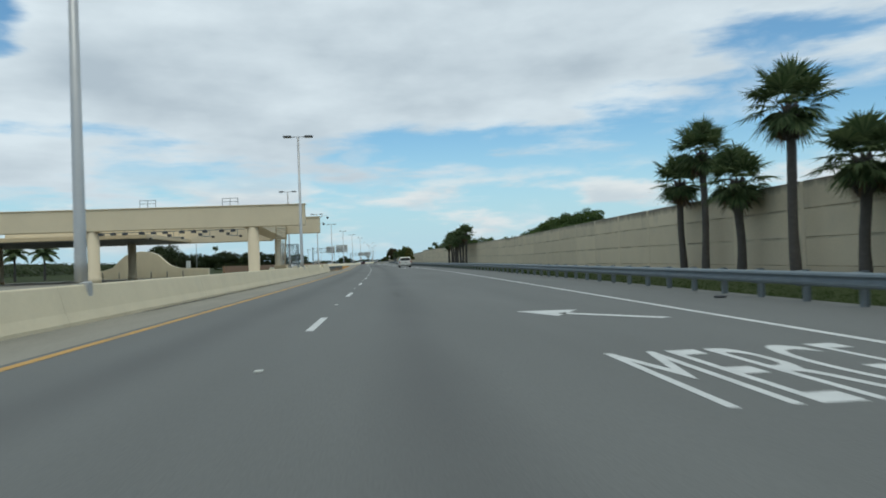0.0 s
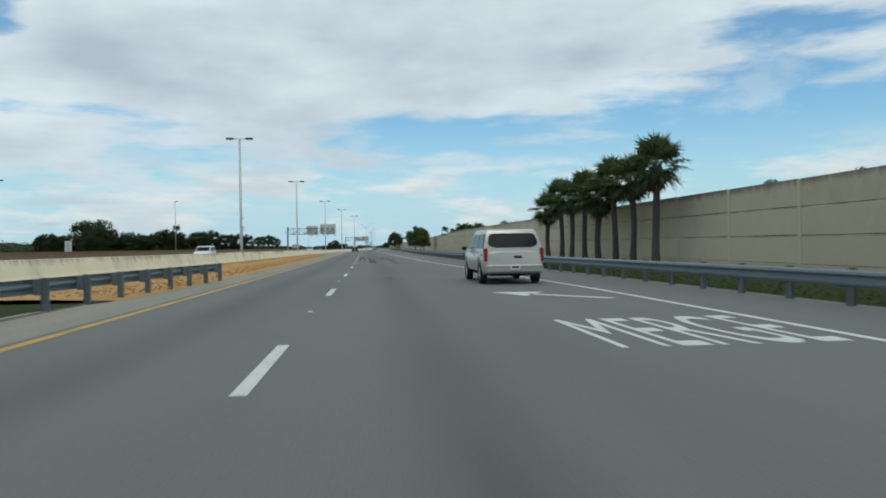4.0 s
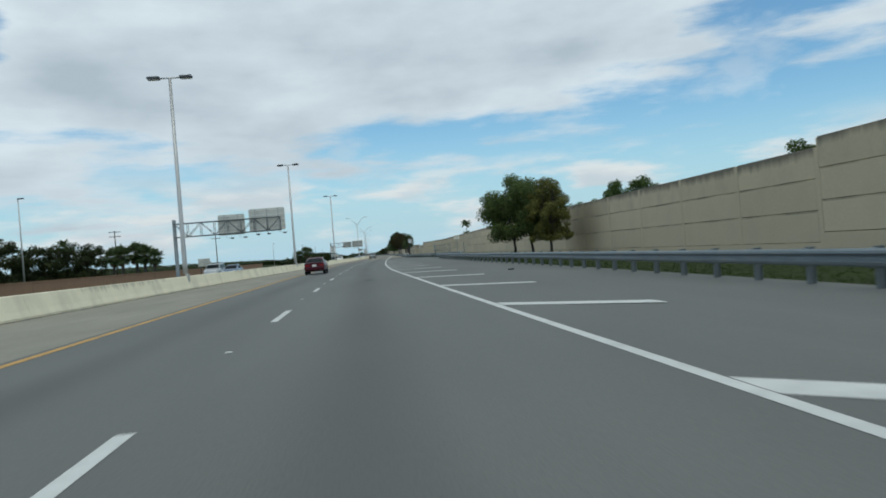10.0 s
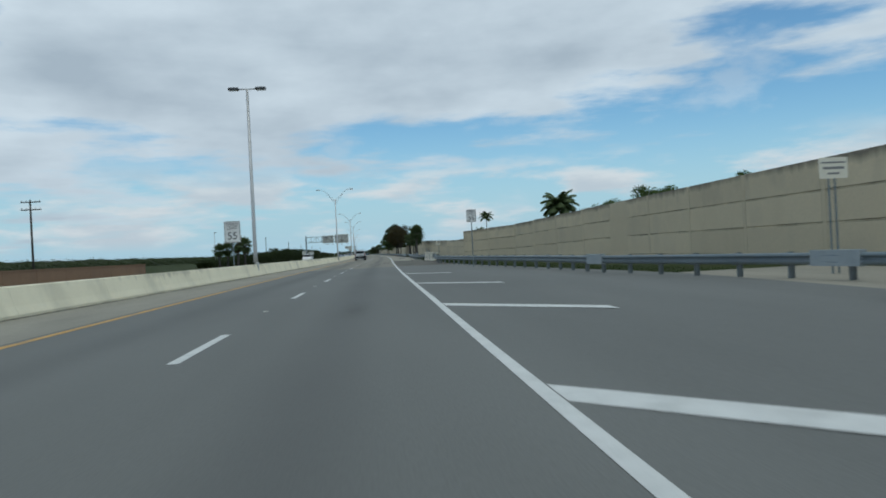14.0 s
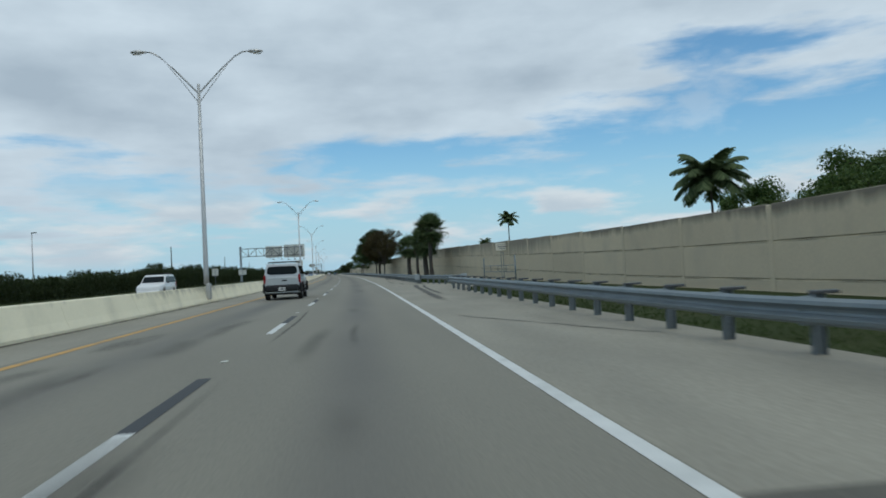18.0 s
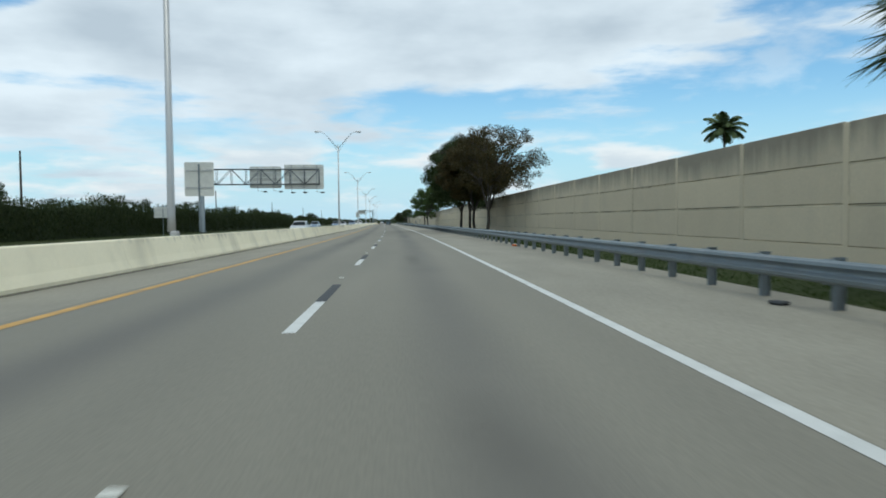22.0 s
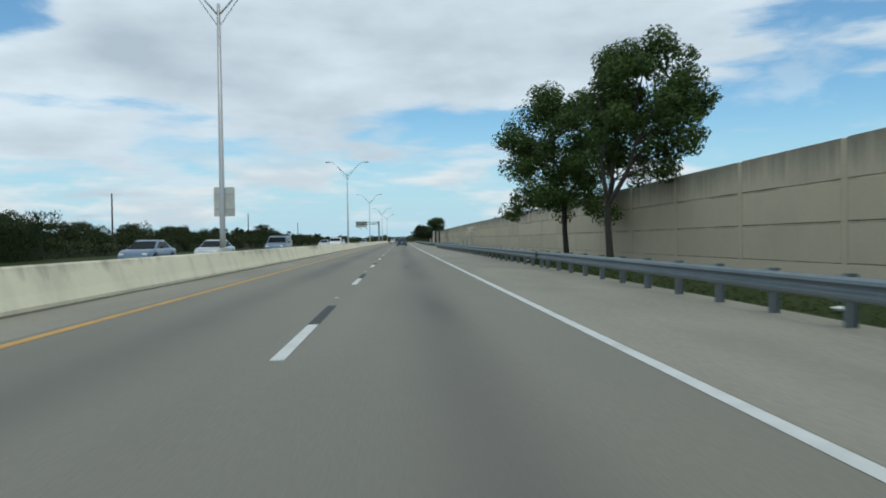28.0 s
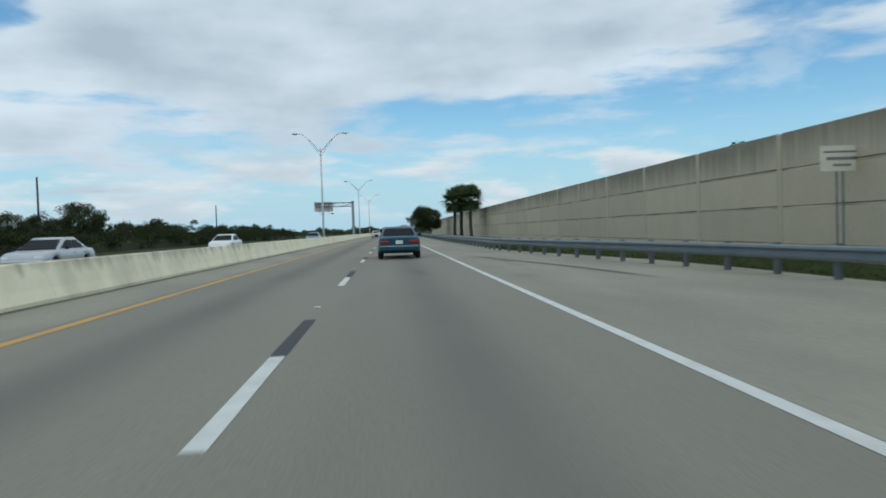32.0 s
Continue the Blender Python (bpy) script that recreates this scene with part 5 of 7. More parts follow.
def pipe_gate(s, u, length, label):
    e = thing("pipe_gate", road_pose(s, u), label, "gate", "emergency gates")
    for y in (0, length):
        tube("gate_post", [(0, y, -0.05), (0, y, 1.75)], 0.045, GALV, e, 8)
    for z in (0.75, 1.15):
        tube("gate_rail", [(0, 0, z), (0, length, z)], 0.022, GALV, e, 8)
    for k in range(1, 4):
        tube("gate_bar", [(0, length * k / 4, 0.75), (0, length * k / 4, 1.15)], 0.02, GALV, e, 6)


mesh_gate()
pipe_gate(451.8, 11.0, 10.0, "closed galvanised pipe gate in front of the noise wall")
pipe_gate(758, 11.5, 7.5, "galvanised pipe gate between the rails")


def sign_back(s, u, w, h, z0, foot, label, turn=0.0, diamond=False):
    e = thing("road_sign", road_pose(s, u, 0, turn), label, "road sign", "sign backs")
    bm = bmesh.new()
    rounded_panel(bm, -w / 2, w / 2, z0, z0 + h, 0.03, 0.04, 0.06)
    if diamond:
        bmesh.ops.rotate(bm, cent=(0, 0, z0 + h / 2), matrix=Matrix.Rotation(radians(45), 3, "Y"), verts=bm.verts)
    p = part("sign_plate", bm, SIGN_BACK, e)
    for q in (0.25, 0.75):
        box("stiffener", (0, 0.02, z0 + h * q), (w * 0.9, 0.02, 0.05), LAMP_METAL, p)
    box("post", (0, 0.0, (foot + z0 + h - 0.08) / 2), (0.06, 0.04, z0 + h - 0.08 - foot), GALV, e, 0.005)


sign_back(684.2, -6.75, 0.95, 1.35, 2.4, 0.9, "bare aluminium sign back fixed beside a lamp post")
sign_back(533.0, -6.7, 1.15, 1.35, 2.3, 0.9, "square aluminium sign back on the median barrier")
sign_back(574.9, -21.4, 1.7, 1.05, 1.8, -0.05, "wide pale sign back beside the far carriageway")
sign_back(532.1, -20.3, 1.0, 1.15, 1.7, -0.05, "white sign back in front of the hedge")
sign_back(362.0, -29.0, 1.2, 1.2, 1.5, -0.05, "diamond sign back by the brown wall", 0, True)
sign_back(245.0, -60.0, 1.4, 2.4, 1.2, -0.05, "grey sign back by the tree row")


# ---- plants ----
def quad_mesh(name, centres, tang, bit, mat):
    """One mesh of many small leaf quads, from arrays."""
    n = len(centres)
    v = np.empty((n, 4, 3))
    v[:, 0], v[:, 1], v[:, 2], v[:, 3] = centres - tang, centres - bit * 0.8, centres + tang, centres + bit * 0.8
    me = bpy.data.meshes.new(name)
    me.vertices.add(4 * n)
    me.vertices.foreach_set("co", v.ravel())
    me.loops.add(4 * n)
    me.loops.foreach_set("vertex_index", np.arange(4 * n, dtype=np.int32))
    me.polygons.add(n)
    me.polygons.foreach_set("loop_start", np.arange(0, 4 * n, 4, dtype=np.int32))
    me.update(calc_edges=True)
    me.materials.append(mat)
    return me


def leaf_cloud(rng, centres, size, spread):
    n = len(centres)
    c = centres + rng.normal(0, 1, (n, 3)) * spread
    a = rng.normal(0, 1, (n, 3))
    a /= np.linalg.norm(a, axis=1)[:, None]
    b = np.cross(a, rng.normal(0, 1, (n, 3)))
    b /= np.linalg.norm(b, axis=1)[:, None] + 1e-9
    k = size * rng.uniform(0.6, 1.3, (n, 1))
    return c, a * k, b * k * 0.6


def crown_leaves(rng, clumps, radii, leaves, leaf, mat):
    """Leaves on the outside of many small clumps, turned mostly outwards."""
    w = radii ** 2
    ids = rng.choice(len(clumps), leaves, p=w / w.sum())
    d = rng.normal(0, 1, (leaves, 3))
    d /= np.linalg.norm(d, axis=1)[:, None]
    c = clumps[ids] + d * (radii[ids] * rng.uniform(0.15, 1.0, leaves) ** 0.45)[:, None] * np.array([1, 1, 0.78])
    nrm = d + rng.normal(0, 0.55, (leaves, 3)) + np.array([0, 0, 0.25])
    nrm /= np.linalg.norm(nrm, axis=1)[:, None]
    a = np.cross(nrm, rng.normal(0, 1, (leaves, 3)))
    a /= np.linalg.norm(a, axis=1)[:, None] + 1e-9
    b = np.cross(nrm, a)
    k = leaf * rng.uniform(0.6, 1.3, (leaves, 1))
    return quad_mesh("crown", c, a * k, b * k * 0.65, mat)


def tree_meshes(seed, height, bottom, radius, leaves, leaf, mat, bark=None, trunks=1, shift=(0.0, 0.0), clumps=46, fork=None, bare=0.0, clump=0.25, skirt=0, rise=0.0):
    """Trunks that fork into limbs, each limb ending in branches that carry clumps of leaves."""
    rnd, rng = random.Random(seed), np.random.default_rng(seed)
    fork = fork or bottom * 0.8
    mid, half = (height + bottom) / 2, (height - bottom) / 2
    cl = radius * clump
    spots, size = [], []
    while len(spots) < clumps:
        v = rng.normal(0, 1, 3)
        v /= np.linalg.norm(v)
        r = rng.uniform(0.25, 1.0) ** 0.5
        # the crown is widest a little under its middle
        taper = 1.0 - 0.28 * max(0.0, v[2]) ** 2
        k = cl * rng.uniform(0.65, 1.25)
        spots.append((shift[0] + v[0] * r * (radius - k * 0.8) * taper, shift[1] + v[1] * r * (radius - k * 0.8) * taper, max(bottom + k * 0.5, mid + v[2] * r * (half - k * 0.7))))
        size.append(k)
    # low skirt of the crown
    for k in range(skirt):
        a, q = k * 2.399, rng.uniform(0.45, 0.85)
        spots.append((shift[0] + math.cos(a) * radius * q, shift[1] + math.sin(a) * radius * q, bottom + rng.uniform(0.3, 0.16 * (height - bottom) + 0.3)))
        size.append(cl * rng.uniform(0.6, 1.0))
    clumps += skirt
    spots, size = np.array(spots), np.array(size)
    r0 = 0.0125 * height + 0.03
    meshes = []
    feet = [Vector((0, 0, 0))] if trunks == 1 else [Vector(((t - (trunks - 1) / 2) * radius * 0.42, 0.5 * math.sin(t * 2.1), 0)) for t in range(trunks)]
    for t, o in enumerate(feet):
        bm = bmesh.new()
        mine = [i for i in range(clumps) if min(range(trunks), key=lambda q: (feet[q] - Vector((spots[i][0], spots[i][1], 0))).length) == t]
        top = o + Vector((rnd.uniform(-0.1, 0.1), rnd.uniform(-0.1, 0.1), fork))
        bm_tube(bm, [o + Vector((0, 0, -0.1)), o + Vector((0, 0, 0.12)), o + Vector((0, 0, 0.5)), o.lerp(top, 0.6) + Vector((rnd.uniform(-.06, .06), rnd.uniform(-.06, .06), 0)), top], [r0 * 1.5, r0 * 1.2, r0, r0 * 0.9, r0 * 0.85], 9, cap=False)
        limbs = []
        n = 5
        a0 = rnd.uniform(0, 6.28)
        for k in range(n):
            a = a0 + 6.283 * k / n + rnd.uniform(-0.3, 0.3)
            reach = radius * (0.2 if k == 0 else rnd.uniform(0.35, 0.62)) / (1.0 if trunks == 1 else 1.7)
            end = Vector((o.x + (shift[0] if trunks == 1 else 0) * 0.7 + math.cos(a) * reach, o.y + (shift[1] if trunks == 1 else 0) * 0.7 + math.sin(a) * reach, mid + half * (0.45 + rise * 0.5 if k == 0 else rnd.uniform(-0.25, 0.3) + rise)))
            pts = [top]
            for q in (0.33, 0.66, 1.0):
                p = top.lerp(end, q)
                p.z = top.z + (end.z - top.z) * q ** 0.9
                pts.append(p + Vector((rnd.uniform(-1, 1), rnd.uniform(-1, 1), rnd.uniform(-0.5, 0.5))) * 0.05 * height * (0.6 if q < 1 else 0.2))
            bm_tube(bm, pts, [r0 * 0.62, r0 * 0.46, r0 * 0.34, r0 * 0.2], 6, cap=False)
            limbs += pts[1:]
        for i in mine:
            c = Vector(spots[i])
            root = min(limbs, key=lambda p: (p - c).length + max(0.0, p.z + 0.45 * math.hypot(p.x - c.x, p.y - c.y) - c.z) * 1.5)
            md = root.lerp(c, 0.5) + Vector((rnd.uniform(-1, 1), rnd.uniform(-1, 1), rnd.uniform(-0.3, 0.8))) * 0.1 * (c - root).length
            bm_tube(bm, [root, md, c], [r0 * 0.22, r0 * 0.15, r0 * 0.06], 5, cap=False)
            for _ in range(4):
                d = Vector((rnd.gauss(0, 1), rnd.gauss(0, 1), rnd.gauss(0.4, 0.8))).normalized()
                bm_tube(bm, [md.lerp(c, rnd.uniform(0.3, 1)), c + d * float(size[i]) * 0.85], [r0 * 0.08, r0 * 0.03], 3, cap=False)
        me = bpy.data.meshes.new("trunk")
        bm.to_mesh(me)
        bm.free()
        me.materials.append(bark or BARK)
        me.polygons.foreach_set("use_smooth", [True] * len(me.polygons))
        meshes.append(("trunk", me))
    keep = spots[:, 2] < height - bare * (height - bottom) * rng.uniform(0, 1, clumps) if bare else np.full(clumps, True)
    meshes.append(("crown", crown_leaves(rng, spots[keep], size[keep], leaves, leaf, mat)))
    return meshes


def plant_tree(meshes, m, label, group="", scale=1.0, name="tree", category="tree"):
    e = thing(name, m @ Matrix.Diagonal((scale, scale, scale, 1)), label, category, group)
    for nm, me in meshes:
        ob = new(nm, me)
        ob.parent = e
    return e


def strips_mesh(name, polys, mat):
    verts, faces = [], []
    for p in polys:
        faces.append(tuple(range(len(verts), len(verts) + len(p))))
        verts += [tuple(v) for v in p]
    me = bpy.data.meshes.new(name)
    me.from_pydata(verts, [], faces)
    me.materials.append(mat)
    return me


def sabal_meshes(seed, height, fronds=34, crown=1.0, dead=2, girth=0.19):
    rnd = random.Random(seed)
    bm = bmesh.new()
    n = 12
    pts = [(0.06 * math.sin(i * 0.5 + seed), 0.06 * math.cos(i * 0.4 + seed), (height - 0.3) * i / (n - 1) - 0.1 * (i == 0)) for i in range(n)]
    bm_tube(bm, pts, [girth * (1.25 - 0.25 * min(1, i / 3) + (0.35 if i >= n - 2 else 0)) for i in range(n)], 10)
    top = Vector(pts[-1])
    # old leaf bases round the head of the trunk
    for k in range(44):
        a, z = k * 2.4, height - 1.5 + 1.35 * (k / 44)
        o = Vector((math.cos(a), math.sin(a), 0))
        q = 0.35 + 0.4 * math.sin(math.pi * min(1.0, k / 44 + 0.15)) + rnd.uniform(-0.06, 0.1)
        bm_tube(bm, [o * girth * 0.8 + Vector((0, 0, z - 0.16)), o * (girth + q * 0.4) + Vector((0, 0, z + 0.14))], [0.085, 0.035], 4)
    trunk = bpy.data.meshes.new("trunk")
    bm.to_mesh(trunk)
    bm.free()
    trunk.materials.append(PALM_BARK)
    green, brown = [], []
    for k in range(fronds + dead):
        a = k * 2.399 + rnd.uniform(-0.2, 0.2)
        old = k >= fronds
        el = rnd.uniform(-80, -55) if old else 86 - 142 * (k / fronds) + rnd.uniform(-9, 9)
        d = Vector((math.cos(a) * math.cos(radians(el)), math.sin(a) * math.cos(radians(el)), math.sin(radians(el))))
        pet = (0.72 + 0.36 * rnd.random()) * crown * (0.70 if el < -15 else 1.0)
        hub = top + d * pet + Vector((0, 0, -0.06 * pet))
        side = d.cross(Vector((0, 0, 1)))
        side = side.normalized() if side.length > 0.05 else Vector((1, 0, 0))
        up = side.cross(d)
        store = brown if old else green
        w = side * 0.018
        store.append((top - w, top + w, hub + w, hub - w))
        for j in range(29):
            b = radians(-112 + 224 * j / 28)
            ray = (d * math.cos(b) + side * math.sin(b)).normalized()
            L = crown * (1.10 if el < 35 else 1.25) * (1.0 - 0.2 * abs(j - 14) / 14) * rnd.uniform(0.85, 1.1) * (0.8 if old else 1)
            fold = up * (0.10 * abs(math.sin(b)))
            wv = ray.cross(up).normalized() * 0.05
            midp = hub + ray * L * 0.52 + fold - Vector((0, 0, 0.04))
            tip = hub + ray * L * 0.94 + fold - Vector((0, 0, 0.10 + 0.30 * rnd.random()))
            store.append((hub, midp - wv, tip, midp + wv))
    return trunk, strips_mesh("crown", green, PALM_LEAF), strips_mesh("dead_fronds", brown, PALM_DEAD)


def feather_palm_meshes(seed, height, fronds=20, length=2.6):
    rnd = random.Random(seed)
    bm = bmesh.new()
    bm_tube(bm, [(0, 0, -0.1), (0.05, 0, height * 0.5), (0.0, 0.05, height)], [0.24, 0.17, 0.13], 9)
    bm_tube(bm, [(0, 0.05, height), (0, 0.05, height + 0.8)], [0.15, 0.09], 9)
    trunk = bpy.data.meshes.new("trunk")
    bm.to_mesh(trunk)
    bm.free()
    trunk.materials.append(PALM_BARK)
    polys = []
    top = Vector((0, 0.05, height + 0.75))
    for k in range(fronds):
        a, el = k * 2.399, radians(68 - 82 * k / fronds)
        out = Vector((math.cos(a), math.sin(a), 0))
        side = Vector((-out.y, out.x, 0))
        p, vel = top.copy(), out * math.cos(el) + Vector((0, 0, math.sin(el)))
        seg = length / 12
        for j in range(12):
            q = p + vel * seg
            w = side * 0.02
            polys.append((p - w, p + w, q + w, q - w))
            for sg in (-1, 1):
                for h in (0.0, 0.33, 0.66):
                    o = p.lerp(q, h)
                    L = 0.34 * length * math.sin(math.pi * min(1, (j + h + 1.2) / 13.5)) ** 0.6
                    tip = o + side * sg * L * 0.8 + vel * L * 0.5 - Vector((0, 0, L * (0.35 + 0.25 * rnd.random())))
                    polys.append((o - vel * 0.07 * length / 2.6, o.lerp(tip, 0.5) - vel * 0.025 * length, tip, o.lerp(tip, 0.5) + vel * 0.025 * length, o + vel * 0.07 * length / 2.6))
            p = q
            vel = (vel - Vector((0, 0, 0.075 + 0.01 * j))).normalized()
    return trunk, strips_mesh("crown", polys, PALM_LEAF)


def plant_palm(meshes, m, label, group="", scale=1.0):
    e = thing("palm_tree", m @ Matrix.Diagonal((scale, scale, scale, 1)), label, "palm tree", group)
    for nm, me in zip(("trunk", "crown", "dead_fronds"), meshes):
        if len(me.polygons):
            ob = new(nm, me)
            ob.parent = e


def roadside_trees():
    tall, mid, short = sabal_meshes(1, 6.9, 27, 1.10), sabal_meshes(2, 5.5, 28, 1.06), sabal_meshes(3, 4.4, 28, 1.0)
    lab = "green sabal palm with fan fronds in front of the noise wall"
    for i, (s, u, ms, k) in enumerate(((40.0, 19.0, mid, 1.0), (37.0, 19.0, tall, 0.99), (33.0, 18.9, short, 1.1), (28.5, 19.0, tall, 1.1), (24.0, 19.0, short, 1.06), (20.5, 19.1, mid, 0.9))):
        plant_palm(ms, road_pose(s, u, 0, i * 67), lab, "palms at the wall", k)
    for i, (s, u, ms, k) in enumerate(((155.2, 17.6, short, 1.08), (150.7, 17.6, mid, 0.99), (147.6, 17.6, mid, 0.95), (144.5, 17.7, mid, 1.0), (141.4, 17.7, short, 1.1), (138.3, 17.8, mid, 1.03), (135.2, 17.9, mid, 1.0), (132.0, 18.1, mid, 1.1))):
        plant_palm(ms, road_pose(s, u, 0, i * 83), lab, "row of palms at the wall", k)
    for i, (s, u, h, c, g) in enumerate(((514.0, 10.1, 4.5, 1.18, 0.28), (504.2, 11.3, 5.2, 1.25, 0.19), (499.9, 10.9, 4.6, 1.32, 0.31), (492.5, 10.7, 5.8, 1.27, 0.22))):
        plant_palm(sabal_meshes(40 + i, h, 64, c, 1, g), road_pose(s, u, 0, i * 59), ("stout" if g > 0.25 else "slender") + " full sabal palm between guardrail and noise wall", "palms behind the rail")
    plant_palm(sabal_meshes(9, 4.7, fronds=3, crown=0.7, dead=24), road_pose(508.4, 10.75), "dying sabal palm with brown hanging fronds", "palms behind the rail")
    big = sabal_meshes(4, 5.5, fronds=60, crown=1.22, dead=2, girth=0.22)
    for i, (s, u, k) in enumerate(((846.0, 9.8, 0.93), (849.0, 11.0, 1.0), (845.0, 11.85, 0.97))):
        plant_palm(big, road_pose(s, u, 0, i * 40), "sabal palm by the guardrail far along the wall", "far palms at the wall", k)
    # spreading ficus by the merge
    plant_tree(tree_meshes(11, 7.2, 1.4, 3.9, 52000, 0.085, LEAF_FICUS, trunks=2, clumps=95, fork=1.2, skirt=20, clump=0.23), road_pose(287.5, 15.2), "rounded dense green tree with a forked trunk")
    plant_tree(tree_meshes(12, 6.5, 1.0, 2.0, 20000, 0.07, LEAF_YELLOW, clumps=70, fork=1.3, skirt=14, clump=0.24, rise=0.3), road_pose(283.6, 16.5), "smaller tree with yellowing olive leaves")
    # oaks in a row
    oak = tree_meshes(21, 12.3, 3.0, 5.4, 84000, 0.1, LEAF_OAK, clumps=112, fork=2.2, clump=0.21, skirt=10, rise=0.2)
    oak2 = tree_meshes(22, 11.0, 2.8, 4.9, 66000, 0.1, LEAF_OAK, clumps=100, fork=2.1, clump=0.21, rise=0.2)
    oak3 = tree_meshes(24, 11.2, 2.9, 4.8, 56000, 0.09, LEAF_BROWN, clumps=100, fork=2.2, clump=0.2, rise=0.25)
    sparse = tree_meshes(23, 11.6, 3.2, 5.4, 25000, 0.08, LEAF_BROWN, clumps=150, fork=2.1, shift=(0.9, 0), clump=0.13, rise=0.5)
    plant_tree(sparse, road_pose(573.5, 10.25), "tall half-bare oak with sparse brown leaves", "oaks behind the rail")
    plant_tree(oak3, road_pose(582.8, 10.0, 0, 40), "dense oak with browning leaves behind the guardrail", "oaks behind the rail")
    plant_tree(oak2, road_pose(586.0, 9.9, 0, 120), "dense dark green oak behind the guardrail", "oaks behind the rail")
    plant_tree(oak, road_pose(595.2, 9.8, 0, 200), "large dark oak with low branches behind the guardrail", "oaks behind the rail")
    gt = tree_meshes(31, 10.9, 3.2, 3.6, 31000, 0.092, LEAF_GREEN, clumps=95, fork=2.6, shift=(1.7, 0), clump=0.21)
    gt2 = tree_meshes(32, 10.4, 2.0, 3.8, 33000, 0.092, LEAF_GREEN, clumps=100, fork=2.6, shift=(-0.4, 0), clump=0.22, skirt=22)
    plant_tree(gt, road_pose(683.0, 10.9), "tall green tree leaning over the noise wall", "green trees at the wall")
    plant_tree(gt2, road_pose(690.2, 10.6), "leafy green tree with low branches by the guardrail", "green trees at the wall")
    far = tree_meshes(33, 8.5, 1.4, 4.6, 16000, 0.14, LEAF_WILD, clumps=70)
    for s, k in ((905, 0.8), (912, 0.74)):
        plant_tree(far, road_pose(s, 7.9 if s < 910 else 10.2, 0, s), "round green tree far along the noise wall", "far trees at the wall", k)
    # palms and trees behind the wall
    for i, (s, u, h, n, ln) in enumerate(((496.2, 47.6, 10.3, 28, 5.4), (674.6, 57.2, 9.0, 20, 3.0), (597.8, 46.3, 12.8, 20, 3.3))):
        plant_palm(feather_palm_meshes(5 + i, h, n, ln), road_pose(s, u, 0, i * 50), "feather palm that rises behind the noise wall", "palms behind the wall")
    shrub = [tree_meshes(40 + i, 6.5, 1.9, 2.5, 6000, 0.11, LEAF_GREEN, clumps=38) for i in range(3)]
    spots = [(66.5, 22.5, 0.86), (68.7, 22.2, 0.93), (70.8, 22.5, 0.9), (73.0, 22.2, 0.87), (75.1, 22.5, 0.93), (76.9, 22.2, 0.91), (78.6, 22.5, 0.95), (80.5, 22.2, 0.86), (82.0, 22.5, 0.93), (83.9, 22.2, 0.85), (85.5, 22.5, 0.92), (87.6, 22.2, 0.85), (89.8, 22.5, 0.86), (92.3, 22.2, 0.81), (103, 26, .8), (109, 26, .88), (114, 26, .84), (124, 26, .78), (133, 26, .8),
             (172, 26, .95), (175.7, 26, .95), (180, 26.5, .92), (184.5, 26, 1.02), (190, 26, .9), (196, 26.5, .82), (202, 26, .8), (239, 26, .9), (246, 26.5, 1.0), (251.6, 26, 1.05), (257.6, 26, .95), (265.6, 26, .9), (288, 26, .98), (293, 26, 1.02), (297, 26.5, .96),
             (328.7, 26, .86), (333, 26.5, .9), (336.5, 26, .93), (341, 26, .86), (345, 26.5, .82), (364, 26, .84), (740, 20, .84), (772, 20, .85), (788.5, 20, .86), (640, 20, .8)]
    for i, (s, u, k) in enumerate(spots):
        plant_tree(shrub[i % 3], road_pose(s, u, 0, i * 77), "leafy shrub showing over the noise wall", "shrubs behind the wall", k, "shrub", "shrub")
    blob = tree_meshes(50, 14.2, 3.0, 8.0, 9000, 0.26, LEAF_GREEN)
    plant_tree(blob, road_pose(505, 76), "round dark green tree far behind the noise wall", "trees behind the wall", 1.2)
    plant_tree(blob, road_pose(520, 70, 0, 90), "round dark green tree far behind the noise wall", "trees behind the wall", 1.0)
    plant_tree(tree_meshes(51, 9.3, 1.5, 6.6, 26000, 0.15, LEAF_GREEN, clumps=110, clump=0.2), road_pose(470, 48.5), "broad dark green tree that rises behind the noise wall", "trees behind the wall")
    plant_tree(blob, road_pose(395, 62, 0, 30), "round dark green tree far behind the noise wall", "trees behind the wall", 0.55)


roadside_trees()


def grass_strip():
    rng = np.random.default_rng(7)
    for name, s0, s1, u0, u1, n in (("grass", -20, 400, 0.5, 3.2, 62000), ("grass", 412, 800, 0.7, 3.2, 56000)):
        ss, f = rng.uniform(s0, s1, n), rng.uniform(0, 1, n) ** 1.5
        keep = (ss < 326.5) | (ss > 345.0)
        ss, f, n = ss[keep], f[keep], int(keep.sum())
        base = np.array([tuple(at(s, paved_right(s) + 0.05 + q * (u1 - u0))) for s, q in zip(ss, f)])
        h = rng.uniform(0.02, 0.07, n)[:, None]
        c = base + np.array([0, 0, 1.0]) * (h - 0.06)
        ang = rng.uniform(0, 6.28, n)
        bit = np.stack([np.cos(ang), np.sin(ang), np.zeros(n)], 1) * rng.uniform(0.008, 0.018, (n, 1))
        tang = np.stack([rng.normal(0, 0.035, n), rng.normal(0, 0.035, n), h[:, 0] * 0.6], 1)
        ob = new(name, quad_mesh(name, c, tang, bit, GRASS))
        tagged(ob, "rough green grass tufts behind the guardrail", "grass", kind="stuff")


grass_strip()


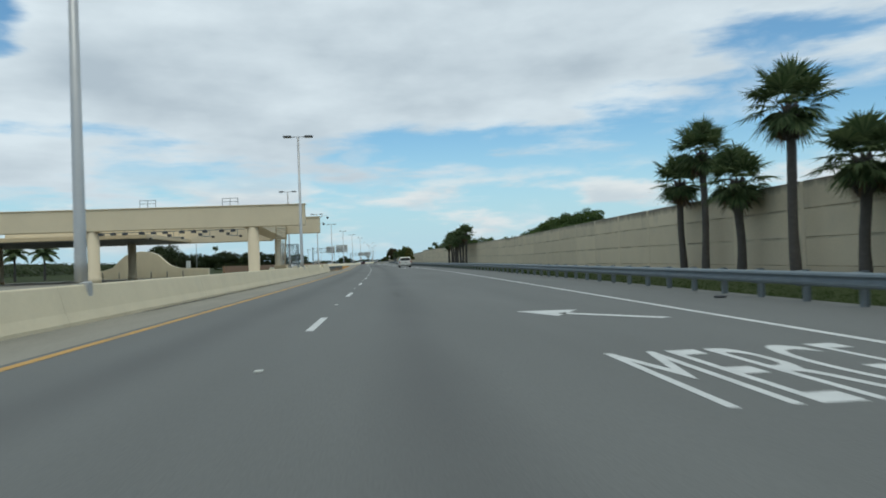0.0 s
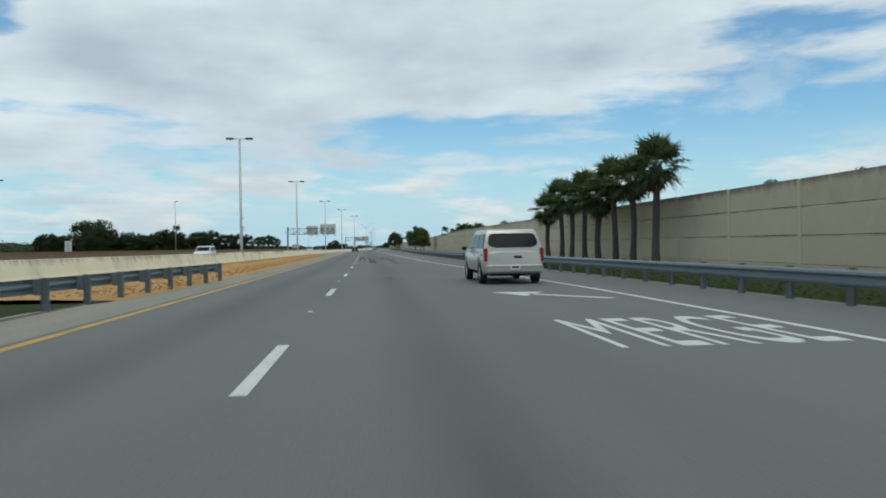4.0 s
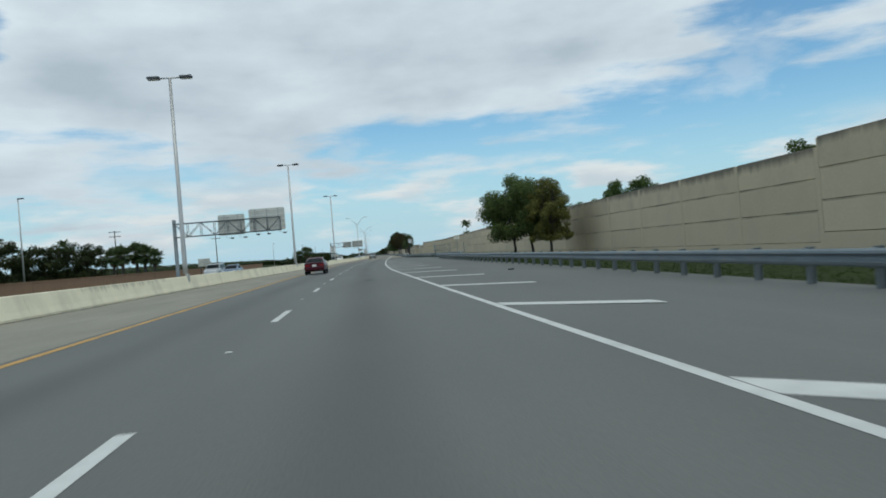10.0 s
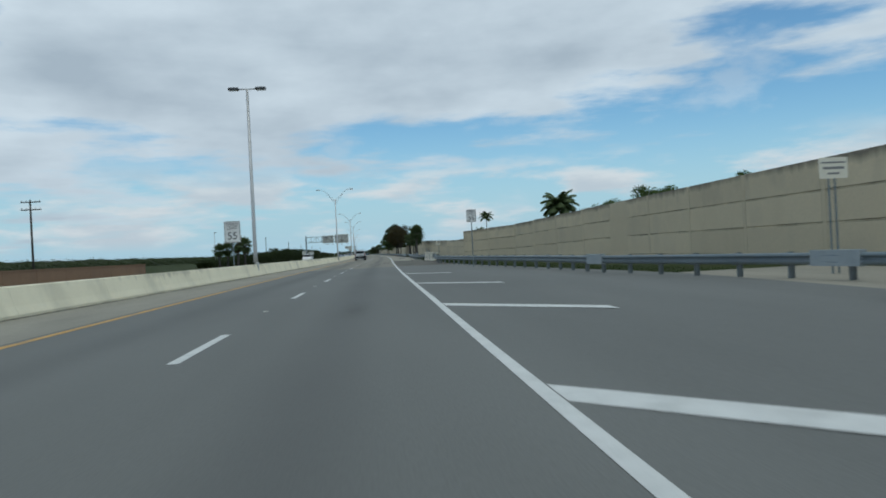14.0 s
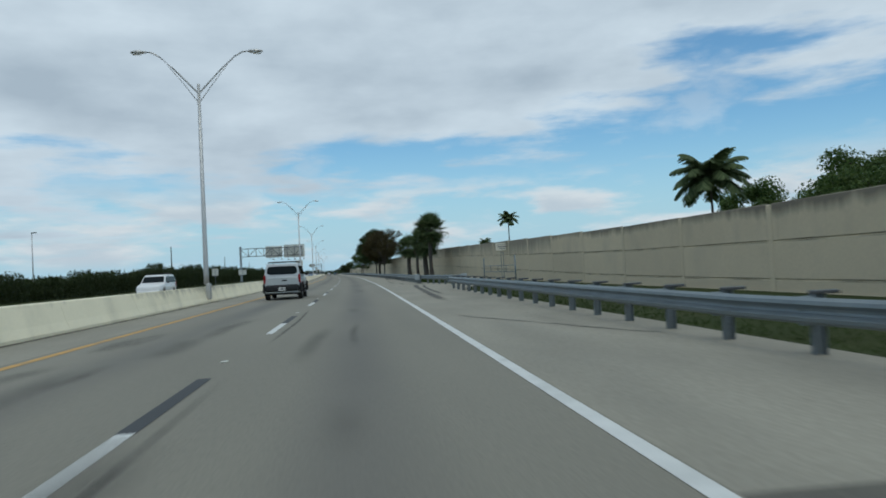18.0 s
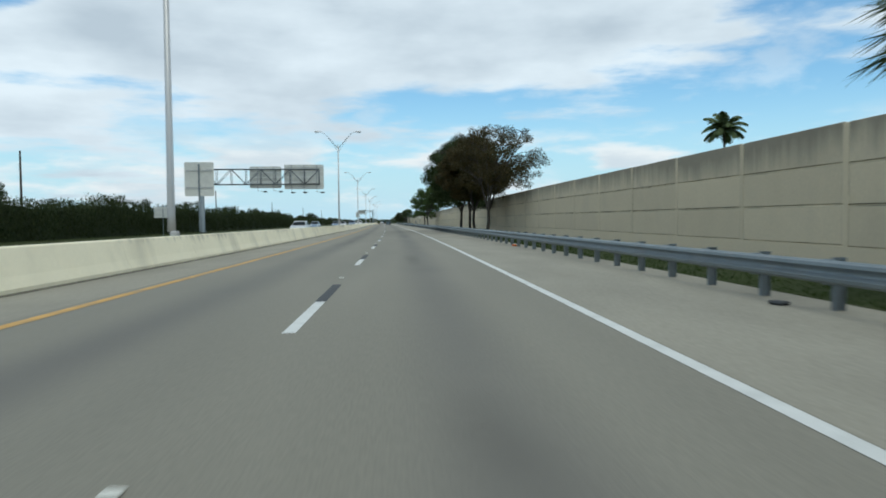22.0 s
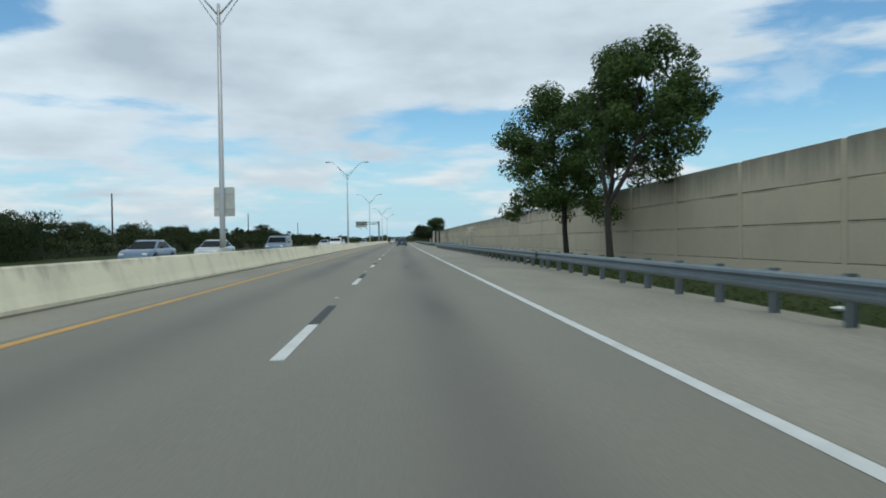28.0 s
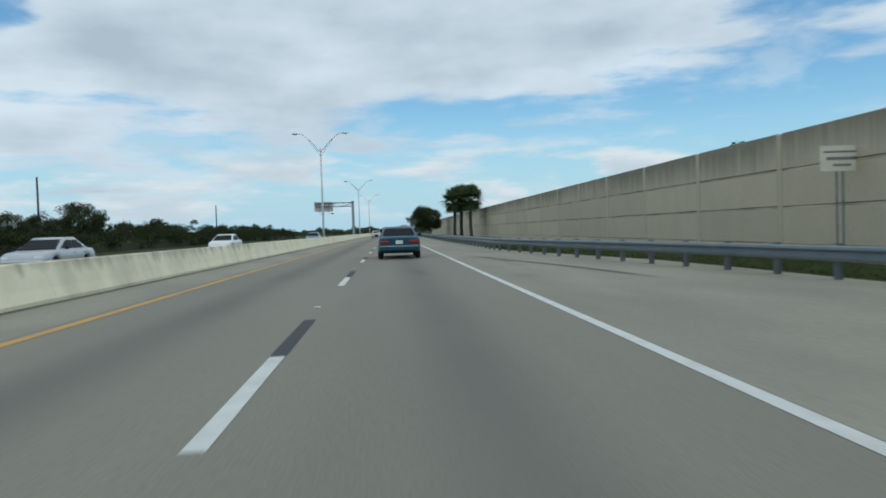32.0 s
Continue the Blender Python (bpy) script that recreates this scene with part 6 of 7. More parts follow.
# ---- vehicles ----
def paint(name, color, metal=0.35, gloss=0.3):
    m = material(name, color, 0.28, metal, vary=0.03, scale=2, fine=20, bump=0.0)
    m.node_tree.nodes["Principled BSDF"].inputs["Coat Weight"].default_value = gloss
    m.node_tree.nodes["Principled BSDF"].inputs["Specular IOR Level"].default_value = gloss
    return m


GLASS_DARK = material("tinted_glass", (0.012, 0.016, 0.018), 0.08, 0.0, vary=0.05, bump=0.0, spec=0.05)
TYRE = material("tyre_rubber", (0.02, 0.02, 0.02), 0.85, vary=0.15, bump=0.1)
RIM = material("wheel_alloy", (0.45, 0.45, 0.46), 0.35, 0.8, vary=0.05, bump=0.0)
PLASTIC = material("dark_plastic", (0.024, 0.025, 0.026), 0.65, vary=0.08, bump=0.03, spec=0.2)
TAIL_RED = material("tail_lamp_red", (0.26, 0.012, 0.014), 0.2, vary=0.05, bump=0.0)
CHROME = material("chrome_trim", (0.6, 0.6, 0.6), 0.2, 0.9, vary=0.03, bump=0.0)


def loft(rings, closed_ends=True):
    verts, faces = [], []
    k = len(rings[0])
    for r in rings:
        verts += r
    for i in range(len(rings) - 1):
        for j in range(k):
            a, b = i * k + j, i * k + (j + 1) % k
            faces.append((a, b, b + k, a + k))
    if closed_ends:
        faces.append(tuple(range(k))[::-1])
        faces.append(tuple((len(rings) - 1) * k + j for j in range(k)))
    return verts, faces


def vehicle(name, label, category, m, L, W, H, belt, deck, cabin, mat, wheel_r=0.32, wheels=(0.85, None), rack=False, lower=None, group="", tall_lamps=False, plate=True, spoiler=False):
    """Local y runs forward from the rear bumper. cabin: y of base rear, roof rear, roof front, base front. deck: (rear height, bonnet height)."""
    e = thing(name, m, label, category, group)
    hw = W / 2
    wr, wf = wheels[0], (wheels[1] or L - 0.9)
    ys = sorted({0.0, 0.06, 0.18, 0.45, cabin[0], cabin[3], L - 0.5, L - 0.18, L - 0.06, L, *[c + wheel_r * 1.18 * math.cos(radians(a)) for c in (wr, wf) for a in range(0, 181, 30)]})

    def top(y):
        return float(np.interp(y, [0, 0.12, cabin[0], cabin[3], L - 0.35, L - 0.1, L], [deck[0] - 0.10, deck[0], belt, belt, deck[1], deck[1] - 0.10, deck[1] - 0.26]))

    def low(y):
        z = 0.30 if 0.2 < y < L - 0.2 else 0.36
        for c in (wr, wf):
            d = abs(y - c)
            rr = wheel_r * 1.2
            if d < rr:
                z = max(z, wheel_r + math.sqrt(max(0, rr * rr - d * d)))
        return min(z, top(y) - 0.14)

    rings = []
    for y in ys:
        w = hw * float(np.interp(y, [0, 0.06, 0.25, 0.8, L - 0.9, L - 0.25, L - 0.06, L], [0.86, 0.93, 0.975, 1, 1, 0.96, 0.87, 0.78]))
        t, b = top(y), low(y)
        half = [(w * 0.94, b), (w * 0.995, b + (t - b) * 0.22), (w, b + (t - b) * 0.5), (w * 0.97, b + (t - b) * 0.84), (w * 0.90, t - 0.01), (w * 0.6, t + 0.02)]
        rings.append([(x, y, z) for x, z in half] + [(-x, y, z) for x, z in reversed(half)])
    v, f = loft(rings)
    body = mesh_part("body", v, f, mat, e, smooth=True)
    body.data.set_sharp_from_angle(angle=radians(38))
    # cabin
    cb, cr = (hw * 0.95, hw * 0.82) if tall_lamps else (hw * 0.90, hw * 0.73)
    rr = 0.06
    cab = []
    for y, w, z in ((cabin[0], cb, belt - 0.02), (cabin[1], cr, H - 0.05), (cabin[1] + 0.18, cr, H), (cabin[2] - 0.25, cr, H), (cabin[2], cr, H - 0.06), (cabin[3], cb, belt - 0.02)):
        cab.append((y, w, z))
    verts, faces = [], []
    base_z = belt - 0.03
    for y, w, z in cab:
        q = (z - base_z) / (H - base_z)
        verts += [(cb, y, base_z), (cb + (w - cb) * 1.0, y, max(z - rr, base_z)), (w - rr, y, z), (-(w - rr), y, z), (-(cb + (w - cb)), y, max(z - rr, base_z)), (-cb, y, base_z)]
    v2, f2 = loft([verts[i * 6:i * 6 + 6] for i in range(len(cab))])
    cabin_ob = mesh_part("cabin", v2, f2, mat, e, smooth=True)
    cabin_ob.data.set_sharp_from_angle(angle=radians(30))

    def pane(nm, pts, mt=GLASS_DARK, off=0.008, parent=e):
        a, b, c = Vector(pts[0]), Vector(pts[1]), Vector(pts[2])
        n = (b - a).cross(c - a).normalized()
        mid = sum((Vector(p) for p in pts), Vector()) / len(pts)
        if n.dot(mid - Vector((0, L / 2, H * 0.55))) < 0:
            n = -n
        front = [Vector(p) + n * off for p in pts]
        back = [Vector(p) - n * 0.02 for p in pts]
        k = len(pts)
        return mesh_part(nm, front + back, [tuple(range(k)), tuple(range(2 * k - 1, k - 1, -1))] + [(i, (i + 1) % k, k + (i + 1) % k, k + i) for i in range(k)], mt, parent)

    def on_end(y_base, y_top, q, x):
        z = belt + (H - 0.06 - belt) * q
        w = cb + (cr - cb) * q
        return (x * (w - 0.09), y_base + (y_top - y_base) * q, z)

    r0, r1 = (0.16, 0.86) if tall_lamps else (0.08, 0.90)
    def rounded_end(y_base, y_top, lo, hi):
        """Window outline with cut corners, widest just above its foot."""
        return [on_end(y_base, y_top, q, x) for q, x in ((lo, -0.72), (lo, 0.72), (lo + 0.10, 0.93), (lo + 0.22, 0.99), (hi - 0.16, 0.99), (hi - 0.04, 0.93), (hi, 0.80), (hi, -0.80), (hi - 0.04, -0.93), (hi - 0.16, -0.99), (lo + 0.22, -0.99), (lo + 0.10, -0.93))]

    pane("rear_window", rounded_end(cabin[0], cabin[1], r0, r1), off=0.02)
    pane("windscreen", [on_end(cabin[3], cabin[2], r0, -1), on_end(cabin[3], cabin[2], r0, 1), on_end(cabin[3], cabin[2], r1, 1), on_end(cabin[3], cabin[2], r1, -1)], off=0.02)
    n_side = 3 if category != "car" else 2
    for sx in (-1, 1):
        def side(y, q):
            w = cb + (cr - cb) * q * 0.96
            return (sx * w, y, belt + (H - rr - belt) * q)
        lo_a, lo_b = cabin[0] + (cabin[1] - cabin[0]) * 0.45 + 0.08, cabin[3] - 0.28
        hi_a, hi_b = cabin[1] + 0.12, cabin[2] - 0.06
        for k in range(n_side):
            g = 0.035
            f0, f1 = k / n_side, (k + 1) / n_side
            pane("side_window", [side(lo_a + (lo_b - lo_a) * f0 + g, 0.12), side(lo_a + (lo_b - lo_a) * f1 - g, 0.12), side(hi_a + (hi_b - hi_a) * f1 - g, 0.86), side(hi_a + (hi_b - hi_a) * f0 + g, 0.86)], off=0.012)
        bm = bmesh.new()
        bm_box(bm, sx * (hw + 0.09), cabin[3] - 0.42, belt + 0.08, 0.17, 0.10, 0.13, None, 0.03)
        part("mirror", bm, PLASTIC, e)
        for y in (lo_a + (lo_b - lo_a) * 0.48, lo_a + 0.1):
            box("door_handle", (sx * hw * 0.985, y + 0.1, belt - 0.14), (0.03, 0.16, 0.03), PLASTIC, e, 0.008)
        # tail and head lamps
        th = 0.42 if tall_lamps else 0.14
        tz = belt - 0.13 if tall_lamps else deck[0] - 0.24
        bm = bmesh.new()
        bm_box(bm, sx * hw * (0.905 if tall_lamps else 0.66), 0.10 if tall_lamps else 0.055, tz, hw * (0.12 if tall_lamps else 0.44), 0.19 if tall_lamps else 0.16, th, None, 0.03)
        part("tail_lamp", bm, TAIL_RED, e, "red tail lamp")
        bm = bmesh.new()
        bm_box(bm, sx * hw * 0.66, L - 0.09, deck[1] - 0.20, hw * 0.30, 0.14, 0.13, None, 0.03)
        part("head_lamp", bm, SIGN_WHITE, e, "clear head lamp")
        for y in (wr, wf):
            bm = bmesh.new()
            c = Vector((sx * (hw - 0.12), y, wheel_r))
            prof = [(0.10, wheel_r * 0.62), (0.115, wheel_r * 0.80), (0.10, wheel_r * 0.96), (0.06, wheel_r), (-0.06, wheel_r), (-0.10, wheel_r * 0.96), (-0.11, wheel_r * 0.62)]
            ringv = []
            for k in range(20):
                a = k * math.pi / 10
                ringv.append([bm.verts.new((c.x + p[0] * sx, c.y + p[1] * math.cos(a), c.z + p[1] * math.sin(a))) for p in prof])
            for k in range(20):
                q, w_ = ringv[k], ringv[(k + 1) % 20]
                for j in range(len(prof) - 1):
                    bm.faces.new((q[j], q[j + 1], w_[j + 1], w_[j]))
            wheel = part("wheel", bm, TYRE, e, "black tyre")
            bm = bmesh.new()
            for k in range(5):
                a = k * 2 * math.pi / 5
                bm_tube(bm, [(c.x + sx * 0.085, c.y, c.z), (c.x + sx * 0.08, c.y + wheel_r * 0.6 * math.cos(a), c.z + wheel_r * 0.6 * math.sin(a))], 0.032, 5)
            bm_tube(bm, [(c.x + sx * 0.02, c.y, c.z), (c.x + sx * 0.05, c.y, c.z)], wheel_r * 0.62, 16)
            part("rim", bm, RIM, wheel, "silver alloy rim")
    # bumpers, plate and trim
    lw = lower or mat
    bm = bmesh.new()
    bm_box(bm, 0, 0.02 if lower else 0.0, 0.58 if lower else 0.48, W * (0.90 if lower else 0.93), 0.26 if lower else 0.22, 0.34 if lower else 0.26, None, 0.09 if lower else 0.06)
    part("rear_bumper", bm, lw, e)
    bm = bmesh.new()
    bm_box(bm, 0, L - 0.02, 0.46, W * 0.86, 0.2, 0.26, None, 0.06)
    part("front_bumper", bm, lw, e)
    if lower:
        for sx in (-1, 1):
            box("corner_cladding", (sx * (hw - 0.035), 0.24, 0.60), (0.11, 0.50, 0.46), lower, e, 0.045)
            box("sill", (sx * hw * 0.975, (wr + wf) / 2, 0.36), (0.07, wf - wr - wheel_r * 2.6, 0.12), lower, e, 0.02)
            for y in (wr, wf):
                bm = bmesh.new()
                arch = [Vector((sx * (hw + 0.005), y + wheel_r * 1.32 * math.cos(radians(q)), wheel_r + wheel_r * 1.25 * math.sin(radians(q)))) for q in range(0, 181, 20)]
                bm_tube(bm, arch, 0.055, 6)
                part("wheel_arch_flare", bm, lower, e)
            box("side_moulding", (sx * (hw + 0.004), (wr + wf) / 2, 0.66), (0.03, wf - wr - wheel_r * 2.8, 0.09), lower, e, 0.01)
            box("mud_flap", (sx * hw * 0.86, wr - wheel_r * 1.3, 0.32), (0.24, 0.02, 0.26), PLASTIC, e)
    else:
        box("bumper_strip", (0, -0.115, 0.56), (W * 0.9, 0.012, 0.035), mat if spoiler else CHROME, e)
    if plate:
        p = box("number_plate", (0, -0.13 if not tall_lamps else -0.15, (0.54 if tall_lamps else deck[0] - 0.25)), (0.31, 0.016, 0.155), SIGN_WHITE, e, 0.01)
        if not tall_lamps:
            p.location.y = 0.10
        box("plate_bar", (0, p.location.y - 0.139 if not tall_lamps else -0.161, (0.54 if tall_lamps else deck[0] - 0.25)), (0.22, 0.005, 0.06), PLASTIC, p, 0.0, "plain dark bar")
        if not tall_lamps:
            p.location.y = 0.085
    if tall_lamps:
        box("tailgate_handle", (hw * 0.12, 0.005, belt - 0.20), (0.26, 0.05, 0.07), PLASTIC, e, 0.015)
    tube("exhaust", [(hw * 0.55, -0.05, 0.30), (hw * 0.55, 0.35, 0.30)], 0.03, DARK_METAL, e, 8)
    box("underbody", (0, L / 2, 0.33), (W * 0.7, L - 0.8, 0.16), PLASTIC, e)
    if spoiler:
        bm = bmesh.new()
        bm_box(bm, 0, 0.08, deck[0] + 0.065, W * 0.86, 0.2, 0.04, None, 0.015)
        s = part("spoiler", bm, PLASTIC, e)
        for sx in (-1, 1):
            box("spoiler_foot", (sx * hw * 0.6, 0.12, deck[0] + 0.03), (0.06, 0.12, 0.06), PLASTIC, s)
    if rack:
        for sx in (-1, 1):
            tube("roof_rail", [(sx * cr * 0.88, cabin[1] + 0.2, H - 0.01), (sx * cr * 0.88, cabin[1] + 0.3, H + 0.09), (sx * cr * 0.88, cabin[2] - 0.5, H + 0.09), (sx * cr * 0.88, cabin[2] - 0.35, H - 0.01)], 0.025, PLASTIC, e, 8)
        for y in (cabin[1] + 0.4, (cabin[1] + cabin[2]) / 2, cabin[2] - 0.6):
            tube("roof_bar", [(-cr * 0.88, y, H + 0.09), (cr * 0.88, y, H + 0.09)], 0.02, PLASTIC, e, 8)
    return e


TEAL = paint("teal_green_paint", (0.018, 0.078, 0.115))
MAROON = paint("maroon_paint", (0.062, 0.004, 0.014), 0.0, 0.22)
SILVER = paint("silver_paint", (0.50, 0.52, 0.53), 0.5)
CHAMPAGNE = paint("champagne_paint", (0.46, 0.45, 0.41), 0.4)
CAR_WHITE = paint("white_car_paint", (0.75, 0.75, 0.74), 0.0)
CAR_BLUE = paint("blue_grey_paint", (0.16, 0.22, 0.30), 0.4)


def traffic():
    vehicle("sedan", "teal green sedan with a dark rear window on the lane", "car", road_pose(782.3, 1.56, 0.0), 5.0, 1.87, 1.42, 0.95, (0.98, 0.86), (0.75, 1.55, 2.75, 3.65), TEAL, 0.33, (1.0, 4.0))
    vehicle("hatchback", "dark red compact car with a rear spoiler", "car", road_pose(286.1, -2.2, 0.0), 4.3, 1.69, 1.37, 0.92, (0.98, 0.82), (0.45, 1.25, 2.35, 3.15), MAROON, 0.30, (0.85, 3.4), spoiler=True)
    vehicle("suv", "silver off-road estate with dark bumpers and a roof rack", "SUV", road_pose(447.2, -1.82, 0.0), 4.55, 1.86, 1.80, 1.16, (1.17, 1.08), (0.06, 0.28, 2.75, 3.25), SILVER, 0.37, (0.9, 3.65), rack=True, lower=PLASTIC, tall_lamps=True)
    vehicle("minivan", "champagne minivan on the merging lane", "minivan", road_pose(113.0, 5.5, 0.0), 4.8, 1.95, 1.72, 1.05, (1.06, 0.98), (0.08, 0.42, 3.0, 4.0), CHAMPAGNE, 0.33, (0.9, 3.9), tall_lamps=True)
    vehicle("sedan", "white sedan far ahead on the inner lane", "car", road_pose(893, -1.85, 0.0), 4.7, 1.8, 1.43, 0.93, (0.95, 0.85), (0.6, 1.4, 2.6, 3.5), CAR_WHITE, 0.32, (0.95, 3.75))
    vehicle("suv", "dark estate far ahead on the inner lane", "SUV", road_pose(931, -1.7, 0.0), 4.7, 1.88, 1.74, 1.08, (1.1, 1.02), (0.06, 0.3, 2.8, 3.5), TEAL, 0.35, (0.9, 3.75), tall_lamps=True)
    opp = [("car", CAR_BLUE, 640, -13.0), ("car", SILVER, 585, -9.2), ("SUV", CAR_WHITE, 470, -13.2), ("car", CAR_BLUE, 694, -12.8), ("car", SILVER, 703, -11.4), ("SUV", CAR_BLUE, 718, -9.6), ("SUV", CAR_WHITE, 768, -9.0),
           ("car", SILVER, 784, -12.6), ("SUV", CAR_WHITE, 182, -18.4), ("car", CAR_BLUE, 318, -14.5), ("SUV", SILVER, 324, -18.0), ("car", CAR_WHITE, 812, -12.0), ("car", CAR_BLUE, 851, -9.2)]
    first = {}
    for cat, mt, s, u in opp:
        m = road_pose(s, u, -0.02, 180)
        key = (cat, mt.name)
        if key in first:
            copy_thing(first[key], m)
        elif cat == "car":
            first[key] = vehicle("sedan", {"silver_paint": "silver", "blue_grey_paint": "blue-grey", "white_car_paint": "white"}[mt.name] + " sedan behind the median barrier", "car", m, 4.7, 1.8, 1.43, 0.93, (0.95, 0.85), (0.6, 1.4, 2.6, 3.5), mt, 0.32, (0.95, 3.75), group="oncoming cars")
        else:
            first[key] = vehicle("suv", {"silver_paint": "silver", "blue_grey_paint": "blue-grey", "white_car_paint": "white"}[mt.name] + " estate behind the median barrier", "SUV", m, 4.7, 1.88, 1.74, 1.08, (1.1, 1.02), (0.06, 0.3, 2.8, 3.5), mt, 0.35, (0.9, 3.75), rack=True, tall_lamps=True, group="oncoming cars")


traffic()


# ---- beyond the median barrier ----
def opposite_carriageway():
    inner = lambda s: FAR_BARRIER_U(s) - 0.75
    tagged(ribbon("road_opposite", 104, SPLIT + 20, [(-24.0, -0.03), (inner, -0.02)], ASPHALT), "grey asphalt of the opposite carriageway", "road", kind="structure")
    tagged(ribbon("road_opposite", SPLIT + 20, S1, [(-18.4, -0.03), (inner, -0.02)], CONCRETE_ROAD), "pale concrete of the opposite carriageway", "road", kind="structure")
    tagged(ribbon("road_toll", S0, 104, [(-75.0, -0.03), (NEAR_BARRIER_U - 0.75, -0.02)], SHOULDER), "pale concrete pavement of the toll lanes", "road", kind="structure")
    for u in (-9.6 - 3.6, -9.6 - 7.3):
        o = bpy.data.objects["road_opposite"]
        ribbon("lane_line", 250, S1, [(u - 0.06, -0.018), (u + 0.06, -0.018)], WHITE_PAINT, o)


opposite_carriageway()


def gravel_bed():
    n, k = 58, 8
    verts, faces = [], []
    rnd = random.Random(4)
    for i in range(n + 1):
        s = 110 + (249 - 110) * i / n
        a, b = paved_left(s) - 0.02, max(FAR_BARRIER_U(s) + 0.02, -13)
        for j in range(k + 1):
            q = j / k
            z = -0.03 + 0.10 * math.sin(math.pi * q) ** 0.7 + rnd.uniform(-0.015, 0.015)
            verts.append(at(s, a + (b - a) * q, z if 0 < j < k else -0.02))
    for i in range(n):
        for j in range(k):
            p = i * (k + 1) + j
            faces.append((p, p + 1, p + k + 2, p + k + 1))
    bed = tagged(mesh_part("gravel_bed", verts, faces, GRAVEL), "ochre gravel bed beside the inner shoulder", "gravel", kind="structure")
    rng = np.random.default_rng(5)
    vs, fs = [], []
    for _ in range(9000):
        s = rng.uniform(111, 240)
        a, b = paved_left(s), FAR_BARRIER_U(s)
        u = a + (b - a) * rng.uniform(0.03, 0.95)
        c = at(s, u, 0.06)
        r = rng.uniform(0.02, 0.065)
        k0 = len(vs)
        for d in ((1, 0, 0), (-0.6, 0.8, 0), (-0.5, -0.8, 0), (0.1, 0.1, 0.8), (0, 0, -0.8)):
            vs.append((c.x + r * d[0] * rng.uniform(0.6, 1.3), c.y + r * d[1] * rng.uniform(0.6, 1.3), c.z + r * d[2] * rng.uniform(0.5, 1)))
        fs += [(k0, k0 + 1, k0 + 3), (k0 + 1, k0 + 2, k0 + 3), (k0 + 2, k0, k0 + 3), (k0 + 1, k0, k0 + 4), (k0 + 2, k0 + 1, k0 + 4), (k0, k0 + 2, k0 + 4)]
    tagged(mesh_part("gravel_stones", vs, fs, GRAVEL), "loose ochre gravel stones", "gravel", kind="stuff")


gravel_bed()
BRICK_WALL = material("brown_wall", (0.34, 0.20, 0.12), 0.9, vary=0.12, scale=1.0, fine=15, bump=0.2, stain=(0.24, 0.15, 0.10), stain_scale=0.3)


def brown_wall():
    e = thing("retaining_wall", Matrix.Identity(4), "low brown retaining wall beyond the far carriageway", "wall", kind="structure")
    s = 150.0
    while s < 420:
        ribbon("wall_panel", s + 0.02, s + 5.98, [(-30.0, -0.1), (-30.0, 1.2), (-30.4, 1.2), (-30.4, -0.1)], BRICK_WALL, e, closed=True, caps=True)
        s += 6
    ribbon("wall_coping", 150, 420, [(-29.94, 1.2), (-29.94, 1.3), (-30.46, 1.3), (-30.46, 1.2)], BRICK_WALL, e, closed=True, caps=True)


brown_wall()


def left_trees():
    rnd = random.Random(12)
    kinds = [tree_meshes(60 + i, 5.6, 0.6, 2.8, 4800, 0.14, HEDGE if i % 2 else LEAF_WILD, clumps=34, skirt=10) for i in range(4)]
    pal = sabal_meshes(70, 3.9, 34, 0.95)
    # a dark row that runs away from the road, palms at its near end
    for i, (s, u, k) in enumerate(((340.0, -31.2, 0.95), (341.0, -33.0, 1.12), (342.0, -34.6, 1.2), (340.5, -36.2, 1.12), (342.5, -38.2, 1.1))):
        plant_palm(pal, road_pose(s, u, 0, i * 61), "sabal palm at the end of a dark tree row", "palms in the tree row", k)
    for i, (s, u, k) in enumerate(((344.0, -42.2, 1.2), (345.0, -45.6, 1.3), (343.6, -48.8, 1.35), (344.4, -51.4, 1.3))):
        plant_tree(kinds[i % 4], road_pose(s, u, 0, i * 47), "dark green tree standing a little apart", "tree row beyond the road", k)
    u, i = -53.0, 0
    while u > -122:
        s = 338 + (-u - 50) * 0.3 + rnd.uniform(-6, 6)
        if i % 6 == 4:
            plant_palm(pal, road_pose(s, u, 0, i * 31), "sabal palm in a dark row beyond the carriageway", "palms in the tree row", rnd.uniform(0.95, 1.2))
        else:
            plant_tree(kinds[i % 4], road_pose(s, u, 0, i * 47), "dark green tree in a row beyond the carriageway", "tree row beyond the road", rnd.uniform(1.25, 1.6))
        u -= rnd.uniform(1.4, 2.3)
        i += 1
    plant_tree(tree_meshes(80, 15.0, 3.0, 10.0, 9000, 0.35, HEDGE), road_pose(372, -107), "large dark tree with a wide crown far off")
    for i, (s, u, k) in enumerate(((431.5, -22.7, 0.76), (433.0, -21.8, 0.80), (432.0, -20.0, 0.98), (433.5, -19.2, 0.92))):
        plant_palm(pal, road_pose(s, u, 0, i * 73), "sabal palm in a clump beyond the far barrier", "palm clump beyond the road", k)
    for i, u in enumerate((-60.0, -55.6)):
        plant_palm(feather_palm_meshes(84 + i, 3.9, 18, 2.7), road_pose(126 + i, u, 0, i * 40), "low feather palm seen below the toll canopy", "palms beyond the toll lanes")
    plant_palm(feather_palm_meshes(82, 13.0), road_pose(488, -111), "lone tall palm on the skyline")
    for k in range(20):
        s = 704 + k * 14.0
        plant_tree(kinds[k % 4], road_pose(s, -32 - rnd.uniform(0, 9), 0, k * 47), "wild olive green bush beyond the far carriageway", "wild bushes beyond the road", rnd.uniform(0.55, 0.85), "bush", "bush")


left_trees()


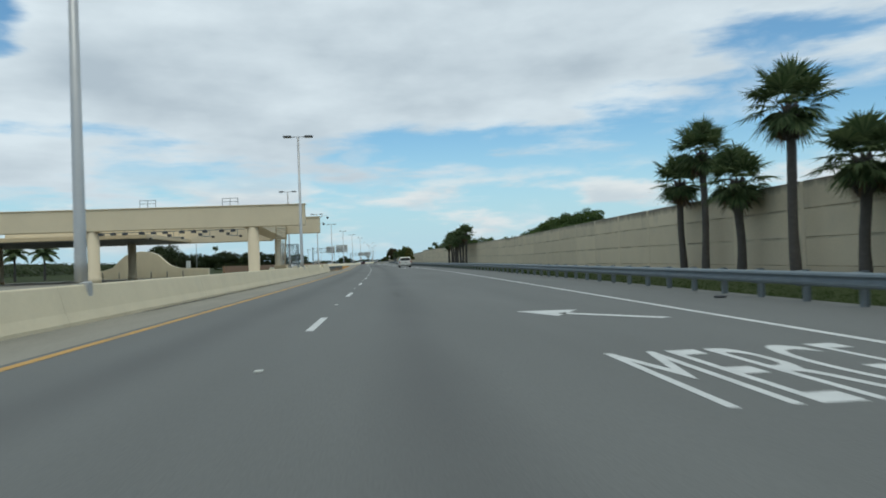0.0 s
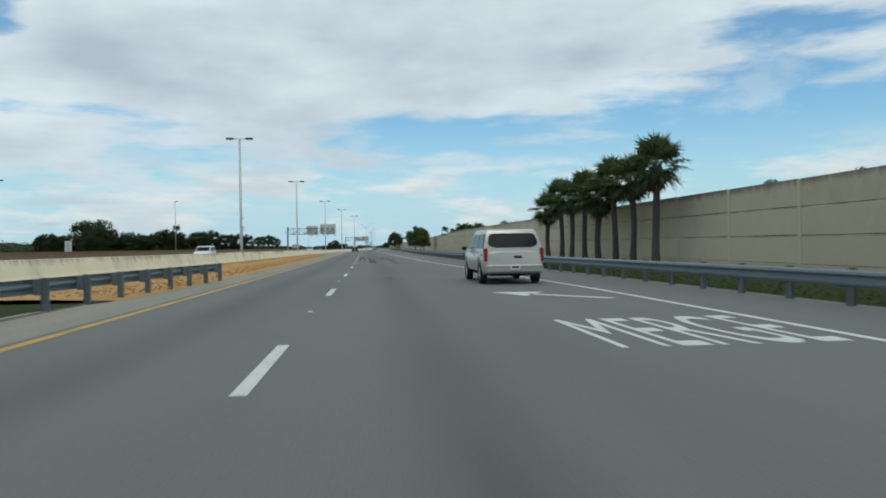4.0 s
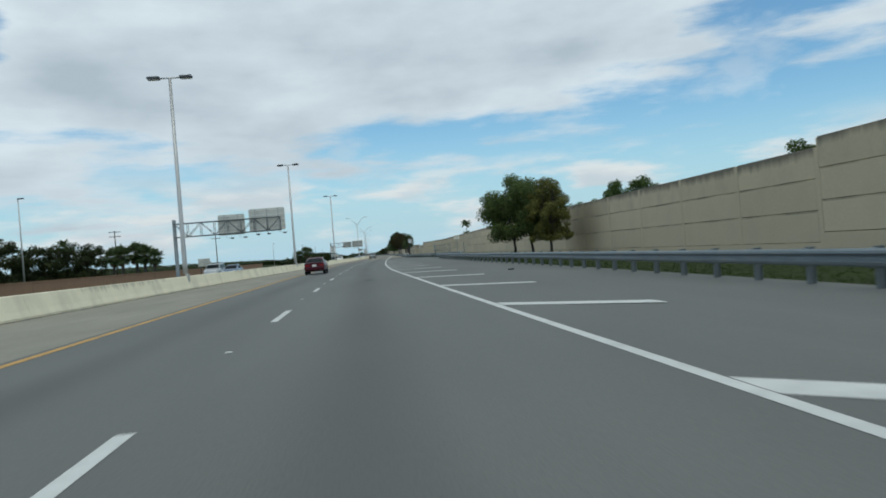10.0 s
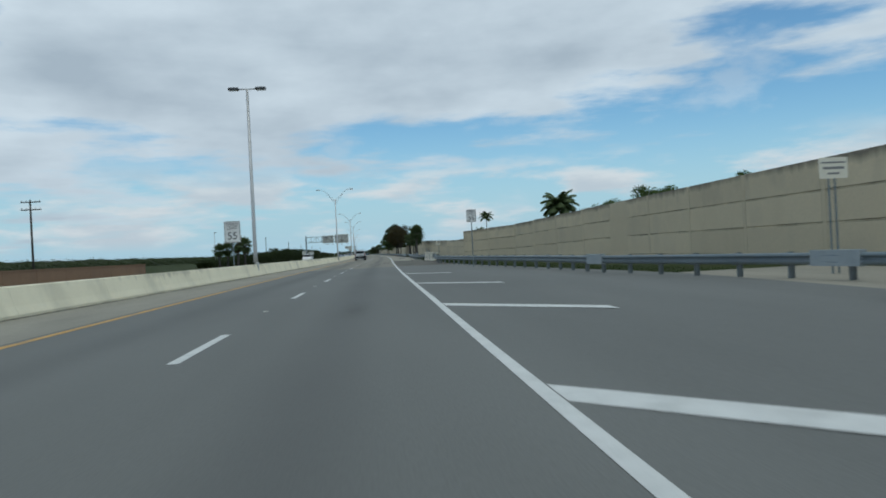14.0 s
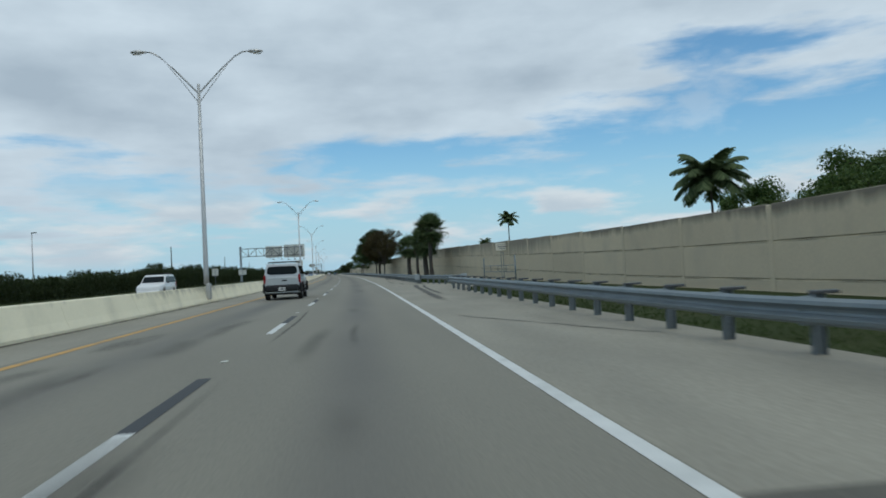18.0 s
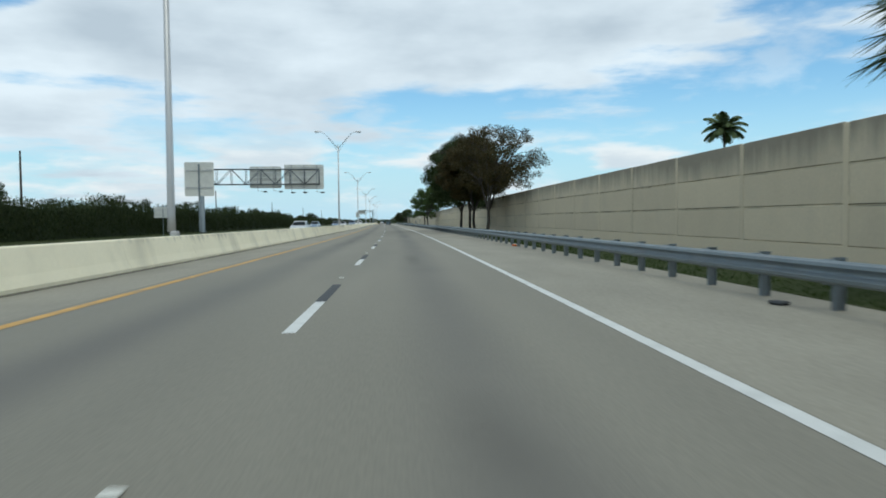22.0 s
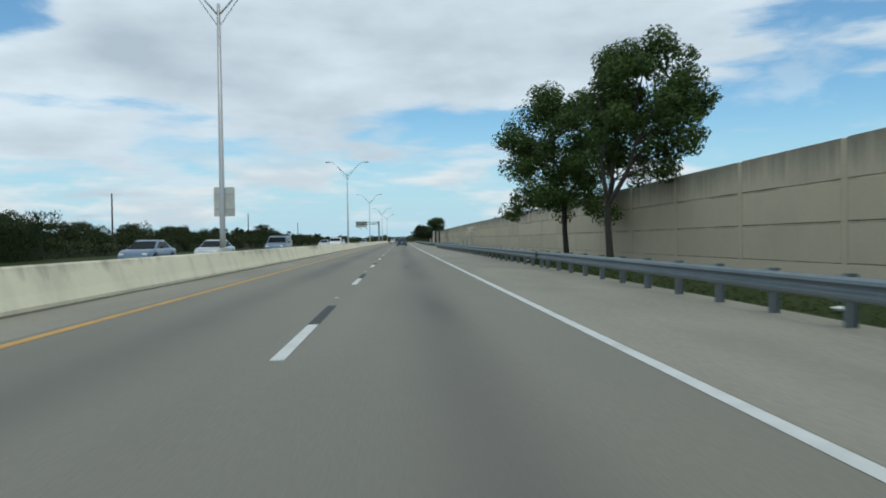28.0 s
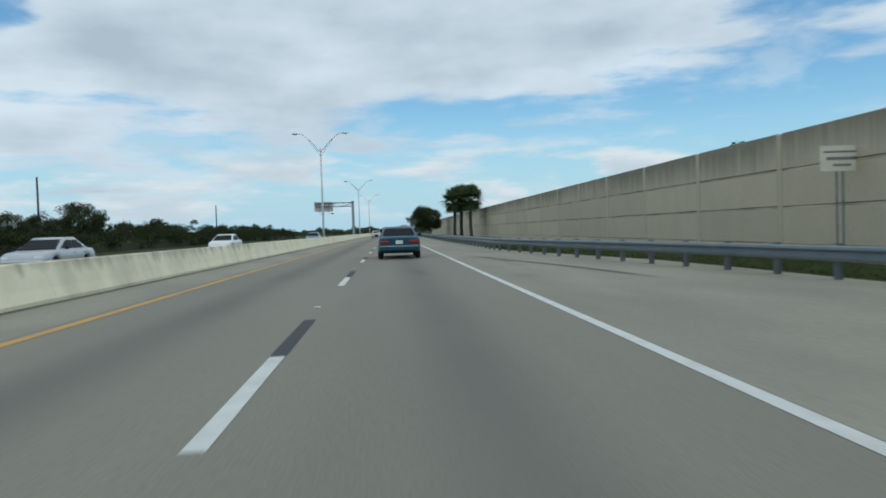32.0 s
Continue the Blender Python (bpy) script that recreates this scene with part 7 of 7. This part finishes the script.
def wild_trees():
    wild = [tree_meshes(64 + i, 5.6, 0.7, 3.0, 9000, 0.10, LEAF_WILD, clumps=60, skirt=12) for i in range(2)]
    for i, (s, u, k) in enumerate(((818, -33.5, 0.66), (827, -34.5, 0.68), (835, -34, 0.92), (842, -35, 0.74), (901, -34, 0.6), (909, -35.5, 0.55), (748, -41, 0.7), (759, -39, 0.62), (768, -42, 0.74), (779, -40, 0.6), (790, -41.5, 0.72), (801, -39, 0.64), (860, -38, 0.62), (875, -40, 0.66))):
        plant_tree(wild[i % 2], road_pose(s, u, 0, i * 71), "olive green wild tree above the scrub", "wild trees beyond the road", k * 1.2)


wild_trees()


HEDGE_S, HEDGE_H = [450, 475, 500, 530, 712], [1.2, 2.1, 2.3, 3.4, 3.6]


def hedge():
    rng = np.random.default_rng(9)
    n = 125000
    s, f = rng.uniform(450, 712, n), rng.uniform(0, 1, n)
    top = np.interp(s, HEDGE_S, HEDGE_H) * (1 + 0.13 * np.sin(s * 0.23) + 0.09 * np.sin(s * 0.61 + 1) + 0.07 * np.sin(s * 1.7 + 2))
    z = top * f ** 0.7
    u = -27.3 - rng.uniform(0, 1, n) ** 2 * 4.0 * (1 - 0.5 * f) - 0.5 * np.sin(s * 0.8)
    base = np.array([tuple(at(a, b, c)) for a, b, c in zip(s, u, z)])
    c, a, b = leaf_cloud(rng, base, 0.105, 0.1)
    a[:, 2] = np.abs(a[:, 2]) + 0.08
    ob = new("hedge", quad_mesh("hedge", c, a, b, HEDGE))
    tagged(ob, "dense dark green hedge along the far carriageway", "hedge", kind="stuff")
    ribbon_top = lambda t: float(np.interp(t, HEDGE_S, HEDGE_H)) * (0.82 + 0.1 * math.sin(t * 0.23))
    tagged(ribbon("hedge_core", 450, 712, [(-28.4, -0.1), (-28.4, ribbon_top), (-31.0, ribbon_top), (-31.0, -0.1)], HEDGE, step=3.0), "dark inner mass of the hedge", "hedge", kind="stuff")
    # rough scrub masses: beyond the bend on the left, and along the last stretch
    for name, s0, s1, n, u0, deep, tops, mat, label in (("scrub", 282, 340, 26000, -46, 14, ([282, 300, 330, 340], [0.8, 1.7, 1.9, 1.5]), HEDGE, "low dark green scrub beyond the brown wall"),
                                                        ("scrub", 706, 985, 230000, -30, 7, ([706, 730, 760, 820, 985], [3.4, 2.9, 3.3, 2.9, 3.2]), LEAF_WILD, "olive green wild scrub beyond the far carriageway")):
        def lump(s, q):
            return 1 + 0.24 * np.sin(s * 0.31 + 1.3 * q) + 0.16 * np.sin(s * 0.83 + 3 * q) + 0.06 * np.sin(s * 2.1 + 4 * q)
        # rounded bushes of all sizes packed together, leaves over their shells
        m = int((s1 - s0) * 3.2)
        bs, bq = rng.uniform(s0, s1, m), rng.uniform(0, 1, m) ** 1.4
        br = rng.uniform(0.45, 1.0, m) * np.interp(bs, *tops) * 0.42
        bz = np.maximum(0.1, np.interp(bs, *tops) * lump(bs, bq) * (0.68 + 0.45 * bq) * rng.uniform(0.12, 1.0, m) ** 0.6 - br * 0.75)
        pick = rng.integers(0, m, n)
        way = rng.normal(0, 1, (n, 3))
        way[:, 2] = np.abs(way[:, 2]) - 0.35
        way /= np.linalg.norm(way, axis=1)[:, None]
        r = br[pick] * (1.0 + 0.22 * np.sin(way[:, 0] * 7 + pick) * np.sin(way[:, 2] * 6 + 2 * pick)) * rng.uniform(0.72, 1.1, n)
        s, u, z = bs[pick] + way[:, 0] * r * 1.15, u0 - deep * bq[pick] + way[:, 1] * r, np.maximum(0.0, bz[pick] + way[:, 2] * r)
        base = np.array([tuple(at(a, b, c)) for a, b, c in zip(s, u, z)])
        c, a, b = leaf_cloud(rng, base, 0.125, 0.06)
        tagged(new(name, quad_mesh(name, c, a, b, mat)), label, "scrub", kind="stuff")
        prof = [(u0 - deep * q, (lambda t, q=q: float(np.interp(t, *tops) * lump(t, q) * (0.62 + 0.4 * q)) * 0.45 if 0 < q < 1 else -0.1)) for q in (0.0, 0.04, 0.15, 0.3, 0.45, 0.6, 0.75, 0.97, 1.0)]
        tagged(ribbon("scrub_core", s0 + 1, s1 - 1, prof, mat, step=0.8), "dark inner mass of the scrub", "scrub", kind="stuff")
    # far woods along the skyline: rounded masses with leaves all over them
    vs, fs, cs, sizes = [], [], [], []
    for (xa, ya), (xb, yb), deep, high, n, leaf in (((-150, 100), (-150, 1400), -34, 6.2, 60000, 0.42), ((-190, 1400), (320, 1400), 40, 6.5, 26000, 0.5), ((-62, 725), (-66, 1400), -34, 2.9, 46000, 0.24)):
        a, b = Vector((xa, ya, 0)), Vector((xb, yb, 0))
        way = (b - a).normalized()
        out = Vector((0, 1, 0)) if abs(way.x) > 0.5 else Vector((-1, 0, 0))
        length, wide = (b - a).length, abs(deep)

        def bulk(t, q):
            lumps = 0.78 + 0.20 * np.sin(t * 0.16 + 2 * q) + 0.14 * np.sin(t * 0.41 + 5 * q) + 0.10 * np.sin(t * 0.93 + 9 * q)
            return high * lumps * np.sin(np.pi * np.clip(q, 0.0, 1.0)) ** 0.35

        steps, across = int(length / 2.0), 6
        base = len(vs)
        for i in range(steps + 1):
            for j in range(across + 1):
                t, q = length * i / steps, j / across
                c = a + way * t + out * wide * q
                vs.append((c.x, c.y, float(bulk(t, q)) * 0.9 - 0.2))
        for i in range(steps):
            for j in range(across):
                k = base + i * (across + 1) + j
                fs.append((k, k + 1, k + across + 2, k + across + 1))
        t, q = rng.uniform(0, length, n), rng.uniform(0, 1, n) ** 1.6
        z = bulk(t, q) * rng.uniform(0.3, 1.0, n) ** 0.4
        cs.append(np.stack([a.x + way.x * t + out.x * wide * q, a.y + way.y * t + out.y * wide * q, z], 1))
        sizes.append(np.full((n, 1), leaf))
    c, a, b = leaf_cloud(rng, np.concatenate(cs), 1.0, 0.2)
    k = np.concatenate(sizes)
    tagged(new("far_woods", quad_mesh("far_woods", c, a * k, b * k, HEDGE)), "dark green woods along the skyline", "woods", kind="stuff")
    tagged(mesh_part("far_woods_core", vs, fs, HEDGE), "dark inner mass of the far woods", "woods", kind="stuff")


hedge()


def utility_pole(s, u, h, arms, label):
    e = thing("utility_pole", road_pose(s, u), label, "utility pole", "utility poles")
    tube("pole", [(0, 0, -0.1), (0, 0, h)], [0.15, 0.10], BARK, e, 8)
    for k in range(arms):
        z = h - 0.25 - k * 0.9
        bar = box("cross_arm", (0, 0.12, z), (2.3, 0.1, 0.12), BARK, e, 0.01)
        for x in (-1.05, -0.5, 0.5, 1.05):
            tube("insulator", [(x, 0.12, z + 0.06), (x, 0.12, z + 0.24)], [0.04, 0.05], LAMP_METAL, bar, 6)


utility_pole(377.6, -51.2, 10.3, 2, "wooden utility pole with two cross arms")
utility_pole(407.1, -38.5, 9.5, 2, "wooden utility pole with two cross arms")
utility_pole(581.6, -37.9, 9.0, 0, "bare wooden utility pole above the hedge")
utility_pole(751.5, -38.4, 8.2, 0, "bare wooden utility pole above the bushes")
utility_pole(832.4, -37.2, 8.4, 0, "bare wooden utility pole above the bushes")
utility_pole(903.8, -35.5, 7.8, 0, "bare wooden utility pole above the bushes")
utility_pole(668.0, -38.0, 8.6, 0, "bare wooden utility pole above the hedge")


def single_lamp(s, u, h):
    e = thing("side_lamp", road_pose(s, u), "slim single-head street lamp beyond the far carriageway", "street lamp", "slim side lamps")
    tube("pole", [(0, 0, -0.05), (0, 0, h)], [0.11, 0.06], LAMP_METAL, e, 8)
    box("lamp_head", (0.3, 0, h), (0.7, 0.28, 0.14), DARK_METAL, e, 0.03)


for s, u, h in ((248.1, -39.3, 11.8), (181.8, -42.8, 10.0), (315, -38, 11.0), (519, -43, 9.0)):
    single_lamp(s, u, h)


def billboard(s, u, w, h, z0):
    e = thing("billboard", road_pose(s, u), "small grey billboard back above the brown wall", "billboard")
    box("panel", (0, 0, z0 + h / 2), (w, 0.12, h), SIGN_BACK, e, 0.02)
    for x in (-w * 0.3, w * 0.3):
        tube("post", [(x, 0.1, -0.05), (x, 0.1, z0 + h * 0.8)], 0.07, DARK_METAL, e, 8)


billboard(347.1, -25.7, 1.9, 1.25, 1.55)


def litter():
    e = tagged(box("orange_cone_piece", (0, 0, 0), (0.22, 0.15, 0.09), material("orange_plastic", (0.75, 0.16, 0.02), 0.5, vary=0.1, bump=0.05), None, 0.03), "broken piece of an orange traffic cone", "litter")
    e.matrix_world = road_pose(538.2, 6.8, 0.02, 20)
    rnd = random.Random(3)
    for s, u in ((16.5, 9.7), (262, 8.8), (411.2, 6.2), (503.4, 6.2), (662, 8.3), (514.0, 6.6), (689.2, 8.2)):
        o = tagged(box("litter_scrap", (0, 0, 0), (0.18, 0.26, 0.05), BLACK_PAINT if s < 600 else SIGN_WHITE, None, 0.015), "small crumpled scrap of litter on the shoulder", "litter", "roadside scraps")
        o.matrix_world = road_pose(s, u, 0.012, rnd.uniform(0, 180))


litter()
